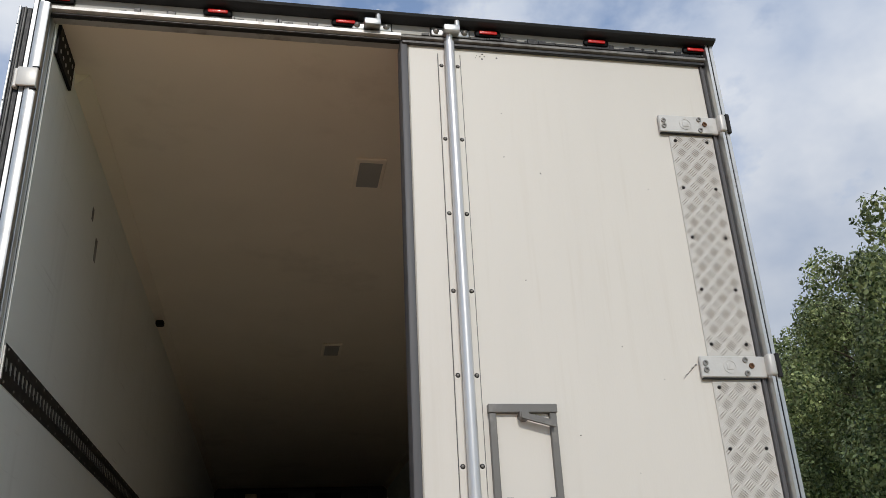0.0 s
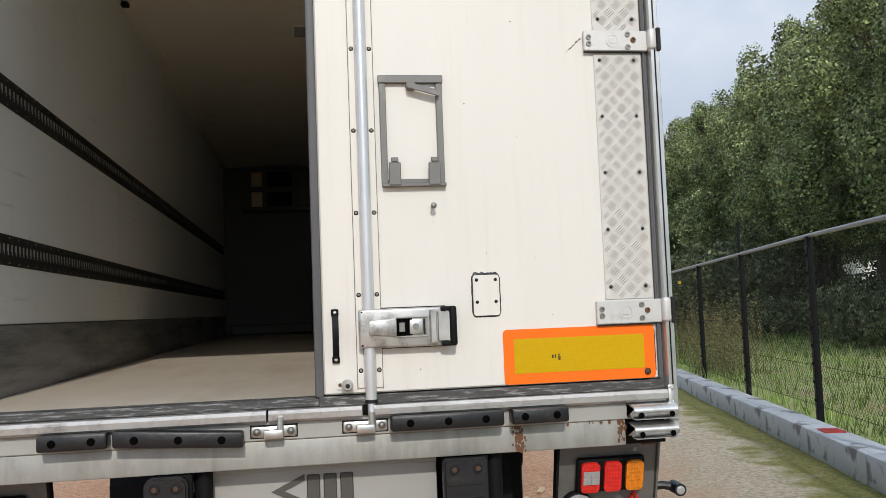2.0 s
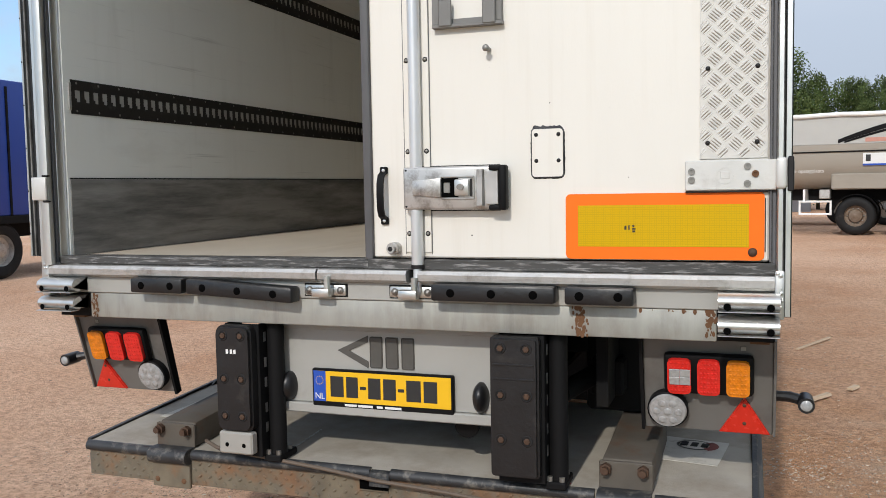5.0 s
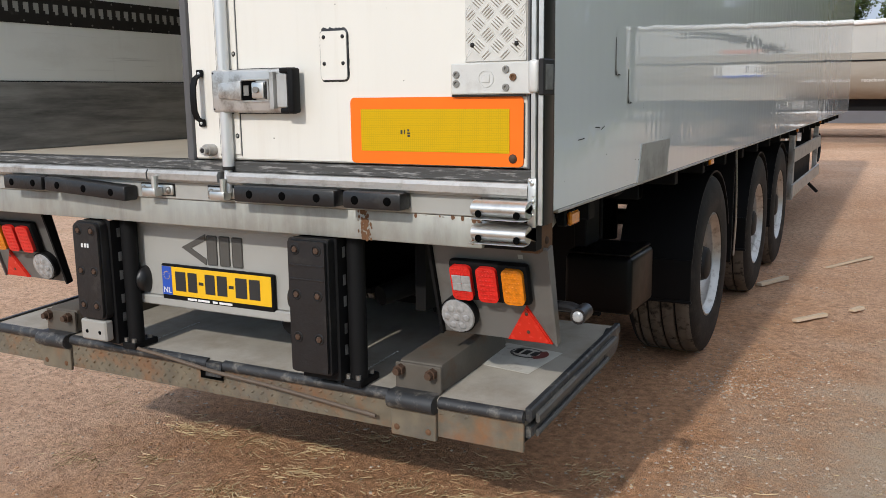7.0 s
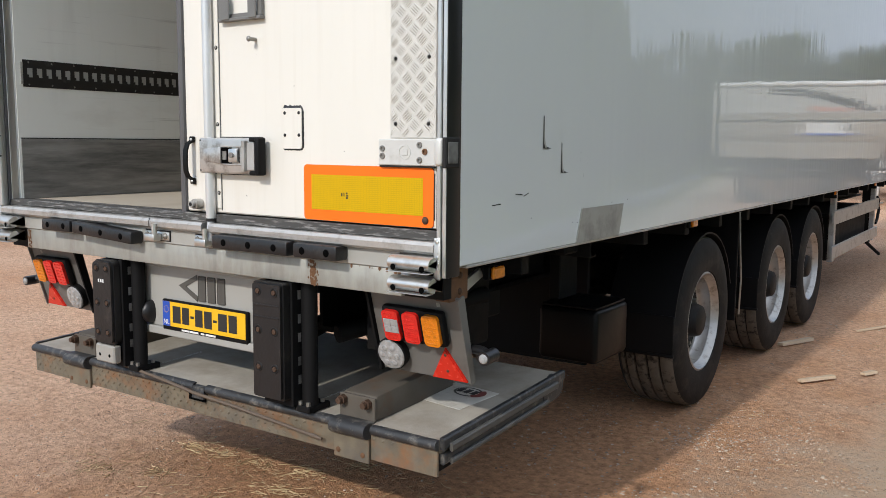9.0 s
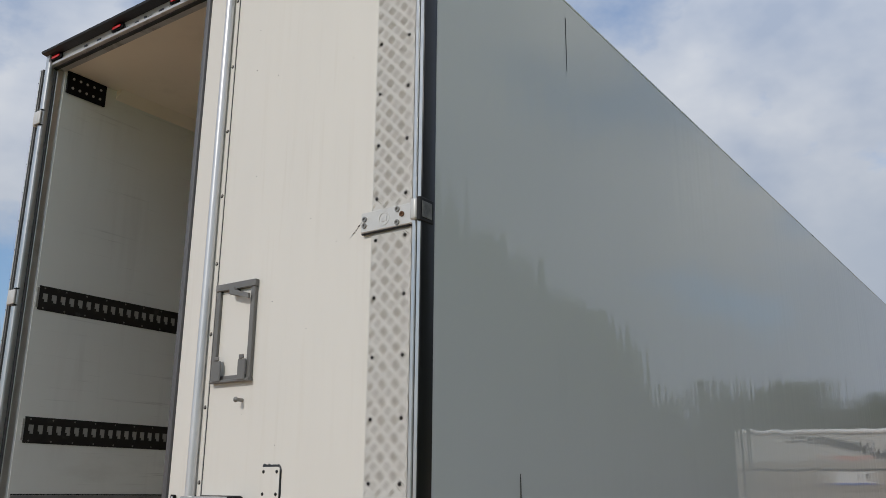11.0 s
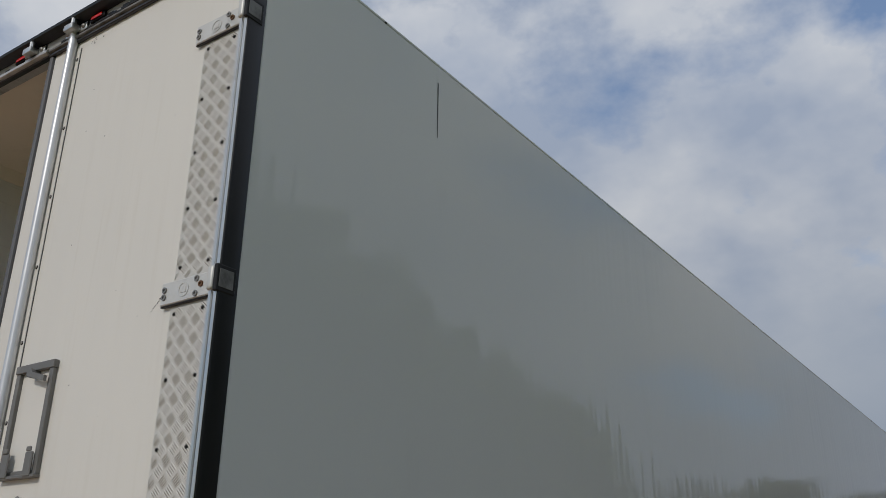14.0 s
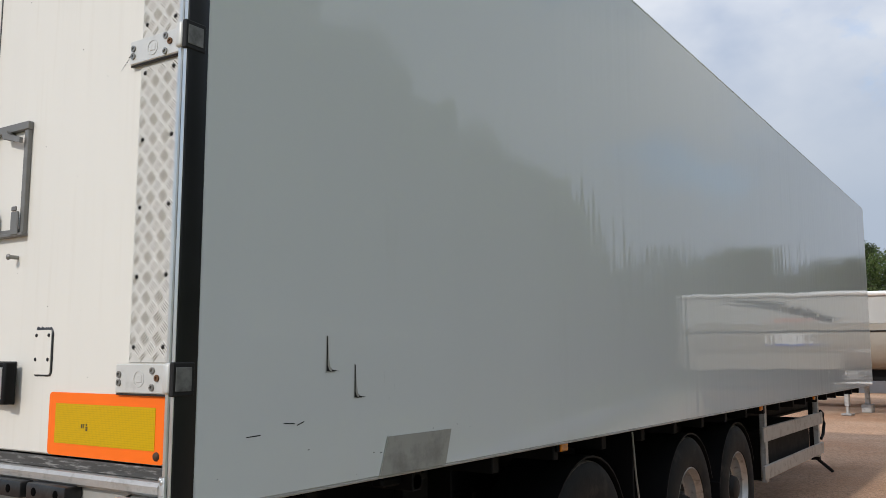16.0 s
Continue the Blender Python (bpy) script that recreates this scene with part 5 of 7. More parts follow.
def wheel(x_out, y, s):
    """A wide single trailer tyre on a deep silver rim with a dark hub."""
    w = new("wheel")
    w.parent = trailer
    w.matrix_basis = Matrix.Identity(4)
    tagged(w, "wide black trailer tyre on a silver rim")
    prof = [(0.304, 0.0), (0.31, 0.012), (0.36, 0.022), (0.43, 0.022), (0.475, 0.013), (0.502, 0.002), (0.513, -0.007), (0.5185, -0.016), (0.5225, -0.034)]
    for g in (-0.085, -0.160, -0.232, -0.290):
        prof += [(WR, g + 0.009), (0.5235, g + 0.0065), (0.509, g + 0.005), (0.509, g - 0.005), (0.5235, g - 0.0065), (WR, g - 0.009)]
    prof += [(0.521, -0.318), (0.508, -0.340), (0.46, -0.366), (0.30, -0.36), (0.297, -0.2)]
    bm = bmesh.new()
    turned(bm, [(r, s * o) for r, o in prof], (x_out - s * 0.022, y, WZ), 'x', 48)
    t = part("tyre", bm, M_TYRE, trailer, "black tyre with dusty tread")
    t.parent = w
    t.matrix_parent_inverse = Matrix.Identity(4)
    # dust lies on the ribs that run on the ground, not in the grooves
    t.data.materials.append(M_TYREDUST)
    for p in t.data.polygons:
        if math.hypot(p.center.y - y, p.center.z - WZ) > 0.5145:
            p.material_index = 1
    bm = bmesh.new()
    turned(bm, [(r, s * o) for r, o in [(0.300, -0.008), (0.306, 0.006), (0.296, 0.010), (0.287, -0.004), (0.281, -0.020), (0.268, -0.034), (0.264, -0.085), (0.252, -0.104), (0.236, -0.110)]],
           (x_out - s * 0.022, y, WZ), 'x', 40)
    r = part("rim", bm, M_RIM, w, "silver steel rim with dust")
    bm = bmesh.new()
    turned(bm, [(r_, s * o) for r_, o in [(0.240, -0.111), (0.205, -0.120), (0.150, -0.112), (0.112, -0.10), (0.104, -0.045), (0.092, -0.012), (0.078, -0.004), (0.0, -0.002)]], (x_out - s * 0.022, y, WZ), 'x', 28)
    part("hub", bm, M_HUB, w)
    for k in range(10):
        a = 2 * math.pi * k / 10
        bm = bmesh.new()
        c = (x_out - s * 0.142, y + 0.168 * math.cos(a), WZ + 0.168 * math.sin(a))
        rod(bm, c, (c[0] + s * 0.035, c[1], c[2]), 0.014, 6)
        part("wheel_nut", bm, M_STEELBOLT, w)
    return w


for y in AXLES:
    for s in (-1, 1):
        wheel(s * 1.20, y, s)
    bm = bmesh.new()
    rod(bm, (-1.0, y, WZ), (1.0, y, WZ), 0.065, 14)
    part("axle", bm, M_CHASSIS, trailer)
    for s in (-1, 1):
        bm = bmesh.new()
        box(bm, (s * 0.42, y - 0.55, 0.62), (s * 0.52, y + 0.10, 0.70), 0.01)
        box(bm, (s * 0.40, y - 0.62, 0.60), (s * 0.54, y - 0.48, 0.85), 0.01)
        rod(bm, (s * 0.47, y + 0.12, 0.62), (s * 0.47, y + 0.12, 0.84), 0.11, 14)
        part("air_suspension", bm, M_CHASSIS, trailer)
        # mudguard: a thin curved sheet with a hanging flap behind the wheel
        bm = bmesh.new()
        ring_i, ring_o = [], []
        for k in range(15):
            a = radians(18 + 152 * k / 14)
            for ring, r in ((ring_i, 0.540), (ring_o, 0.550)):
                ring.append([bm.verts.new((s * xx, y - r * math.cos(a) * -1, WZ + r * math.sin(a))) for xx in (0.79, 1.190)])
        for k in range(14):
            bm.faces.new((ring_o[k][0], ring_o[k][1], ring_o[k + 1][1], ring_o[k + 1][0]))
            bm.faces.new((ring_i[k][0], ring_i[k + 1][0], ring_i[k + 1][1], ring_i[k][1]))
            for e in (0, 1):
                bm.faces.new((ring_i[k][e], ring_o[k][e], ring_o[k + 1][e], ring_i[k + 1][e]))
        mg = part("mudguard", bm, M_BLACK, trailer, "black plastic mudguard")
        bm = bmesh.new()
        box(bm, (s * 0.80, y - 0.552, 0.415), (s * 1.190, y - 0.541, 0.64), 0.004)
        box(bm, (s * 0.795, y - 0.558, 0.400), (s * 1.195, y - 0.535, 0.418), 0.006, 2)
        part("flap", bm, M_BLACK, mg)
# panel and tank added to block the bright ground showing under the chassis
part("splash_panel", B((-0.76, 2.20, 0.34), (0.76, 2.23, 1.12), bevel=0.004), M_CHASSIS, trailer, "added black panel across the chassis that keeps the underside dark")
part("air_tank", rod(bmesh.new(), (-0.35, 1.45, 0.86), (0.42, 1.45, 0.86), 0.13, 20), M_CHASSIS, trailer, "added black tank that hides bright gaps under the floor")
# divider between the first two axles, box behind the first axle
part("splash_sheet", B((0.80, 3.62, 0.42), (1.19, 3.64, 1.17), bevel=0.004), M_BLACK, trailer)
bm = bmesh.new()
pipe(bm, [(1.20, 3.60, 1.16), (1.205, 3.63, 0.9), (1.20, 3.70, 0.7), (1.19, 3.72, 0.45)], 0.006)
part("sheet_edge", bm, M_RIM, trailer)
for s in (1,):
    bx = part("battery_box", B((s * 0.78, 1.58, 0.52), (s * 1.10, 1.97, 0.79), bevel=0.025, seg=3), M_GLOSSBLACK, trailer, "black plastic box hung under the floor")
    part("lid", B((s * 0.792, 1.592, 0.7905), (s * 1.088, 1.958, 0.803), bevel=0.006, seg=2), M_GLOSSBLACK, bx)
    part("box_bracket", B((s * 0.80, 1.65, 0.813), (s * 0.86, 1.85, 1.10), bevel=0.005), M_CHASSIS, bx)
bm = bmesh.new()
rod(bm, (0.95, 1.25, 1.135), (1.22, 1.25, 1.135), 0.03, 12)
box(bm, (1.10, 1.10, 1.12), (1.16, 1.40, 1.16), 0.01)
part("release_valve", bm, M_CHASSIS, trailer)
for y, z, x in ((0.40, 1.135, 1.225), (2.52, 1.165, 1.24), (6.6, 1.165, 1.24), (9.0, 1.165, 1.24)):
    lamp = part("side_marker_lamp", B((x - 0.03, y - 0.045, z - 0.026), (x, y + 0.045, z + 0.026), bevel=0.005), M_BLACK, trailer)
    part("lens", B((x + 0.0005, y - 0.04, z - 0.022), (x + 0.018, y + 0.04, z + 0.022), bevel=0.006), M_AMBER, trailer, "amber side marker lens")
for s in (-1, 1):
    bm = bmesh.new()
    box(bm, (s * 1.195, 0.0625, 1.075), (s * 1.250, 0.072, 1.19), 0.002)
    box(bm, (s * 1.242, 0.0725, 1.075), (s * 1.250, 0.175, 1.19), 0.002)
    box(bm, (s * 1.195, 0.0725, 1.075), (s * 1.2415, 0.165, 1.083), 0.002)
    cb = part("corner_bracket", bm, M_RUST, trailer, "rusty folded corner bracket")
    for z in (1.105, 1.160):
        part("bolt", dome(bmesh.new(), (s * 1.2502, 0.125, z), 0.012, (s, 0, 0), 0.7, 8), M_BOLT, cb)
    bm = bmesh.new()
    sweep(bm, [(0.10, 1.06), (0.36, 1.15), (0.38, 1.12), (0.12, 1.02)], (s * 1.17, 0, 0), (s * 1.185, 0, 0))
    part("brace", bm, M_GALV, trailer)
    # side guards and landing gear
    g = part("side_guard", sweep(bmesh.new(), [(0, 0.84), (0.0, 0.97), (-s * 0.018, 0.975), (-s * 0.018, 0.835)], (s * 1.215, 6.80, 0), (s * 1.215, 9.62, 0)), M_ALU, trailer, "aluminium side guard rail")
    part("lower_rail", sweep(bmesh.new(), [(0, 0.50), (0.0, 0.62), (-s * 0.018, 0.625), (-s * 0.018, 0.495)], (s * 1.215, 6.80, 0), (s * 1.215, 9.62, 0)), M_ALU, g)
    for y in (6.95, 9.45):
        part("guard_post", B((s * 1.14, y, 0.46), (s * 1.194, y + 0.08, 1.17), bevel=0.005), M_ALU, g)
    bm = bmesh.new()
    pipe(bm, [(s * 1.19, 9.64, 0.98), (s * 1.19, 9.80, 0.94), (s * 1.19, 9.84, 0.82), (s * 1.19, 9.74, 0.70), (s * 1.19, 9.62, 0.66)], 0.018, 8)
    part("air_hose", bm, M_BLACK, g)
    bm = bmesh.new()
    box(bm, (s * 0.92, 10.3, 0.33), (s * 1.03, 10.42, 1.19), 0.01)
    rod(bm, (s * 0.975, 10.36, 0.36), (s * 1.12, 10.62, 0.17), 0.022, 8)
    part("landing_leg", bm, M_CHASSIS, trailer)
part("pallet_box", B((0.45, 7.1, 0.45), (1.12, 9.3, 0.92), bevel=0.02), M_CHASSIS, trailer)
part("pallet_box", B((-1.12, 7.1, 0.45), (-0.45, 9.3, 0.92), bevel=0.02), M_CHASSIS, trailer)

# ---- rear light panels ----


def lights(s):
    """A hanging light board with a three-lens cluster, a round lamp, a triangle reflector and an outrigger marker lamp."""
    def X(u):
        return s * u
    T = Matrix.Translation((0, 0.10, 1.07)) @ Matrix.Rotation(radians(16), 4, 'X') @ Matrix.Translation((0, -0.10, -1.07))

    def tilt(bm):
        bmesh.ops.transform(bm, matrix=T, verts=bm.verts)
        return bm
    bm = bmesh.new()
    box(bm, (X(0.885), 0.10, 0.765), (X(1.262), 0.112, 1.085), 0.003)
    board = part("light_board", tilt(bm), M_BOARD, trailer, "grey light board tilted under the beam")
    bm = bmesh.new()
    sweep(bm, [(0.085, 1.085), (0.125, 1.085), (0.118, 0.762), (0.088, 0.762)], (X(0.874), 0, 0), (X(0.884), 0, 0))
    part("side_plate", tilt(bm), M_CHASSIS, board)
    bm = bmesh.new()
    sweep(bm, [(0.086, 1.085), (0.128, 1.085), (0.118, 0.765), (0.090, 0.765)], (X(1.2625), 0, 0), (X(1.270), 0, 0))
    part("side_plate", tilt(bm), M_BOARD, board)
    bm = bmesh.new()
    box(bm, (X(0.948), 0.066, 0.905), (X(1.208), 0.0995, 1.040), 0.014, 2)
    part("lamp_housing", tilt(bm), M_BLACK, board)
    for i, (u0, u1) in enumerate(((0.960, 1.029), (1.047, 1.112), (1.130, 1.196))):
        bm = bmesh.new()
        sweep(bm, [(X(u), w) for u, w in lens_outline(u0, u1, 0.915, 1.030, 0.016)], (0, 0.052, 0), (0, 0.0658, 0))
        part("lens", tilt(bm), (M_RED, M_RED, M_AMBER)[i], board, ("red lamp lens", "red lamp lens", "amber indicator lens")[i])
        bm = bmesh.new()
        for a in range(5):
            for c in range(7):
                dome(bm, (X(u0 + 0.012 + (u1 - u0 - 0.024) * a / 4), 0.0518, 0.926 + 0.093 * c / 6), 0.0042, flat=0.5, n=6)
        tagged(part("lens_dots", tilt(bm), (M_RED, M_RED, M_AMBER)[i], board), kind="stuff")
    if s > 0:
        bm = bmesh.new()
        for a in range(2):
            for c in range(2):
                box(bm, (X(0.966 + 0.031 * a), 0.0480, 0.948 + 0.026 * c), (X(0.966 + 0.031 * a + 0.0305), 0.0516, 0.948 + 0.026 * c + 0.0255), 0.001)
        part("white_lens", tilt(bm), M_CLEAR, board, "clear reversing lens")
    bm = bmesh.new()
    turned(bm, [(0.0, 0.060), (0.03, 0.058), (0.054, 0.063), (0.058, 0.070)], (X(0.957), 0, 0.846), 'y', 24)
    part("round_lamp_glass", tilt(bm), M_CLEAR, board, "round clear work lamp")
    bm = bmesh.new()
    turned(bm, [(0.058, 0.068), (0.062, 0.072), (0.060, 0.0995)], (X(0.957), 0, 0.846), 'y', 24)
    part("lamp_ring", tilt(bm), M_BLACK, board)
    bm = bmesh.new()
    spots = [(0.032 * math.cos(k * math.pi / 3), 0.032 * math.sin(k * math.pi / 3)) for k in range(6)]
    for u, w in [(0, 0)] + spots:
        bm = bmesh.new()
        dome(bm, (X(0.957 + u), 0.059, 0.846 + w), 0.013, flat=0.22, n=8)
        part("light_diode", tilt(bm), M_CLEAR, board)
    bm = bmesh.new()
    for inset, d in ((0.0, 0.092), (0.010, 0.088)):
        k = 1 - inset * 9
        c = (1.181, 0.812)
        tri = [(c[0] + (u - c[0]) * k, c[1] + (w - c[1]) * k) for u, w in ((1.108, 0.770), (1.254, 0.770), (1.181, 0.893))]
        sweep_v = [bm.verts.new((X(u), d, w)) for u, w in tri]
        back = [bm.verts.new((X(u), 0.0995, w)) for u, w in tri]
        bm.faces.new(sweep_v)
        for i in range(3):
            bm.faces.new((sweep_v[i], sweep_v[(i + 1) % 3], back[(i + 1) % 3], back[i]))
    part("triangle_reflector", tilt(bm), M_REFLEX, board, "red triangle reflector")
    for z in (0.868, 0.806):
        bm = bmesh.new()
        dome(bm, (X(1.181), 0.088, z), 0.006, flat=0.6, n=8)
        part("reflector_screw", tilt(bm), M_BOLT, board)
    # outrigger marker lamp on a rubber arm
    bm = bmesh.new()
    pipe(bm, [(X(1.20), 0.20, 0.885), (X(1.25), 0.195, 0.897), (X(1.31), 0.18, 0.90), (X(1.355), 0.16, 0.893)], 0.016, 10)
    rod(bm, (X(1.352), 0.185, 0.893), (X(1.352), 0.115, 0.89), 0.0235, 14)
    part("rubber_arm", bm, M_RUBBER, board)
    bm = bmesh.new()
    dome(bm, (X(1.352), 0.116, 0.89), 0.0175, flat=0.5, n=14)
    part("marker_lens", bm, M_CLEAR, board, "small white marker lens")


lights(1)
lights(-1)

# ---- tail lift ----
lift = thing("tail_lift", (0, 0.4, 0.45), "folded steel tail lift with rusty edge under the trailer", "tail lift")
panel = part("closing_panel", B((-0.43, 0.100, 0.801), (0.43, 0.108, 1.085), bevel=0.002), M_GREYPANEL, lift, "silver-grey panel with a dark embossed maker's sign")
for a, b, c, d in (((-0.150, 0.990), (-0.035, 1.045), (-0.035, 1.022), (-0.105, 0.990)), ((-0.150, 0.990), (-0.105, 0.990), (-0.035, 0.955), (-0.035, 0.932))):
    part("sign_chevron", sweep(bmesh.new(), [a, d, c, b], (0, 0.0965, 0), (0, 0.0998, 0)), M_LOGO, panel)
for x0 in (-0.028, 0.030, 0.088):
    part("sign_block", B((x0, 0.0965, 0.934), (x0 + 0.046, 0.0998, 1.042), bevel=0.004), M_LOGO, panel)
part("lower_flange", B((-0.43, 0.085, 0.765), (0.43, 0.16, 0.80), bevel=0.004), M_GREYPANEL, panel)
part("upper_flange", B((-0.43, 0.090, 1.060), (0.43, 0.0995, 1.085), bevel=0.002), M_GREYPANEL, panel)
plate = part("number_plate", B((-0.244, 0.082, 0.793), (0.276, 0.0998, 0.925), bevel=0.004), M_BLACK, panel, "yellow number plate in a black holder")
part("plate_field", B((-0.236, 0.0795, 0.812), (0.268, 0.0818, 0.918), bevel=0.001), M_YELLOW, plate)
part("country_band", B((-0.236, 0.0785, 0.812), (-0.190, 0.0794, 0.918)), M_BLUE, plate)
words("country_code", "NL", 0.030, Matrix.Translation((-0.232, 0.0782, 0.820)) @ Matrix.Rotation(math.pi / 2, 4, 'X'), M_WHITE, plate)
bm = bmesh.new()
for k in range(12):
    a = 2 * math.pi * k / 12
    box(bm, (-0.213 + 0.014 * math.cos(a) - 0.0015, 0.078, 0.885 + 0.014 * math.sin(a) - 0.0015), (-0.213 + 0.014 * math.cos(a) + 0.0015, 0.0784, 0.885 + 0.014 * math.sin(a) + 0.0015))
part("star_ring", bm, M_YELLOW, plate)
for x0, w, z0, z1 in ((-0.172, 0.050, 0.830, 0.902), (-0.112, 0.044, 0.830, 0.902), (-0.060, 0.022, 0.860, 0.871), (-0.030, 0.046, 0.830, 0.902),
                      (0.026, 0.046, 0.830, 0.902), (0.080, 0.022, 0.860, 0.871), (0.110, 0.052, 0.830, 0.902), (0.172, 0.048, 0.830, 0.902)):
    part("plate_bar", B((x0, 0.0783, z0), (x0 + w, 0.0793, z1), bevel=0.0004), M_INK, plate)
for x0, w in ((-0.12, 0.045), (-0.07, 0.055), (0.0, 0.022), (0.03, 0.06)):
    part("holder_bar", B((x0, 0.0810, 0.7985), (x0 + w, 0.0818, 0.8065)), M_WHITE, plate)
for x in (-0.338, 0.367):
    bm = bmesh.new()
    m = Matrix.Translation((x, 0.0995, 0.856)) @ Matrix.Diagonal((0.028, 0.05, 0.052, 1))
    bmesh.ops.create_uvsphere(bm, u_segments=16, v_segments=12, radius=1.0, matrix=m)
    part("rubber_bump_stop", bm, M_RUBBER, panel, "black rubber bump stop")
for x0, x1, zb in ((-0.552, -0.412, 0.715), (0.436, 0.590, 0.645)):
    left = x0 < 0
    bm = bmesh.new()
    sweep(bm, lens_outline(x0, x1, zb, 1.085, 0.030 if left else 0.012), (0, -0.032, 0), (0, 0.0, 0))
    sweep(bm, lens_outline(x0 + 0.007, x1 - 0.007, zb + 0.007, 1.078, 0.024 if left else 0.008), (0, -0.045, 0), (0, -0.0325, 0))
    post = part("bumper_post", bm, M_RUBBER, lift, "tall black rubber bumper block with bolts", smooth=25)
    rows = (1.050, 0.900, zb + 0.055) if left else (1.050, 0.905, 0.765)
    for x in (x0 + 0.036, x1 - 0.036):
        for z in rows:
            cup = part("bolt_cup", turned(bmesh.new(), [(0.0185, -0.0452), (0.0165, -0.0475), (0.0145, -0.0475), (0.0135, -0.0456), (0.0, -0.0456)], (x, 0, z), 'y', 14), M_HUB, post)
            part("bolt", turned(bmesh.new(), [(0.0105, -0.0458), (0.0100, -0.0500), (0.0085, -0.0512), (0.0, -0.0512)], (x, 0, z), 'y', 6), M_BOLT, cup)
    if not left:
        for z in (1.000, 0.955):
            part("rubber_rib", B((x0 + 0.012, -0.0478, z - 0.003), (x1 - 0.012, -0.0452, z + 0.003), bevel=0.001), M_RUBBER, post)
    # folded steel channel behind the rubber, slotted along its flange
    bm = bmesh.new()
    sweep(bm, [(x0 + 0.015, 0.100), (x0 + 0.015, 0.0025), (x0 + 0.017, 0.0005), (x1 + 0.008, 0.0005), (x1 + 0.010, 0.0025), (x1 + 0.010, 0.100),
               (x1 + 0.002, 0.100), (x1 + 0.002, 0.008), (x0 + 0.023, 0.008), (x0 + 0.023, 0.100)], (0, 0, 0.62), (0, 0, 1.085))
    column = part("arm_column", bm, M_CHASSIS, lift, "black lift arm column")
    part("column_tube", rod(bmesh.new(), (x1 + 0.041, 0.06, 0.623), (x1 + 0.041, 0.06, 1.085), 0.030, 16), M_CHASSIS, column)
    for z in (0.70, 0.77, 0.86, 0.93, 1.02):
        part("slot", B((x1 + 0.0101, 0.030, z), (x1 + 0.0108, 0.046, z + 0.034)), M_KICK, column)
    bm = bmesh.new()
    box(bm, (x1 + 0.004, 0.02, 0.598), (x1 + 0.070, 0.14, 0.622), 0.004)
    part("column_foot", bm, M_CHASSIS, column)
    for x, y in ((x1 + 0.018, 0.032), (x1 + 0.056, 0.032), (x1 + 0.056, 0.11)):
        part("foot_bolt", rod(bmesh.new(), (x, y, 0.622), (x, y, 0.637), 0.009, 6), M_STEELBOLT, column)
bm = bmesh.new()
box(bm, (-0.548, -0.043, 0.635), (-0.415, -0.005, 0.713), 0.006)
foot = part("galvanised_foot", bm, M_PATCH, lift)
for x in (-0.515, -0.448):
    part("bolt_hole", dome(bmesh.new(), (x, -0.0432, 0.668), 0.008, flat=0.2, n=8), M_HOLESHADE, foot)
for xb in (-0.505, -0.489, -0.475):
    part("sign_mark", B((xb, -0.0465, 0.988), (xb + 0.009, -0.0455, 1.003)), M_WHITE, lift)
# folded platform
def deck_z(y):
    return 0.594 + 0.0447 * (y - 0.075)
bm = bmesh.new()
sweep(bm, [(0.062, 0.560), (0.062, 0.588), (0.075, 0.594), (0.98, deck_z(0.98)), (0.98, 0.575), (0.10, 0.535)], (-1.205, 0, 0), (1.205, 0, 0))
platform = part("platform", bm, M_DECK, lift, "worn grey steel platform deck")
for x0, x1 in ((-1.208, -0.915), (-0.735, -0.02), (0.055, 0.742), (0.925, 1.208)):
    bm = bmesh.new()
    sweep(bm, [(0.066 + 0.020 * math.cos(radians(a)), 0.579 + 0.019 * math.sin(radians(a))) for a in range(90, 271, 18)] + [(0.070, 0.560), (0.070, 0.598)], (x0, 0, 0), (x1, 0, 0))
    part("nosing", bm, M_BLUEBLACK, platform, "dark steel nosing with scraped paint")
bm = bmesh.new()
sweep(bm, [(-0.004, 0.540), (0.002, 0.587), (0.030, 0.592), (0.045, 0.57), (0.04, 0.54)], (-0.02 + 0.002, 0, 0), (0.053, 0, 0))
for v in bm.verts:
    v.co.y += 0.045
part("centre_joint", bm, M_BLUEBLACK, platform)
for xs in (-0.382, 0.573):
    bm = bmesh.new()
    for k in range(26):
        yy = 0.085 + 0.0125 * k
        dome(bm, (xs + 0.002 * math.sin(k * 2.3), yy, deck_z(yy) + 0.0005), 0.0052 if k % 3 else 0.0035, (0, 0, 1), 0.5, 6)
    tagged(part("weld_seam", bm, M_ALU, platform), kind="stuff")
skirt = part("front_skirt", B((-1.205, 0.066, 0.465), (1.205, 0.078, 0.561), bevel=0.002), M_LIFTEDGE, lift, "dirty rusting tread plate skirt")
bm = bmesh.new()
x, i = -1.19, 0
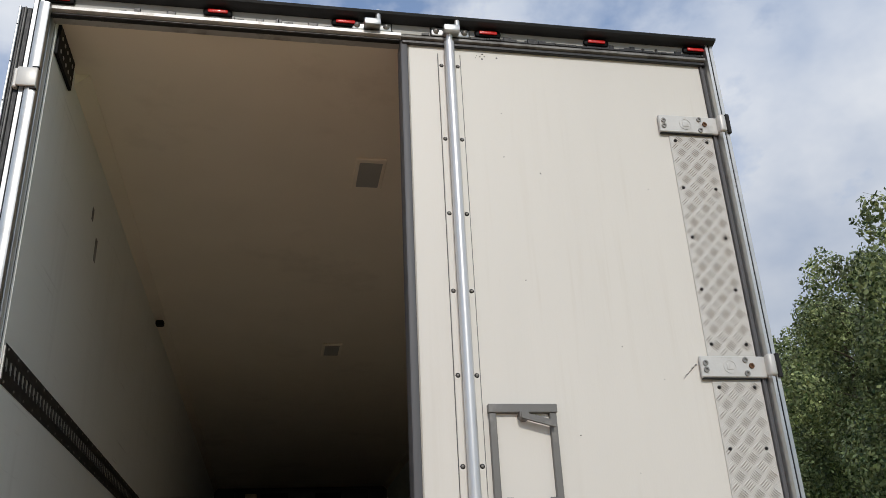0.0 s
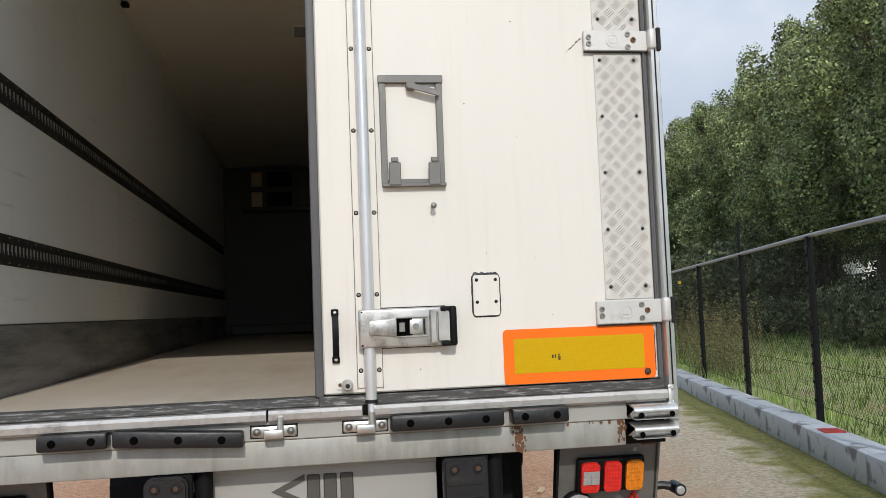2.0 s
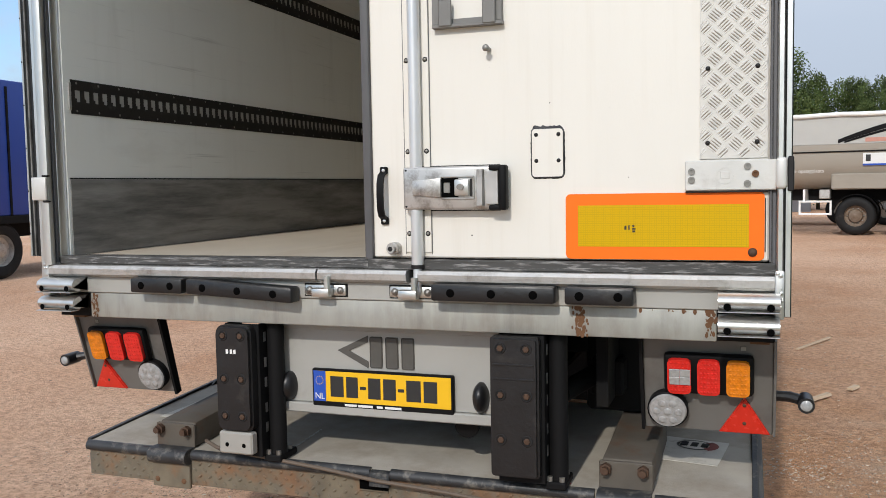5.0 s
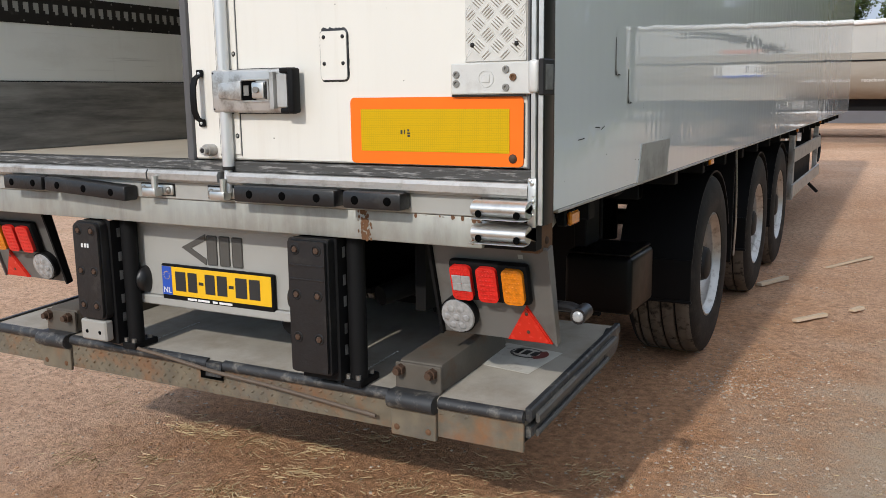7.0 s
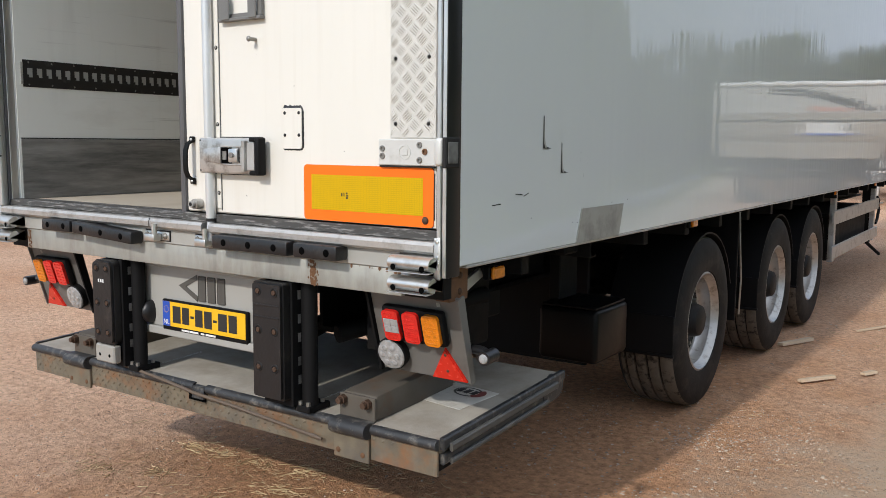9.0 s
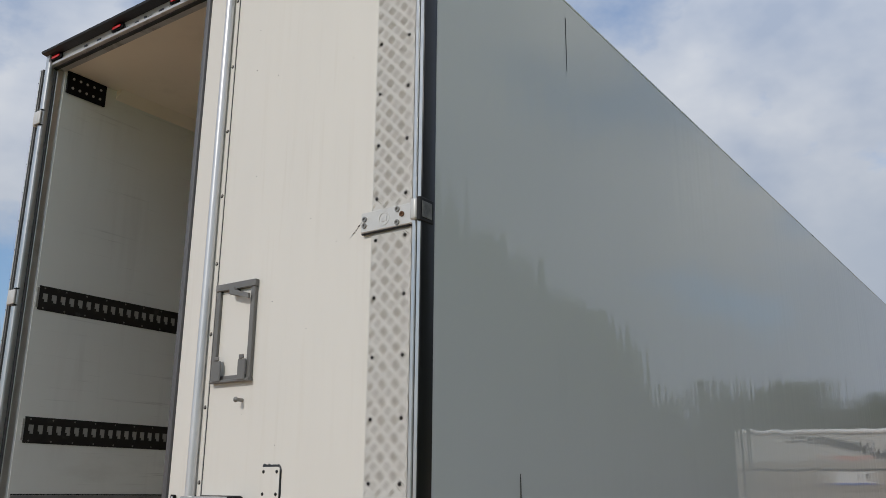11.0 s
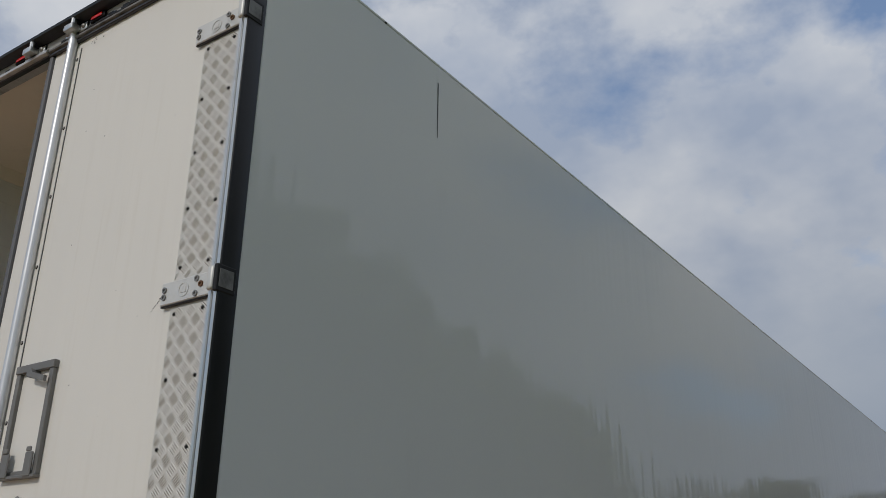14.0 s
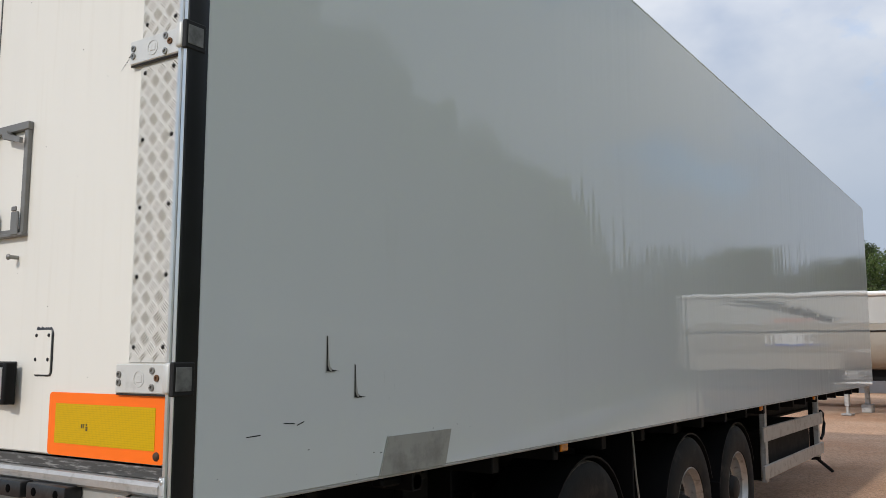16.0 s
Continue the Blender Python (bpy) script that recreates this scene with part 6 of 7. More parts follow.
while x < 1.19:
    for k, z in enumerate((0.480, 0.502, 0.524, 0.546)):
        xx = x + (0.021 if k % 2 else 0)
        if -0.08 < xx < 0.06 and z > 0.51:
            continue
        worn = 0.55 + 0.45 * noise.noise(Vector((xx * 3.1, z * 9, 2)))
        if xx > 0.3:
            worn -= 0.35
        if worn < 0.12:
            continue
        a = radians(35 if k % 2 else -35)
        u, w = Vector((math.cos(a), 0, math.sin(a))), Vector((-math.sin(a), 0, math.cos(a)))
        c = Vector((xx, 0.0655, z))
        lo = [bm.verts.new(c + u * 0.010 * math.cos(q * 1.0472) + w * 0.0055 * math.sin(q * 1.0472)) for q in range(6)]
        hi = [bm.verts.new(c + Vector((0, -0.0046 * min(1, worn + 0.15), 0)) + (v.co - c) * 0.5) for v in lo]
        bm.faces.new(hi)
        for q in range(6):
            bm.faces.new((lo[q], lo[(q + 1) % 6], hi[(q + 1) % 6], hi[q]))
    x += 0.042
tagged(part("raised_studs", bm, M_LIFTEDGE, skirt, smooth=0), kind="stuff")
for xc in (-0.825, 0.834):
    bm = bmesh.new()
    box(bm, (xc - 0.082, 0.052, 0.452), (xc + 0.082, 0.066, 0.545), 0.003)
    h = part("hinge_plate", bm, M_LIFTEDGE, lift, "rust-spotted hinge plate")
    bm = bmesh.new()
    sweep(bm, [(0.052 + 0.031 * math.cos(radians(a)), 0.573 + 0.029 * math.sin(radians(a))) for a in range(80, 261, 18)] + [(0.09, 0.545), (0.09, 0.60)], (xc - 0.082, 0, 0), (xc + 0.082, 0, 0))
    part("hinge_knuckle", bm, M_BLUEBLACK, h)
    bm = bmesh.new()
    box(bm, (xc - 0.075, 0.10, 0.597), (xc + 0.082, 0.60, 0.690), 0.010, 2)
    box(bm, (xc - 0.082, 0.086, 0.598), (xc + 0.084, 0.0995, 0.684), 0.003)
    for v in bm.verts:
        if v.co.z > 0.62 and v.co.y > 0.0998:
            v.co.z += 0.03 * min(1, (v.co.y - 0.1) * 4)
    part("hinge_arm", bm, M_ARM, h, "dirty steel hinge arm")
    for x in (xc - 0.06, xc + 0.055):
        bm = bmesh.new()
        rod(bm, (x, 0.066, 0.662), (x, 0.0855, 0.662), 0.019, 6)
        rod(bm, (x, 0.050, 0.662), (x, 0.067, 0.662), 0.012, 8)
        part("hinge_bolt", bm, M_BOLT, h)
        part("plate_bolt", dome(bmesh.new(), (x, 0.052, 0.480), 0.011, flat=0.4, n=8), M_RUST, h)
for s in (-1, 1):
    for x0, x1, z0, z1, y0, y1, mm in ((1.206, 1.226, 0.560, 0.602, 0.078, 0.985, M_BLUEBLACK), (1.2265, 1.240, 0.548, 0.578, 0.110, 0.900, M_EDGE),
                                       (1.196, 1.222, 0.505, 0.543, 0.085, 0.880, M_BLUEBLACK), (1.2225, 1.234, 0.500, 0.520, 0.120, 0.830, M_EDGE)):
        bm = bmesh.new()
        sweep(bm, [(s * x0, z0 + 0.003), (s * x0, z1), (s * (x1 - 0.005), z1), (s * x1, z1 - 0.006), (s * x1, z0 + 0.006), (s * (x1 - 0.005), z0)], (0, y0, 0), (0, y1, 0))
        for v in bm.verts:
            v.co.z += 0.050 * (v.co.y - 0.08)
        part("edge_rail", bm, mm, lift, "scraped dark steel edge profile" if mm is M_BLUEBLACK else "worn grey steel edge profile")
    bm = bmesh.new()
    tip = [(0.90 + 0.075 * math.sin(radians(a)), 0.592 + 0.052 * math.cos(radians(a))) for a in range(0, 181, 15)]
    sweep(bm, tip + [(0.80, 0.535), (0.80, 0.60)], (s * 1.195, 0, 0), (s * 1.224, 0, 0))
    part("rounded_tip", bm, M_BLUEBLACK, lift)
# slot is a near-black plate on the skirt, painted as its shade
notch = part("skirt_notch", B((-0.064, 0.0635, 0.520), (0.044, 0.0658, 0.552), bevel=0.001), M_HOLESHADE, skirt, "finger slot in the skirt, its shade a near-black plate")
part("slot_lip", B((-0.064, 0.058, 0.5165), (0.044, 0.0655, 0.5198), bevel=0.001), M_LIFTEDGE, notch)
bm = bmesh.new()
sweep(bm, [(0.10, 0.465), (0.12, 0.53), (0.95, 0.575), (0.80, 0.50)], (-1.18, 0, 0), (1.18, 0, 0))
part("folded_leaf", bm, M_CHASSIS, lift)


def on_deck(bm, x, y, turn, lift_by):
    """Lays a flat piece, drawn round the origin, on the sloping deck."""
    bmesh.ops.transform(bm, matrix=Matrix.Translation((x, y, 0)) @ Matrix.Rotation(turn, 4, 'Z'), verts=bm.verts)
    for v in bm.verts:
        v.co.z += deck_z(v.co.y) + lift_by
    return bm


for s, x in ((1, 1.0), (-1, -1.0)):
    st = part("sticker", on_deck(B((-0.115, -0.12, 0), (0.115, 0.12, 0.0015)), x, 0.50, radians(-8), 0.0005), M_STICKER, platform, "worn pale sticker")
    bm = bmesh.new()
    bmesh.ops.create_circle(bm, cap_ends=True, segments=24, radius=0.066, matrix=Matrix.Translation((0.01, 0.055, 0)) @ Matrix.Diagonal((1, 0.75, 1, 1)))
    part("sticker_oval", on_deck(bm, x, 0.50, radians(-8), 0.0035), M_LOGO, st)
    bm = bmesh.new()
    bmesh.ops.create_circle(bm, cap_ends=True, segments=24, radius=0.057, matrix=Matrix.Translation((0.01, 0.055, 0)) @ Matrix.Diagonal((1, 0.72, 1, 1)))
    part("oval_fill", on_deck(bm, x, 0.50, radians(-8), 0.0040), M_STICKER, st)
    bm = bmesh.new()
    bm.faces.new([bm.verts.new((0.01 + q * math.cos(radians(a)), 0.055 + q * 0.75 * math.sin(radians(a)), 0)) for a, q in [(a, 0.080) for a in range(-50, 51, 10)] + [(a, 0.048) for a in range(50, -51, -10)]])
    part("red_wedge", on_deck(bm, x, 0.50, radians(-8), 0.0043), M_MAROON, st)
    for k in range(3):
        part("sticker_bar", on_deck(B((-0.040 + 0.035 * k, 0.035, 0), (-0.016 + 0.035 * k, 0.078, 0.001)), x, 0.50, radians(-8), 0.0045), M_INK, st)
bm = bmesh.new()
pipe(bm, [(-0.70, 0.10, 0.625), (-0.62, 0.05, 0.622), (-0.45, 0.035, 0.610), (-0.2, 0.036, 0.588), (0.02, 0.03, 0.565), (0.25, 0.038, 0.548), (0.5, 0.042, 0.525), (0.66, 0.044, 0.510)], 0.007, 8)
rod(bm, (0.655, 0.044, 0.511), (0.70, 0.044, 0.506), 0.009, 10, 0.006)
part("loose_cable", bm, M_CABLE, lift, "old dark control cable lying along the edge")
for x0, x1 in ((-0.40, -0.28), (0.66, 0.78)):
    part("lift_arm", B((x0, 0.45, 0.80), (x1, 1.2, 0.93), bevel=0.01), M_CHASSIS, lift, "black hydraulic lift arm")
part("hydraulic_unit", B((0.63, 0.55, 0.72), (0.855, 0.98, 1.088), bevel=0.02, seg=2), M_CHASSIS, lift, "black hydraulic power unit")
part("torsion_tube", rod(bmesh.new(), (-0.5, 0.62, 0.98), (0.86, 0.62, 0.98), 0.06, 16), M_CHASSIS, lift)
part("lift_cylinder", rod(bmesh.new(), (0.60, 0.25, 0.85), (0.88, 0.9, 0.95), 0.035, 12), M_CHASSIS, lift)
part("lift_cylinder", rod(bmesh.new(), (0.30, 0.14, 0.74), (0.30, 0.9, 0.9), 0.04, 12), M_CHASSIS, lift)
for x in (-0.45, 0.73):
    part("hanger", B((x - 0.02, 0.3, 0.80), (x + 0.02, 0.62, 1.19)), M_CHASSIS, lift)

# ---- ground ----
FD = Vector((0.2365, 0.9716, 0))        # along the fence
FN = Vector((0.9716, -0.2365, 0))       # across it, away from the yard
F0 = Vector((5.50, 5.88, 0))            # a fence post


def ground_sheet():
    """One sheet to the horizon, finer and slightly uneven near the trailer."""
    xs = [-600, -200, -80, -40, -22, -14] + [-10 + 0.5 * i for i in range(53)] + [18, 24, 36, 60, 120, 300, 600]
    ys = [-600, -200, -60, -25, -12] + [-8 + 0.5 * i for i in range(65)] + [27, 32, 40, 60, 100, 250, 600]
    verts, faces = [], []
    for y in ys:
        for x in xs:
            near = max(0.0, 1 - max(0, abs(x - 2) - 10) / 4) * max(0.0, 1 - max(0, abs(y - 8) - 14) / 4)
            z = 0.03 * near * (noise.noise(Vector((x * 0.45, y * 0.45, 0))) * 0.6 + noise.noise(Vector((x * 1.7, y * 1.7, 3))) * 0.35) - 0.012
            verts.append((x, y, z))
    w = len(xs)
    for j in range(len(ys) - 1):
        for i in range(w - 1):
            faces.append((j * w + i, j * w + i + 1, (j + 1) * w + i + 1, (j + 1) * w + i))
    me = bpy.data.meshes.new("ground")
    me.from_pydata(verts, [], faces)
    me.materials.append(M_DIRT)
    me.shade_smooth()
    return tagged(new("ground", me), "trodden reddish brown dirt yard with gravel", "ground", kind="structure")


ground_sheet()


def ground_z(x, y):
    return 0.03 * (noise.noise(Vector((x * 0.45, y * 0.45, 0))) * 0.6 + noise.noise(Vector((x * 1.7, y * 1.7, 3))) * 0.35) - 0.012


def pebble(v, f, rs2, x, y, z, r):
    """A small uneven stone; the larger ones are rounded in two rings."""
    a, k = rs2.random() * 6.28, len(v)
    n_ = 4 if r < 0.0042 else 6
    rings = ((1.0, 0.1),) if n_ == 4 else ((1.0, 0.0), (0.72, rs2.uniform(0.22, 0.5)))
    for q, up in rings:
        for j in range(n_):
            rr = r * q * rs2.uniform(0.6, 1.3)
            v.append((x + rr * math.cos(a + j * 6.283 / n_), y + rr * math.sin(a + j * 6.283 / n_), z + r * up))
    v.append((x + r * 0.2 * rs2.uniform(-1, 1), y + r * 0.2 * rs2.uniform(-1, 1), z + r * rs2.uniform(0.4, 0.7)))
    top = len(v) - 1
    for q in range(len(rings) - 1):
        for j in range(n_):
            i0, i1 = k + q * n_ + j, k + q * n_ + (j + 1) % n_
            f.append((i0, i1, i1 + n_, i0 + n_))
    for j in range(n_):
        i0 = k + (len(rings) - 1) * n_
        f.append((i0 + j, i0 + (j + 1) % n_, top))


def crumbs():
    rs2 = random.Random(14)
    v, f = [], []
    while len(f) < 90000:
        x, y = rs2.gauss(0.7, 0.9), rs2.gauss(-0.2, 0.7)
        if noise.noise(Vector((x * 1.6, y * 1.6, 4))) + 0.35 * rs2.random() < 0.02:
            continue
        pebble(v, f, rs2, x, y, ground_z(x, y), 0.0022 + 0.0075 * rs2.random() ** 5)
    me = bpy.data.meshes.new("soil_crumbs")
    me.from_pydata(v, [], f)
    me.materials.append(M_CRUMB)
    tagged(new("soil_crumbs", me), "damp brown soil crumbs and wood mulch", "soil", kind="stuff")


def stones():
    rs2 = random.Random(11)
    v, f = [], []
    for i in range(80000):
        if i < 34000:
            x, y = rs2.uniform(-2.0, 4.2), rs2.uniform(-1.2, 2.5)
        elif i < 58000:
            x, y = rs2.uniform(-3.0, 5.2), rs2.uniform(-1.0, 8.0)
        elif i < 69000:
            x, y = rs2.uniform(-6, 8), rs2.uniform(-1, 16)
        else:
            p = F0 + FD * rs2.uniform(-5, 14) + FN * rs2.uniform(-2.8, -0.42)
            x, y = p.x, p.y
        if (Vector((x, y, 0)) - F0).dot(FN) > -0.45:
            continue
        dense = 0.5 + 0.5 * noise.noise(Vector((x * 0.8, y * 0.8, 9)))
        if rs2.random() > 0.25 + dense or (x < 1.15 and y < 0.9 and rs2.random() < 0.7):
            continue
        r = 0.0020 + 0.0085 * rs2.random() ** 7
        z = ground_z(x, y)
        pebble(v, f, rs2, x, y, z, r)
    for _ in range(70):
        cx, cy, sp = rs2.uniform(1.15, 3.2), rs2.uniform(-0.5, 3.5), rs2.uniform(0.04, 0.16)
        for _ in range(110):
            x, y = rs2.gauss(cx, sp), rs2.gauss(cy, sp * 1.6)
            pebble(v, f, rs2, x, y, ground_z(x, y), 0.0018 + 0.0065 * rs2.random() ** 4)
    me = bpy.data.meshes.new("gravel")
    me.from_pydata(v, [], f)
    me.materials.append(M_STONES)
    tagged(new("gravel", me), "scattered pale pebbles pressed into the dirt", "gravel", kind="stuff")


def straw():
    """Bent stalks and thin chips, raked into loose clumps."""
    rs2 = random.Random(12)
    v, f = [], []
    clumps = [(rs2.gauss(0.35, 0.7), rs2.gauss(0.25, 0.38), rs2.random() * 3.14) for _ in range(34)]
    for i in range(4200):
        turn = rs2.random() * 6.28
        if i < 2900:
            cx, cy, lie = clumps[i % len(clumps)]
            spread = rs2.choice((0.03, 0.06, 0.12))
            x, y = rs2.gauss(cx, spread * 1.4), rs2.gauss(cy, spread * 0.8)
            turn = lie + rs2.gauss(0, 0.6)
        elif i < 3200:
            x, y = rs2.gauss(0.2, 0.6), rs2.gauss(0.55, 0.3)
        else:
            x, y = rs2.uniform(-2, 4.5), rs2.uniform(-0.6, 6)
        ln = 0.005 + 0.046 * rs2.random() ** 2
        w = rs2.uniform(0.0005, 0.0014) if rs2.random() < 0.85 else rs2.uniform(0.0016, 0.003)
        bend = rs2.gauss(0, 0.28)
        c = Vector((x, y, ground_z(x, y) + 0.003 + 0.004 * rs2.random()))
        k = len(v)
        for j, q in ((-1, 0.6), (0, 1.0), (1, rs2.uniform(0.3, 0.9))):
            a = turn + bend * j
            d, n_ = Vector((math.cos(a), math.sin(a), 0)), Vector((-math.sin(a), math.cos(a), 0))
            m_ = c + d * ln * j + Vector((0, 0, rs2.uniform(0, 0.006) if j else 0.002))
            v += [tuple(m_ - n_ * w * q), tuple(m_ + n_ * w * q), tuple(m_ + Vector((0, 0, 0.0008 + w)))]
        for e in (k, k + 3):
            f += [(e, e + 3, e + 5, e + 2), (e + 1, e + 2, e + 5, e + 4), (e, e + 1, e + 4, e + 3)]
    me = bpy.data.meshes.new("straw")
    me.from_pydata(v, [], f)
    me.materials.append(M_STRAW)
    tagged(new("straw", me), "loose straw and wood chips on the dirt", "straw", kind="stuff")


stones()
crumbs()
straw()


def stick(name, a, b, w, h, label):
    a, b = Vector(a), Vector(b)
    d = (b - a).normalized()
    n_ = Vector((-d.y, d.x, 0)) * w / 2
    bm = bmesh.new()
    rs2 = random.Random(3)
    rings = []
    for i in range(5):
        c = a.lerp(b, i / 4)
        k = rs2.uniform(0.8, 1.1)
        rings.append([bm.verts.new(c + n_ * k), bm.verts.new(c - n_ * k), bm.verts.new(c - n_ * 0.8 * k + Vector((0, 0, h * k))), bm.verts.new(c + n_ * 0.8 * k + Vector((0, 0, h * k)))])
    for p, q in zip(rings, rings[1:]):
        for i in range(4):
            bm.faces.new((p[i], p[(i + 1) % 4], q[(i + 1) % 4], q[i]))
    bm.faces.new(rings[0][::-1])
    bm.faces.new(rings[-1])
    return tagged(part(name, bm, M_WOOD), label, "wood offcut", group="wood scraps on the yard")


stick("wood_offcut", (1.575, 3.88, 0.0), (1.745, 4.14, 0.0), 0.045, 0.020, "pale splintered wood offcut lying on the dirt")
stick("wood_offcut", (1.20, 4.94, 0.0), (1.36, 5.30, 0.0), 0.06, 0.025, "flat grey wood offcut lying on the dirt")
stick("wood_offcut", (1.90, 4.34, 0.0), (1.96, 4.46, 0.0), 0.05, 0.018, "small pale wood chip lying on the dirt")
stick("wood_offcut", (1.62, 5.9, 0.0), (1.95, 6.6, 0.0), 0.03, 0.015, "thin pale lath lying on the dirt")

# ---- kerb, grass and fence ----


def fence_pt(s, across=0.0, z=0.0):
    p = F0 + FD * s + FN * across
    return Vector((p.x, p.y, z))


kerb = tagged(new("kerb"), "low grey concrete retaining kerb of butted blocks", "kerb", kind="structure")
bm = bmesh.new()
box(bm, (-0.39, -0.745, -0.05), (-0.07, 0.745, 0.25), 0.02, 2)
kerb_mesh = mesh_from(bm, "kerb_block", M_CONCRETE)
for i in range(-10, 30):
    ob = new("kerb_block", kerb_mesh)
    ob.parent = kerb
    s = i * 1.5
    drop = 0.005 * max(0, s)
    ob.matrix_basis = Matrix.Translation(fence_pt(s, 0, -min(0.12, drop))) @ Matrix.Rotation(-math.atan2(FD.x, FD.y), 4, 'Z')
rp = Matrix.Rotation(-math.atan2(FD.x, FD.y), 4, 'Z')
bm = bmesh.new()
box(bm, (-0.33, -0.12, 0.248), (-0.13, 0.12, 0.263), 0.004)
bmesh.ops.transform(bm, matrix=Matrix.Translation(fence_pt(-1.0)) @ rp, verts=bm.verts)
tagged(part("red_marker_plate", bm, M_REDSIGN), "small faded red plate lying on the kerb", "plate")

g0, g1 = -18, 70
vv = [fence_pt(g0, -0.09, 0.20), fence_pt(g1, -0.09, 0.10), fence_pt(g1, 60, 0.25), fence_pt(g0, 60, 0.25)]
me = bpy.data.meshes.new("grass_field")
vs, fs = [], []
for j in range(45):
    for i in range(31):
        p = vv[0].lerp(vv[1], j / 44).lerp(vv[3].lerp(vv[2], j / 44), (i / 30) ** 1.6)
        vs.append((p.x, p.y, p.z + 0.10 * noise.noise(Vector((p.x * 0.3, p.y * 0.3, 5))) * min(1, i / 3)))
for j in range(44):
    for i in range(30):
        fs.append((j * 31 + i, (j + 1) * 31 + i, (j + 1) * 31 + i + 1, j * 31 + i + 1))
me.from_pydata(vs, [], fs)
me.materials.append(M_TURF)
me.shade_smooth()
tagged(new("grass_field", me), "rough green meadow behind the fence", "grass", kind="structure")


def blades():
    rs2 = random.Random(21)
    v, f = [], []
    for i in range(26000):
        s, a = rs2.uniform(-2, 40), 0.0 + 22 * rs2.random() ** 1.8
        p = fence_pt(s, a, 0.20)
        if noise.noise(Vector((p.x * 0.5, p.y * 0.5, 2))) < -0.25 and rs2.random() < 0.7:
            continue
        h = rs2.uniform(0.06, 0.24) * (1 + 0.03 * a)
        w = 0.008 + 0.0022 * a
        ang, lean = rs2.random() * 6.28, rs2.uniform(0.1, 0.7) * h
        d = Vector((math.cos(ang), math.sin(ang), 0))
        n_ = Vector((-d.y, d.x, 0)) * w
        k = len(v)
        v += [tuple(p - n_), tuple(p + n_), tuple(p + d * lean + Vector((0, 0, h)))]
        f.append((k, k + 1, k + 2))
    me = bpy.data.meshes.new("grass")
    me.from_pydata(v, [], f)
    me.materials.append(M_GRASS)
    tagged(new("grass", me), "tall rough grass blades", "grass", kind="stuff")


blades()
STEP = 2.98
fence = thing("fence", tuple(fence_pt(0, 0, 0.2)), "black chain-link fence on square posts with a grey top rail", "fence")
NP = range(-4, 13)


def base_z(s):
    return 0.32 - 0.010 * max(0, s)


for i in NP:
    s = i * STEP
    p = fence_pt(s)
    tall = i % 2 == 1
    bm = bmesh.new()
    box(bm, (-0.035, -0.035, base_z(s) - 0.25), (0.035, 0.035, base_z(s) + 1.92), 0.006)
    bmesh.ops.transform(bm, matrix=Matrix.Translation((p.x, p.y, 0)) @ rp, verts=bm.verts)
    post = part("fence_post", bm, M_FENCE, fence)
    if tall:
        part("wire_stay", rod(bmesh.new(), fence_pt(s + 0.06, 0.0, base_z(s) + 0.02), fence_pt(s + 0.06, 0.0, base_z(s) + 2.40), 0.020, 8), M_FENCE, post)
    bm = bmesh.new()
    for k in range(9):
        dome(bm, tuple(fence_pt(s, -0.036, base_z(s) + 0.12 + 0.2 * k)), 0.022, tuple(-FN), 0.8, 6)
    tagged(part("clamp", bm, M_FENCE, post), kind="stuff")
for i in list(NP)[:-1]:
    a, b = i * STEP, (i + 1) * STEP
    bm = bmesh.new()
    rod(bm, fence_pt(a, 0, base_z(a) + 1.93), fence_pt(b, 0, base_z(b) + 1.93), 0.024, 10)
    part("top_rail", bm, M_FENCERAIL, fence)
    # diagonal wires of the mesh, and plain tension wires
    v, f = [], []

    def wire(p, q, r):
        d = (q - p).normalized()
        u = FN * r
        w = d.cross(FN).normalized() * r
        k = len(v)
        for c in (p, q):
            for o in (u, w * 0.9 - u * 0.5, -w * 0.9 - u * 0.5):
                v.append(tuple(c + o))
        for j in range(3):
            f.append((k + j, k + (j + 1) % 3, k + 3 + (j + 1) % 3, k + 3 + j))
    H_ = 1.85
    n = int((STEP + H_) / 0.072)
    for k in range(n):
        o = -H_ + k * 0.072
        for sgn in (1, -1):
            s0, z0, s1, z1 = o, 0.0, o + H_, H_
            if s0 < 0:
                z0, s0 = -s0, 0.0
            if s1 > STEP:
                z1, s1 = z1 - (s1 - STEP), STEP
            if s1 <= s0:
                continue
            if sgn < 0:
                s0, s1 = STEP - s0, STEP - s1
            wire(fence_pt(a + s0, 0, base_z(a) + 0.04 + z0), fence_pt(a + s1, 0, base_z(a) + 0.04 + z1), 0.0016)
    for z in (0.06, 0.5, 0.95, 1.15, 1.3, 1.45, 1.6, 2.08, 2.22, 2.36):
        wire(fence_pt(a, 0, base_z(a) + z), fence_pt(b, 0, base_z(b) + z), 0.003)
    me = bpy.data.meshes.new("wire_mesh")
    me.from_pydata(v, [], f)
    me.materials.append(M_FENCE)
    ob = new("wire_mesh", me)
    ob.parent = fence
    ob.matrix_parent_inverse = fence.matrix_basis.inverted()
part("warning_tag", B(tuple(fence_pt(2.6 * STEP, -0.02, 1.90) - Vector((0.012, 0.03, 0))), tuple(fence_pt(2.6 * STEP, -0.02, 1.96) + Vector((0.012, 0.03, 0)))), M_YELLOW, fence)

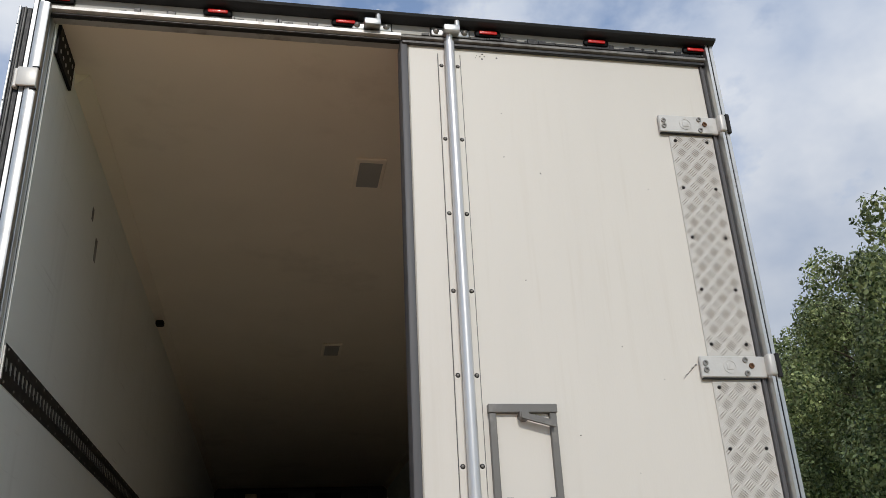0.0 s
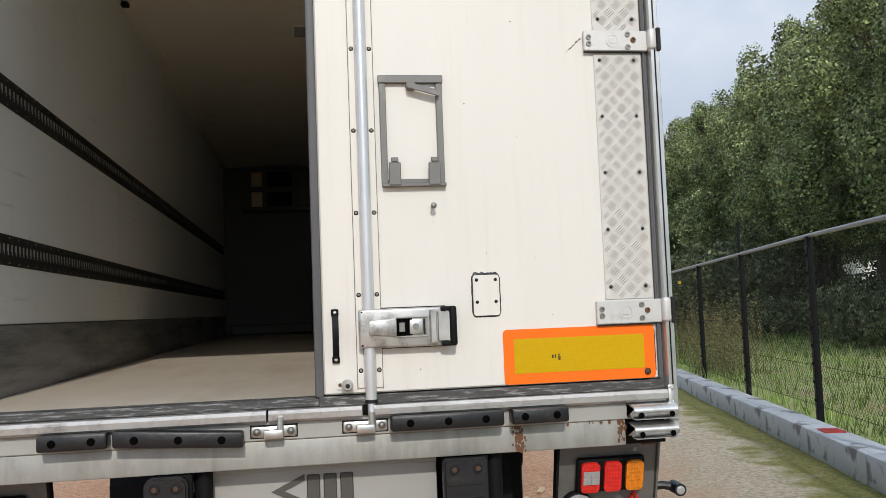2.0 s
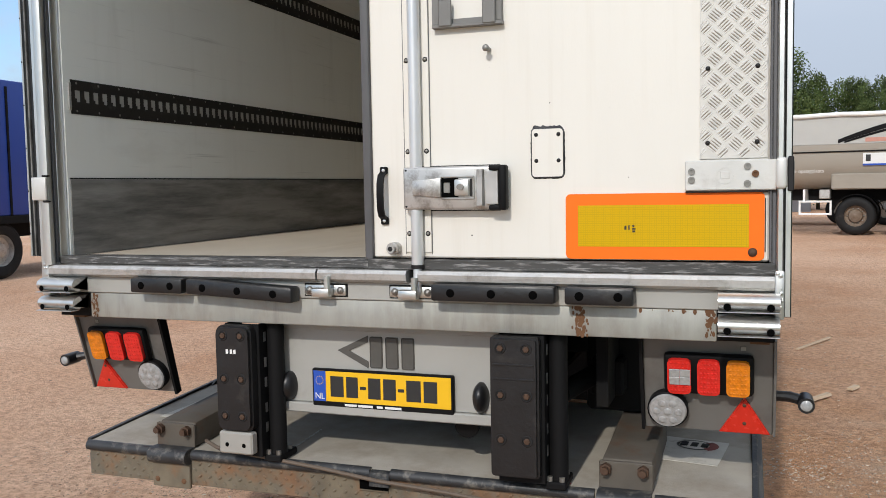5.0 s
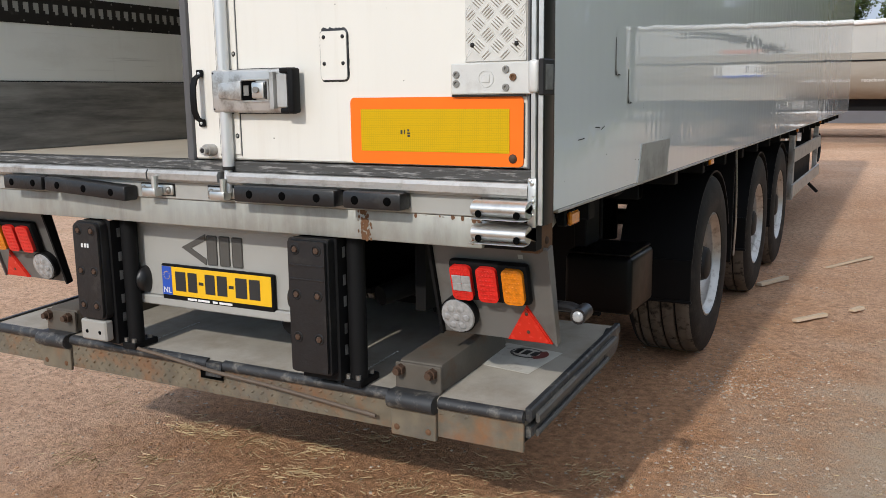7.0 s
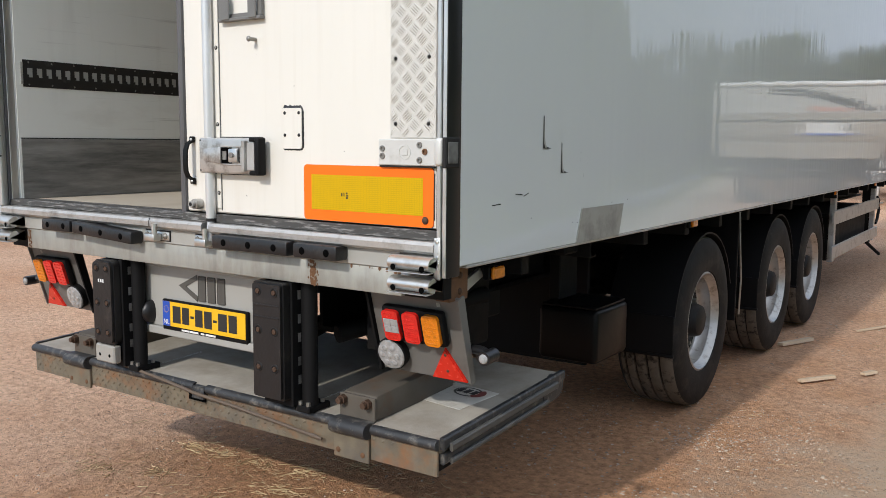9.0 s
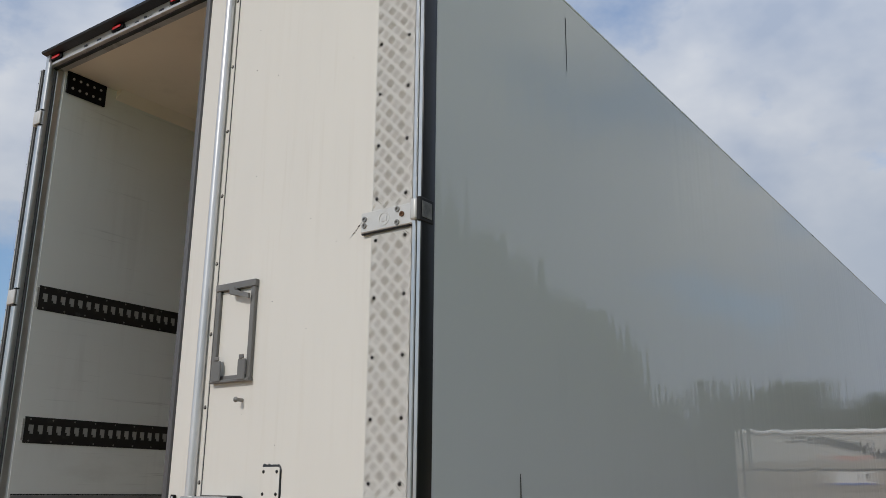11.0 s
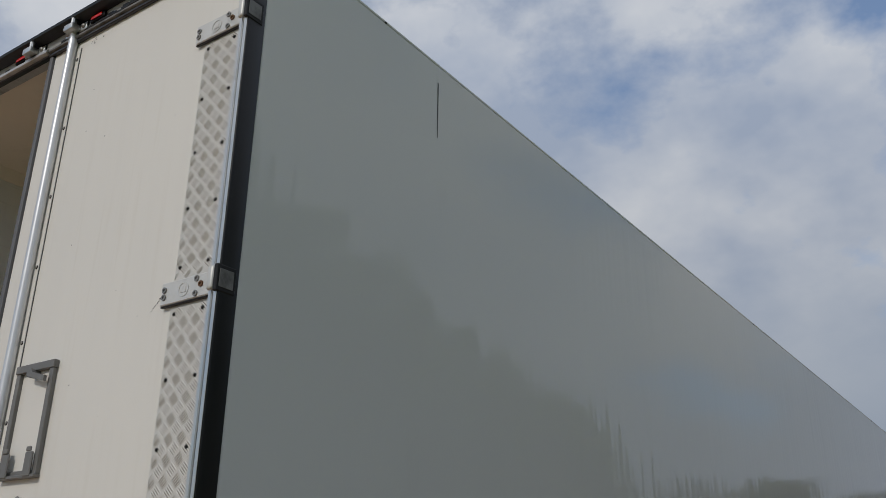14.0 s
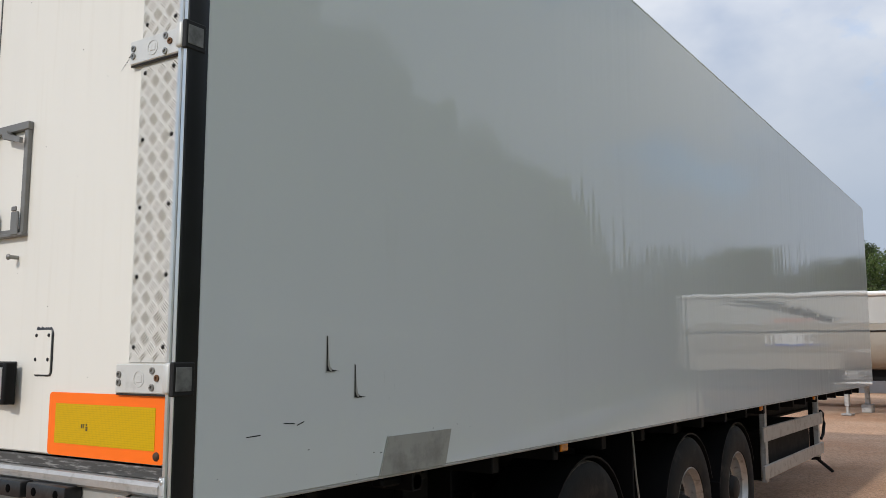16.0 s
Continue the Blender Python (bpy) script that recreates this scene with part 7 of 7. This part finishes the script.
# ---- trees and bushes ----


def leaf_cloud(blobs, count, size, seed, mat, name):
    """Leaf cards in loose clumps: each blob is (centre, radii); leaves sit mostly in its outer shell."""
    rs2 = random.Random(seed)
    v, f = [], []
    tot = sum(b[1][0] * b[1][1] + b[1][0] * b[1][2] for b in blobs)
    for c, r in blobs:
        c = Vector(c)
        k = int(count * (r[0] * r[1] + r[0] * r[2]) / tot)
        for i in range(k):
            d = Vector((rs2.gauss(0, 1), rs2.gauss(0, 1), rs2.gauss(0, 1))).normalized()
            q = rs2.uniform(0.25, 1.0) ** 0.5 * (1 + 0.25 * noise.noise(d * 2.3 + c))
            p = c + Vector((d.x * r[0] * q, d.y * r[1] * q, d.z * r[2] * q))
            n_ = (d + Vector((rs2.gauss(0, .7), rs2.gauss(0, .7), rs2.gauss(0, .7)))).normalized()
            t = n_.orthogonal().normalized()
            t = (t * math.cos(i) + n_.cross(t) * math.sin(i)) * size * rs2.uniform(0.6, 1.3)
            b = n_.cross(t) * rs2.uniform(0.45, 0.8)
            m = len(v)
            v += [tuple(p - t), tuple(p - b * 0.9 + t * 0.1), tuple(p + t), tuple(p + b)]
            f.append((m, m + 1, m + 2, m + 3))
    me = bpy.data.meshes.new(name)
    me.from_pydata(v, [], f)
    me.materials.append(mat)
    return me


def limb(bm, a, b, r0, r1, bend, seed):
    rs2 = random.Random(seed)
    a, b = Vector(a), Vector(b)
    pts = [a.lerp(b, t / 5) + Vector((rs2.uniform(-1, 1), rs2.uniform(-1, 1), 0)) * bend * math.sin(math.pi * t / 5) for t in range(6)]
    rings = []
    for i, p in enumerate(pts):
        r = r0 + (r1 - r0) * i / 5
        rings.append([bm.verts.new(p + Vector((r * math.cos(k * 6.283 / 7), r * math.sin(k * 6.283 / 7), 0))) for k in range(7)])
    for p, q in zip(rings, rings[1:]):
        for k in range(7):
            bm.faces.new((p[k], p[(k + 1) % 7], q[(k + 1) % 7], q[k]))


def tree_kind(seed, h, spread, mat, label, leaves, size, base=0.18):
    """A tapered trunk with limbs and an uneven crown of leaf clumps."""
    rs2 = random.Random(seed)
    bm = bmesh.new()
    limb(bm, (0, 0, -0.2), (0.1, 0, h * 0.92), 0.022 * h, 0.01, 0.02 * h, seed)
    blobs = []
    for i in range(26):
        z = h * (base + (0.95 - base) * (i + rs2.random()) / 26)
        u = (z / h - base) / (1 - base)
        reach = spread * (0.55 + 0.75 * math.sin(math.pi * min(1, 0.15 + u * 0.85)) - 0.30 * u) * rs2.uniform(0.55, 1.15)
        a = i * 2.399 + rs2.uniform(-0.4, 0.4)
        tip = Vector((reach * math.cos(a), reach * math.sin(a), z + 0.06 * h))
        limb(bm, (0.02, 0, z - 0.06 * h), tip, 0.006 * h, 0.004, 0.02 * h, seed * 31 + i)
        r = spread * rs2.uniform(0.26, 0.46) * (1.05 - 0.45 * u)
        blobs.append((tuple(tip * 0.92 + Vector((0, 0, 0.01 * h))), (r, r, r * rs2.uniform(0.9, 1.5))))
    for i in range(5):
        z = h * (0.35 + 0.14 * i)
        r = spread * 0.42 * (1.1 - 0.14 * i)
        blobs.append(((0, 0, z), (r, r, r * 1.2)))
    blobs.append(((0.05 * spread, 0, h * 0.95), (spread * 0.16, spread * 0.16, h * 0.06)))
    t = new("tree")
    tagged(t, label, "tree", group="trees round the yard")
    part("trunk", bm, M_BARK, t)
    cr = new("crown", leaf_cloud(blobs, leaves, size, seed + 5, mat, "crown"))
    cr.parent = t
    return t


poplars = [tree_kind(40 + k, 12.0, 2.9, M_POPLAR, "tall poplar with dense green foliage behind the fence", 52000, 0.062, 0.25) for k in range(3)]
oaks = [tree_kind(60 + k, 8.5, 3.4, M_OAK, "broad leafy tree beyond the parked vehicles", 52000, 0.075, 0.12) for k in range(2)]
EYE0 = Vector((0.1, -3.0, 0))
rs3 = random.Random(33)
first = {}
for row, (D, n0, n1, gap) in enumerate(((12.0, 3, 17, 4.4), (15.5, 3, 14, 5.2))):
    for i in range(n0, n1):
        s = i * gap + rs3.uniform(-0.8, 0.8)
        p = EYE0 + FN * (D + rs3.uniform(-0.8, 0.8)) + FD * s
        k = rs3.randrange(3)
        if 20.3 < math.degrees(math.atan2(p.x - 0.28, p.y + 2.86)) < 23.0:
            continue
        sc = rs3.uniform(0.92, 1.14) * (1.0 if row == 0 else 1.1)
        m = Matrix.Translation((p.x, p.y, 0.2)) @ Matrix.Rotation(rs3.random() * 6.28, 4, 'Z') @ Matrix.Scale(sc, 4)
        if k not in first:
            first[k] = poplars[k]
            poplars[k].matrix_basis = m
        else:
            c = copy_thing(poplars[k], m)
            c.matrix_basis = m
for k in range(3):
    if k not in first:
        poplars[k].matrix_basis = Matrix.Translation((40 + 4 * k, 60, 0))
placed = set()
far_row = [(x, 1.0, rs3.uniform(0.85, 1.08)) for x in (-34, -28, -23, -17, -12, -7.5, -3, 1.6)]
far_row += [(4.6 + 1.75 * k + rs3.uniform(-0.4, 0.4), 0.72, rs3.uniform(0.74, 0.93)) for k in range(10)]
for i, (x, slim, tall) in enumerate(far_row):
    k = i % 2
    y = 46 + rs3.uniform(-2, 3)
    m = Matrix.Translation((x, y, 0)) @ Matrix.Rotation(rs3.random() * 6.28, 4, 'Z') @ Matrix.Diagonal((tall * slim, tall * slim, tall, 1))
    if k not in placed:
        placed.add(k)
        oaks[k].matrix_basis = m
    else:
        copy_thing(oaks[k], m).matrix_basis = m


def bush(p, r, h, seed, mat=M_BUSH, label="dense dark shrub at the edge of the meadow", n=2600, size=0.075):
    rs2 = random.Random(seed)
    blobs = [((rs2.uniform(-r, r) * 0.7, rs2.uniform(-r, r) * 0.7, h * rs2.uniform(0.25, 0.8)), (r * 0.5, r * 0.5, h * 0.3)) for i in range(9)]
    blobs.append(((0, 0, h * 0.35), (r * 0.9, r * 0.9, h * 0.38)))
    t = new("shrub")
    t.matrix_basis = Matrix.Translation((p.x, p.y, 0.2))
    bm = bmesh.new()
    for i in range(4):
        limb(bm, (0, 0, -0.1), (r * 0.5 * math.cos(i * 1.6), r * 0.5 * math.sin(i * 1.6), h * 0.7), 0.04, 0.008, 0.05, seed + i)
    part("stem", bm, M_BARK, t).matrix_parent_inverse = Matrix.Identity(4)
    c = new("leaves", leaf_cloud(blobs, n, size, seed, mat, "leaves"))
    c.parent = t
    return tagged(t, label, "shrub", group="shrubs behind the fence")


for i in range(15):
    s = 9 + i * 3.6
    p = EYE0 + FN * (9.4 + rs3.uniform(-0.6, 0.6)) + FD * s
    bush(p, 1.9, rs3.uniform(1.4, 2.1), 300 + i)


for i in range(14):
    p = EYE0 + FN * (14.2 + rs3.uniform(-0.6, 0.6)) + FD * (16 + i * 3.4)
    bush(p, 2.1, rs3.uniform(2.2, 2.9), 340 + i)

# taller undergrowth between the trunks
for i, (x, y) in enumerate(((20.4, 39.0), (19.2, 36.2), (18.3, 33.0), (17.6, 30.2), (16.9, 27.8))):
    bush(Vector((x, y, 0)), 2.3, rs3.uniform(3.6, 4.3), 370 + i, n=3000, size=0.10)


def weeds(p, seed, count, h):
    """A clump of tall half-dry stalks with small leaves."""
    rs2 = random.Random(seed)
    t = thing("weed_clump", (p.x, p.y, 0.2), "tall half-dry weeds growing by the fence", "weeds", group="weeds along the fence")
    v, f, lv, lf = [], [], [], []
    for i in range(count):
        c = Vector((p.x + rs2.gauss(0, 0.34), p.y + rs2.gauss(0, 0.34), 0.18))
        hh, lean = h * rs2.uniform(0.5, 1.1), Vector((rs2.gauss(0, 0.22), rs2.gauss(0, 0.22), 0))
        pts = [c + lean * (q / 5) ** 2 + Vector((0, 0, hh * q / 5)) for q in range(6)]
        for q in range(5):
            k, r = len(v), 0.006 * (1 - 0.15 * q)
            for o in (Vector((r, 0, 0)), Vector((-r * 0.5, r * 0.87, 0)), Vector((-r * 0.5, -r * 0.87, 0))):
                v += [tuple(pts[q] + o), tuple(pts[q + 1] + o * 0.85)]
            for o in range(3):
                n_ = (o + 1) % 3
                f.append((k + 2 * o, k + 2 * n_, k + 2 * n_ + 1, k + 2 * o + 1))
        for q in range(26):
            u = rs2.random() ** 0.6
            at = pts[min(4, int(u * 5))].lerp(pts[min(5, int(u * 5) + 1)], u * 5 % 1)
            d = Vector((rs2.gauss(0, 1), rs2.gauss(0, 1), rs2.gauss(0.3, 0.6))).normalized() * rs2.uniform(0.03, 0.075)
            w = d.orthogonal().normalized() * 0.008
            k = len(lv)
            lv += [tuple(at), tuple(at + d * 0.5 + w), tuple(at + d), tuple(at + d * 0.5 - w)]
            lf.append((k, k + 1, k + 2, k + 3))
    for name, vs_, fs_, mat in (("stalk_tangle", v, f, M_WEED), ("leaves", lv, lf, M_WEED)):
        me = bpy.data.meshes.new(name)
        me.from_pydata(vs_, [], fs_)
        me.materials.append(mat)
        ob = new(name, me)
        ob.parent = t
        ob.matrix_parent_inverse = t.matrix_basis.inverted()
        tagged(ob, kind="stuff")


for i, (s, a, count) in enumerate(((6.4, 0.6, 55), (7.6, 0.7, 60), (9.6, 0.6, 45), (12.0, 0.8, 45))):
    weeds(fence_pt(s, a), 400 + i, count, 1.15 + 0.25 * (i % 3))
# sheds beyond the meadow
c = EYE0 + Vector((math.sin(radians(38.2)), math.cos(radians(38.2)), 0)) * 55
shed = thing("shed", (c.x, c.y, 0.0), "long white shed with a pale metal roof behind trees", "shed")
part("shed_wall", B((c.x - 7, c.y - 1.5, 0.0), (c.x + 7, c.y + 6, 5.2)), M_TARP, shed)
bm = bmesh.new()
sweep(bm, [(c.y - 2.2, 5.2), (c.y + 2.2, 6.6), (c.y + 6.6, 5.2), (c.y + 6.6, 5.1), (c.y + 2.2, 6.5), (c.y - 2.2, 5.1)], (c.x - 7.4, 0, 0), (c.x + 7.4, 0, 0))
roof_ = part("shed_roof", bm, M_SHED, shed)
for k in range(24):
    x = c.x - 7.2 + 0.6 * k
    bm = bmesh.new()
    sweep(bm, [(c.y - 2.2, 5.205), (c.y + 2.2, 6.605), (c.y + 2.2, 6.66), (c.y - 2.2, 5.26)], (x, 0, 0), (x + 0.06, 0, 0))
    part("roof_rib", bm, M_SHED, roof_)

# ---- tipper trailer across the yard ----
TM = Matrix.Translation((3.97, 23.75, 0)) @ Matrix.Rotation(radians(-10), 4, 'Z')
tipper = thing("tipper_trailer", (0, 0, 0), "dusty taupe half-pipe tipper trailer with a white tarpaulin roll", "trailer")


def tp(name, bm, mat, parent=None, label="", smooth=35):
    bmesh.ops.transform(bm, matrix=TM, verts=bm.verts)
    return part(name, bm, mat, tipper if parent is None else parent, label, smooth)


X0, X1 = -8.2, 3.55
hull = tp("lower_hull", sweep(bmesh.new(), [(0.0, 2.30), (-0.02, 1.95), (0.06, 1.62), (0.28, 1.38), (0.6, 1.27), (1.9, 1.27), (2.2, 1.38), (2.44, 1.62), (2.5, 1.95), (2.5, 2.30)], (X0, 0, 0), (X1, 0, 0)),
          M_TIPHULL, label="dusty taupe curved hull")
tp("seam_line", B((X0, -0.035, 2.285), (X1, -0.001, 2.315), bevel=0.004), M_CHASSIS, hull)
tp("middle_band", B((X0, -0.02, 2.3155), (X1, 0.03, 2.505), bevel=0.01), M_TIPHULL, hull)
up = tp("upper_side", B((X0, 0.0, 2.5055), (X1, 0.05, 3.255), bevel=0.01), M_TIPTOP, label="silver upper side with faint ribs")
tp("upper_side", B((X0, 2.45, 2.305), (X1, 2.5, 3.255), bevel=0.01), M_TIPTOP)
tp("end_wall", B((X0 - 0.05, 0.0, 1.7), (X0 - 0.002, 2.5, 3.25)), M_TIPTOP)
tp("end_wall", B((X1 + 0.002, 0.0, 1.5), (X1 + 0.05, 2.5, 3.25)), M_TIPTOP)
for i in range(14):
    tp("side_rib", B((X0 + 0.4 + i * 0.84, -0.006, 2.52), (X0 + 0.43 + i * 0.84, -0.001, 3.24)), M_TIPTOP, up)
bm = bmesh.new()
pipe(bm, [(X0 + k * (X1 - X0) / 24, -0.03 + 0.01 * math.sin(k * 2.1), 3.31 + 0.012 * math.sin(k * 1.7)) for k in range(25)], 0.065, 10)
tp("tarpaulin_roll", bm, M_TARP, label="white rolled tarpaulin")
tp("tarpaulin", B((X0, 0.06, 3.26), (X1, 2.45, 3.30), bevel=0.01), M_TARP)
tp("chassis", B((X0 + 0.5, 0.75, 0.95), (X1 - 0.1, 0.87, 1.265)), M_CHASSIS)
tp("chassis", B((X0 + 0.5, 1.63, 0.95), (X1 - 0.1, 1.75, 1.265)), M_CHASSIS)
tp("fender_panel", B((-0.62, -0.03, 1.26), (3.5, 0.25, 1.70), bevel=0.03), M_TIPHULL)
for xw in (0.0, 1.31, 2.62):
    for yw, s in ((0.02, -1), (2.48, 1)):
        bm = bmesh.new()
        turned(bm, [(0.29, s * 0.0), (0.33, s * 0.02), (0.45, s * 0.02), (0.50, -s * 0.01), (0.525, -s * 0.05), (0.525, -s * 0.32), (0.48, -s * 0.37), (0.29, -s * 0.36)], (xw, yw, 0.525), 'y', 36)
        w = tp("wheel", bm, M_TYRE, label="dusty black truck tyre")
        bm = bmesh.new()
        turned(bm, [(0.295, s * 0.0), (0.28, -s * 0.03), (0.26, -s * 0.09), (0.19, -s * 0.10), (0.17, -s * 0.03), (0.11, s * 0.01), (0.0, s * 0.02)], (xw, yw, 0.525), 'y', 28)
        tp("rim", bm, M_RUSTRIM, w, "rusty dust-coated rim")
        bm = bmesh.new()
        for k in range(10):
            a = k * 0.6283
            dome(bm, (xw + 0.21 * math.cos(a), yw - s * 0.09, 0.525 + 0.21 * math.sin(a)), 0.022, (0, s, 0), 0.8, 6)
        tp("wheel_nuts", bm, M_STEELBOLT, w)
    for yw0, yw1 in ((-0.02, 0.38), (2.12, 2.52)):
        bm = bmesh.new()
        ro = []
        for k in range(13):
            a = radians(10 + 160 * k / 12)
            ro.append([bm.verts.new((xw + r * math.cos(a), yy, 0.525 + r * math.sin(a))) for r in (0.585, 0.60) for yy in (yw0, yw1)])
        for p, q in zip(ro, ro[1:]):
            for i, j in ((0, 1), (1, 3), (3, 2), (2, 0)):
                bm.faces.new((p[i], p[j], q[j], q[i]))
        tp("mudguard", bm, M_BLACK)
bm = bmesh.new()
box(bm, (-1.46, 0.0, 0.90), (-0.60, 0.06, 0.955), 0.008)
box(bm, (-1.46, 0.0, 0.55), (-0.60, 0.06, 0.605), 0.008)
box(bm, (-1.46, 0.0, 0.606), (-1.405, 0.06, 0.899), 0.008)
box(bm, (-0.655, 0.0, 0.606), (-0.60, 0.06, 0.899), 0.008)
gf = tp("guard_frame", bm, M_TARP, label="white side guard frame")
tp("guard_stay", B((-1.35, 0.02, 0.956), (-1.29, 0.75, 1.27)), M_TARP, gf)
tp("valve_box", B((-0.95, 0.2, 1.0), (-0.66, 0.6, 1.26), bevel=0.02), M_ALU)
for xl in (-5.1,):
    bm = bmesh.new()
    box(bm, (xl, 0.35, 0.25), (xl + 0.12, 0.47, 1.27), 0.01)
    box(bm, (xl - 0.08, 0.28, 0.0), (xl + 0.2, 0.55, 0.05), 0.01)
    rod(bm, (xl + 0.06, 0.41, 0.05), (xl + 0.06, 0.41, 0.3), 0.045, 10)
    tp("landing_leg", bm, M_ALU, label="grey landing leg")
    bm = bmesh.new()
    box(bm, (xl, 2.03, 0.25), (xl + 0.12, 2.15, 1.27), 0.01)
    box(bm, (xl - 0.08, 1.95, 0.0), (xl + 0.2, 2.22, 0.25), 0.01)
    tp("landing_leg", bm, M_ALU)
words("lettering", "recyclecentrum & tijdelijke opslagplaats", 0.145,
      TM @ Matrix.Translation((-3.05, 0.022, 1.74)) @ Matrix.Rotation(radians(103.6), 4, 'X') @ Matrix.Scale(0.97, 4, (1, 0, 0)), M_WHITE, hull, 0.004)
sg = tp("sign_board", B((0.17, -0.045, 1.93), (1.25, -0.022, 2.24), bevel=0.004), M_WHITE, hull, "white sign board with a dark blue band")
tp("sign_band", B((0.17, -0.05, 1.905), (1.25, -0.0455, 1.955)), M_BLUE, sg)
tp("sign_mark", B((0.24, -0.05, 2.02), (0.36, -0.0455, 2.20), bevel=0.004), M_INK, sg)
bm = bmesh.new()
for off, w in ((0.0, 0.07), (0.16, 0.035)):
    vs2 = []
    for k in range(13):
        u = k / 12
        xx = -0.46 + off + 2.6 * u
        zz = 2.53 + 0.60 * math.sin(u * 1.45) - off * 0.55 * u
        vs2.append([bm.verts.new((xx, y_, zz + d)) for y_ in (-0.010, -0.002) for d in (0, w * (0.4 + 1.1 * math.sin(math.pi * (0.2 + 0.8 * u)) + 0.4))])
    for p, q in zip(vs2, vs2[1:]):
        for i, j in ((0, 1), (1, 3), (3, 2), (2, 0)):
            bm.faces.new((p[i], p[j], q[j], q[i]))
tp("swoosh", bm, M_CHASSIS, up, "black painted swoosh")
tp("red_flash", B((0.22, -0.008, 2.55), (1.2, -0.002, 2.66)), M_FADEDRED, up, "faded red painted flash")

# box trailer standing behind the tipper, and a blue curtain-sider off to the other side
back = thing("parked_trailer", (0, 30, 0), "low pale-skirted trailer parked behind the tipper", "trailer")
part("skirt", B((-6, 29.5, 0.45), (3.2, 29.56, 1.02), bevel=0.01), M_SHED, back, "pale blue-grey side skirt")
part("body", B((-6, 29.6, 1.15), (7, 32, 3.1), bevel=0.03), M_SHED, back)
for x in (4.2, 5.5):
    bm = bmesh.new()
    turned(bm, [(0.28, 0.0), (0.34, -0.02), (0.46, -0.02), (0.515, 0.03), (0.515, 0.33), (0.4, 0.36)], (x, 29.62, 0.515), 'y', 28)
    w = part("wheel", bm, M_TYRE, back)
    bm = bmesh.new()
    turned(bm, [(0.28, 0.0), (0.25, 0.08), (0.12, 0.05), (0.0, 0.03)], (x, 29.62, 0.515), 'y', 20)
    part("rim", bm, M_RIM, w)
blue = thing("curtain_trailer", (-12.5, 7, 0), "blue curtain-sided trailer parked on the dirt", "trailer")
bm = bmesh.new()
box(bm, (-14.1, 1.0, 1.15), (-11.6, 13.6, 3.62), 0.03, 2)
part("curtain", bm, M_BLUETARP, blue, "dark blue tarpaulin curtain")
part("side_rail", B((-14.08, 1.0, 1.0), (-11.58, 13.6, 1.149), bevel=0.01), M_CHASSIS, blue)
for i in range(12):
    part("curtain_strap", B((-11.598, 1.5 + i * 1.05, 1.05), (-11.585, 1.55 + i * 1.05, 3.5)), M_BLACK, blue)
for y in (7.1, 8.4, 9.7):
    for xx, s in ((-11.65, 1), (-14.05, -1)):
        bm = bmesh.new()
        turned(bm, [(0.29, 0.0), (0.34, s * 0.02), (0.46, s * 0.02), (0.52, -s * 0.03), (0.52, -s * 0.33), (0.4, -s * 0.36)], (xx, y, 0.52), 'x', 32)
        w = part("wheel", bm, M_TYRE, blue)
        bm = bmesh.new()
        turned(bm, [(0.292, 0.0), (0.26, -s * 0.09), (0.16, -s * 0.10), (0.13, -s * 0.01), (0.0, 0.0)], (xx, y, 0.52), 'x', 24)
        part("rim", bm, M_RIM, w)
for x in (-13.4, -12.3):
    part("chassis_beam", B((x - 0.06, 1.4, 0.72), (x + 0.06, 13.2, 0.999)), M_CHASSIS, blue)
for x in (-13.7, -12.0):
    part("landing_leg", B((x - 0.07, 3.2, 0.0), (x + 0.07, 3.34, 1.0), bevel=0.01), M_CHASSIS, blue)
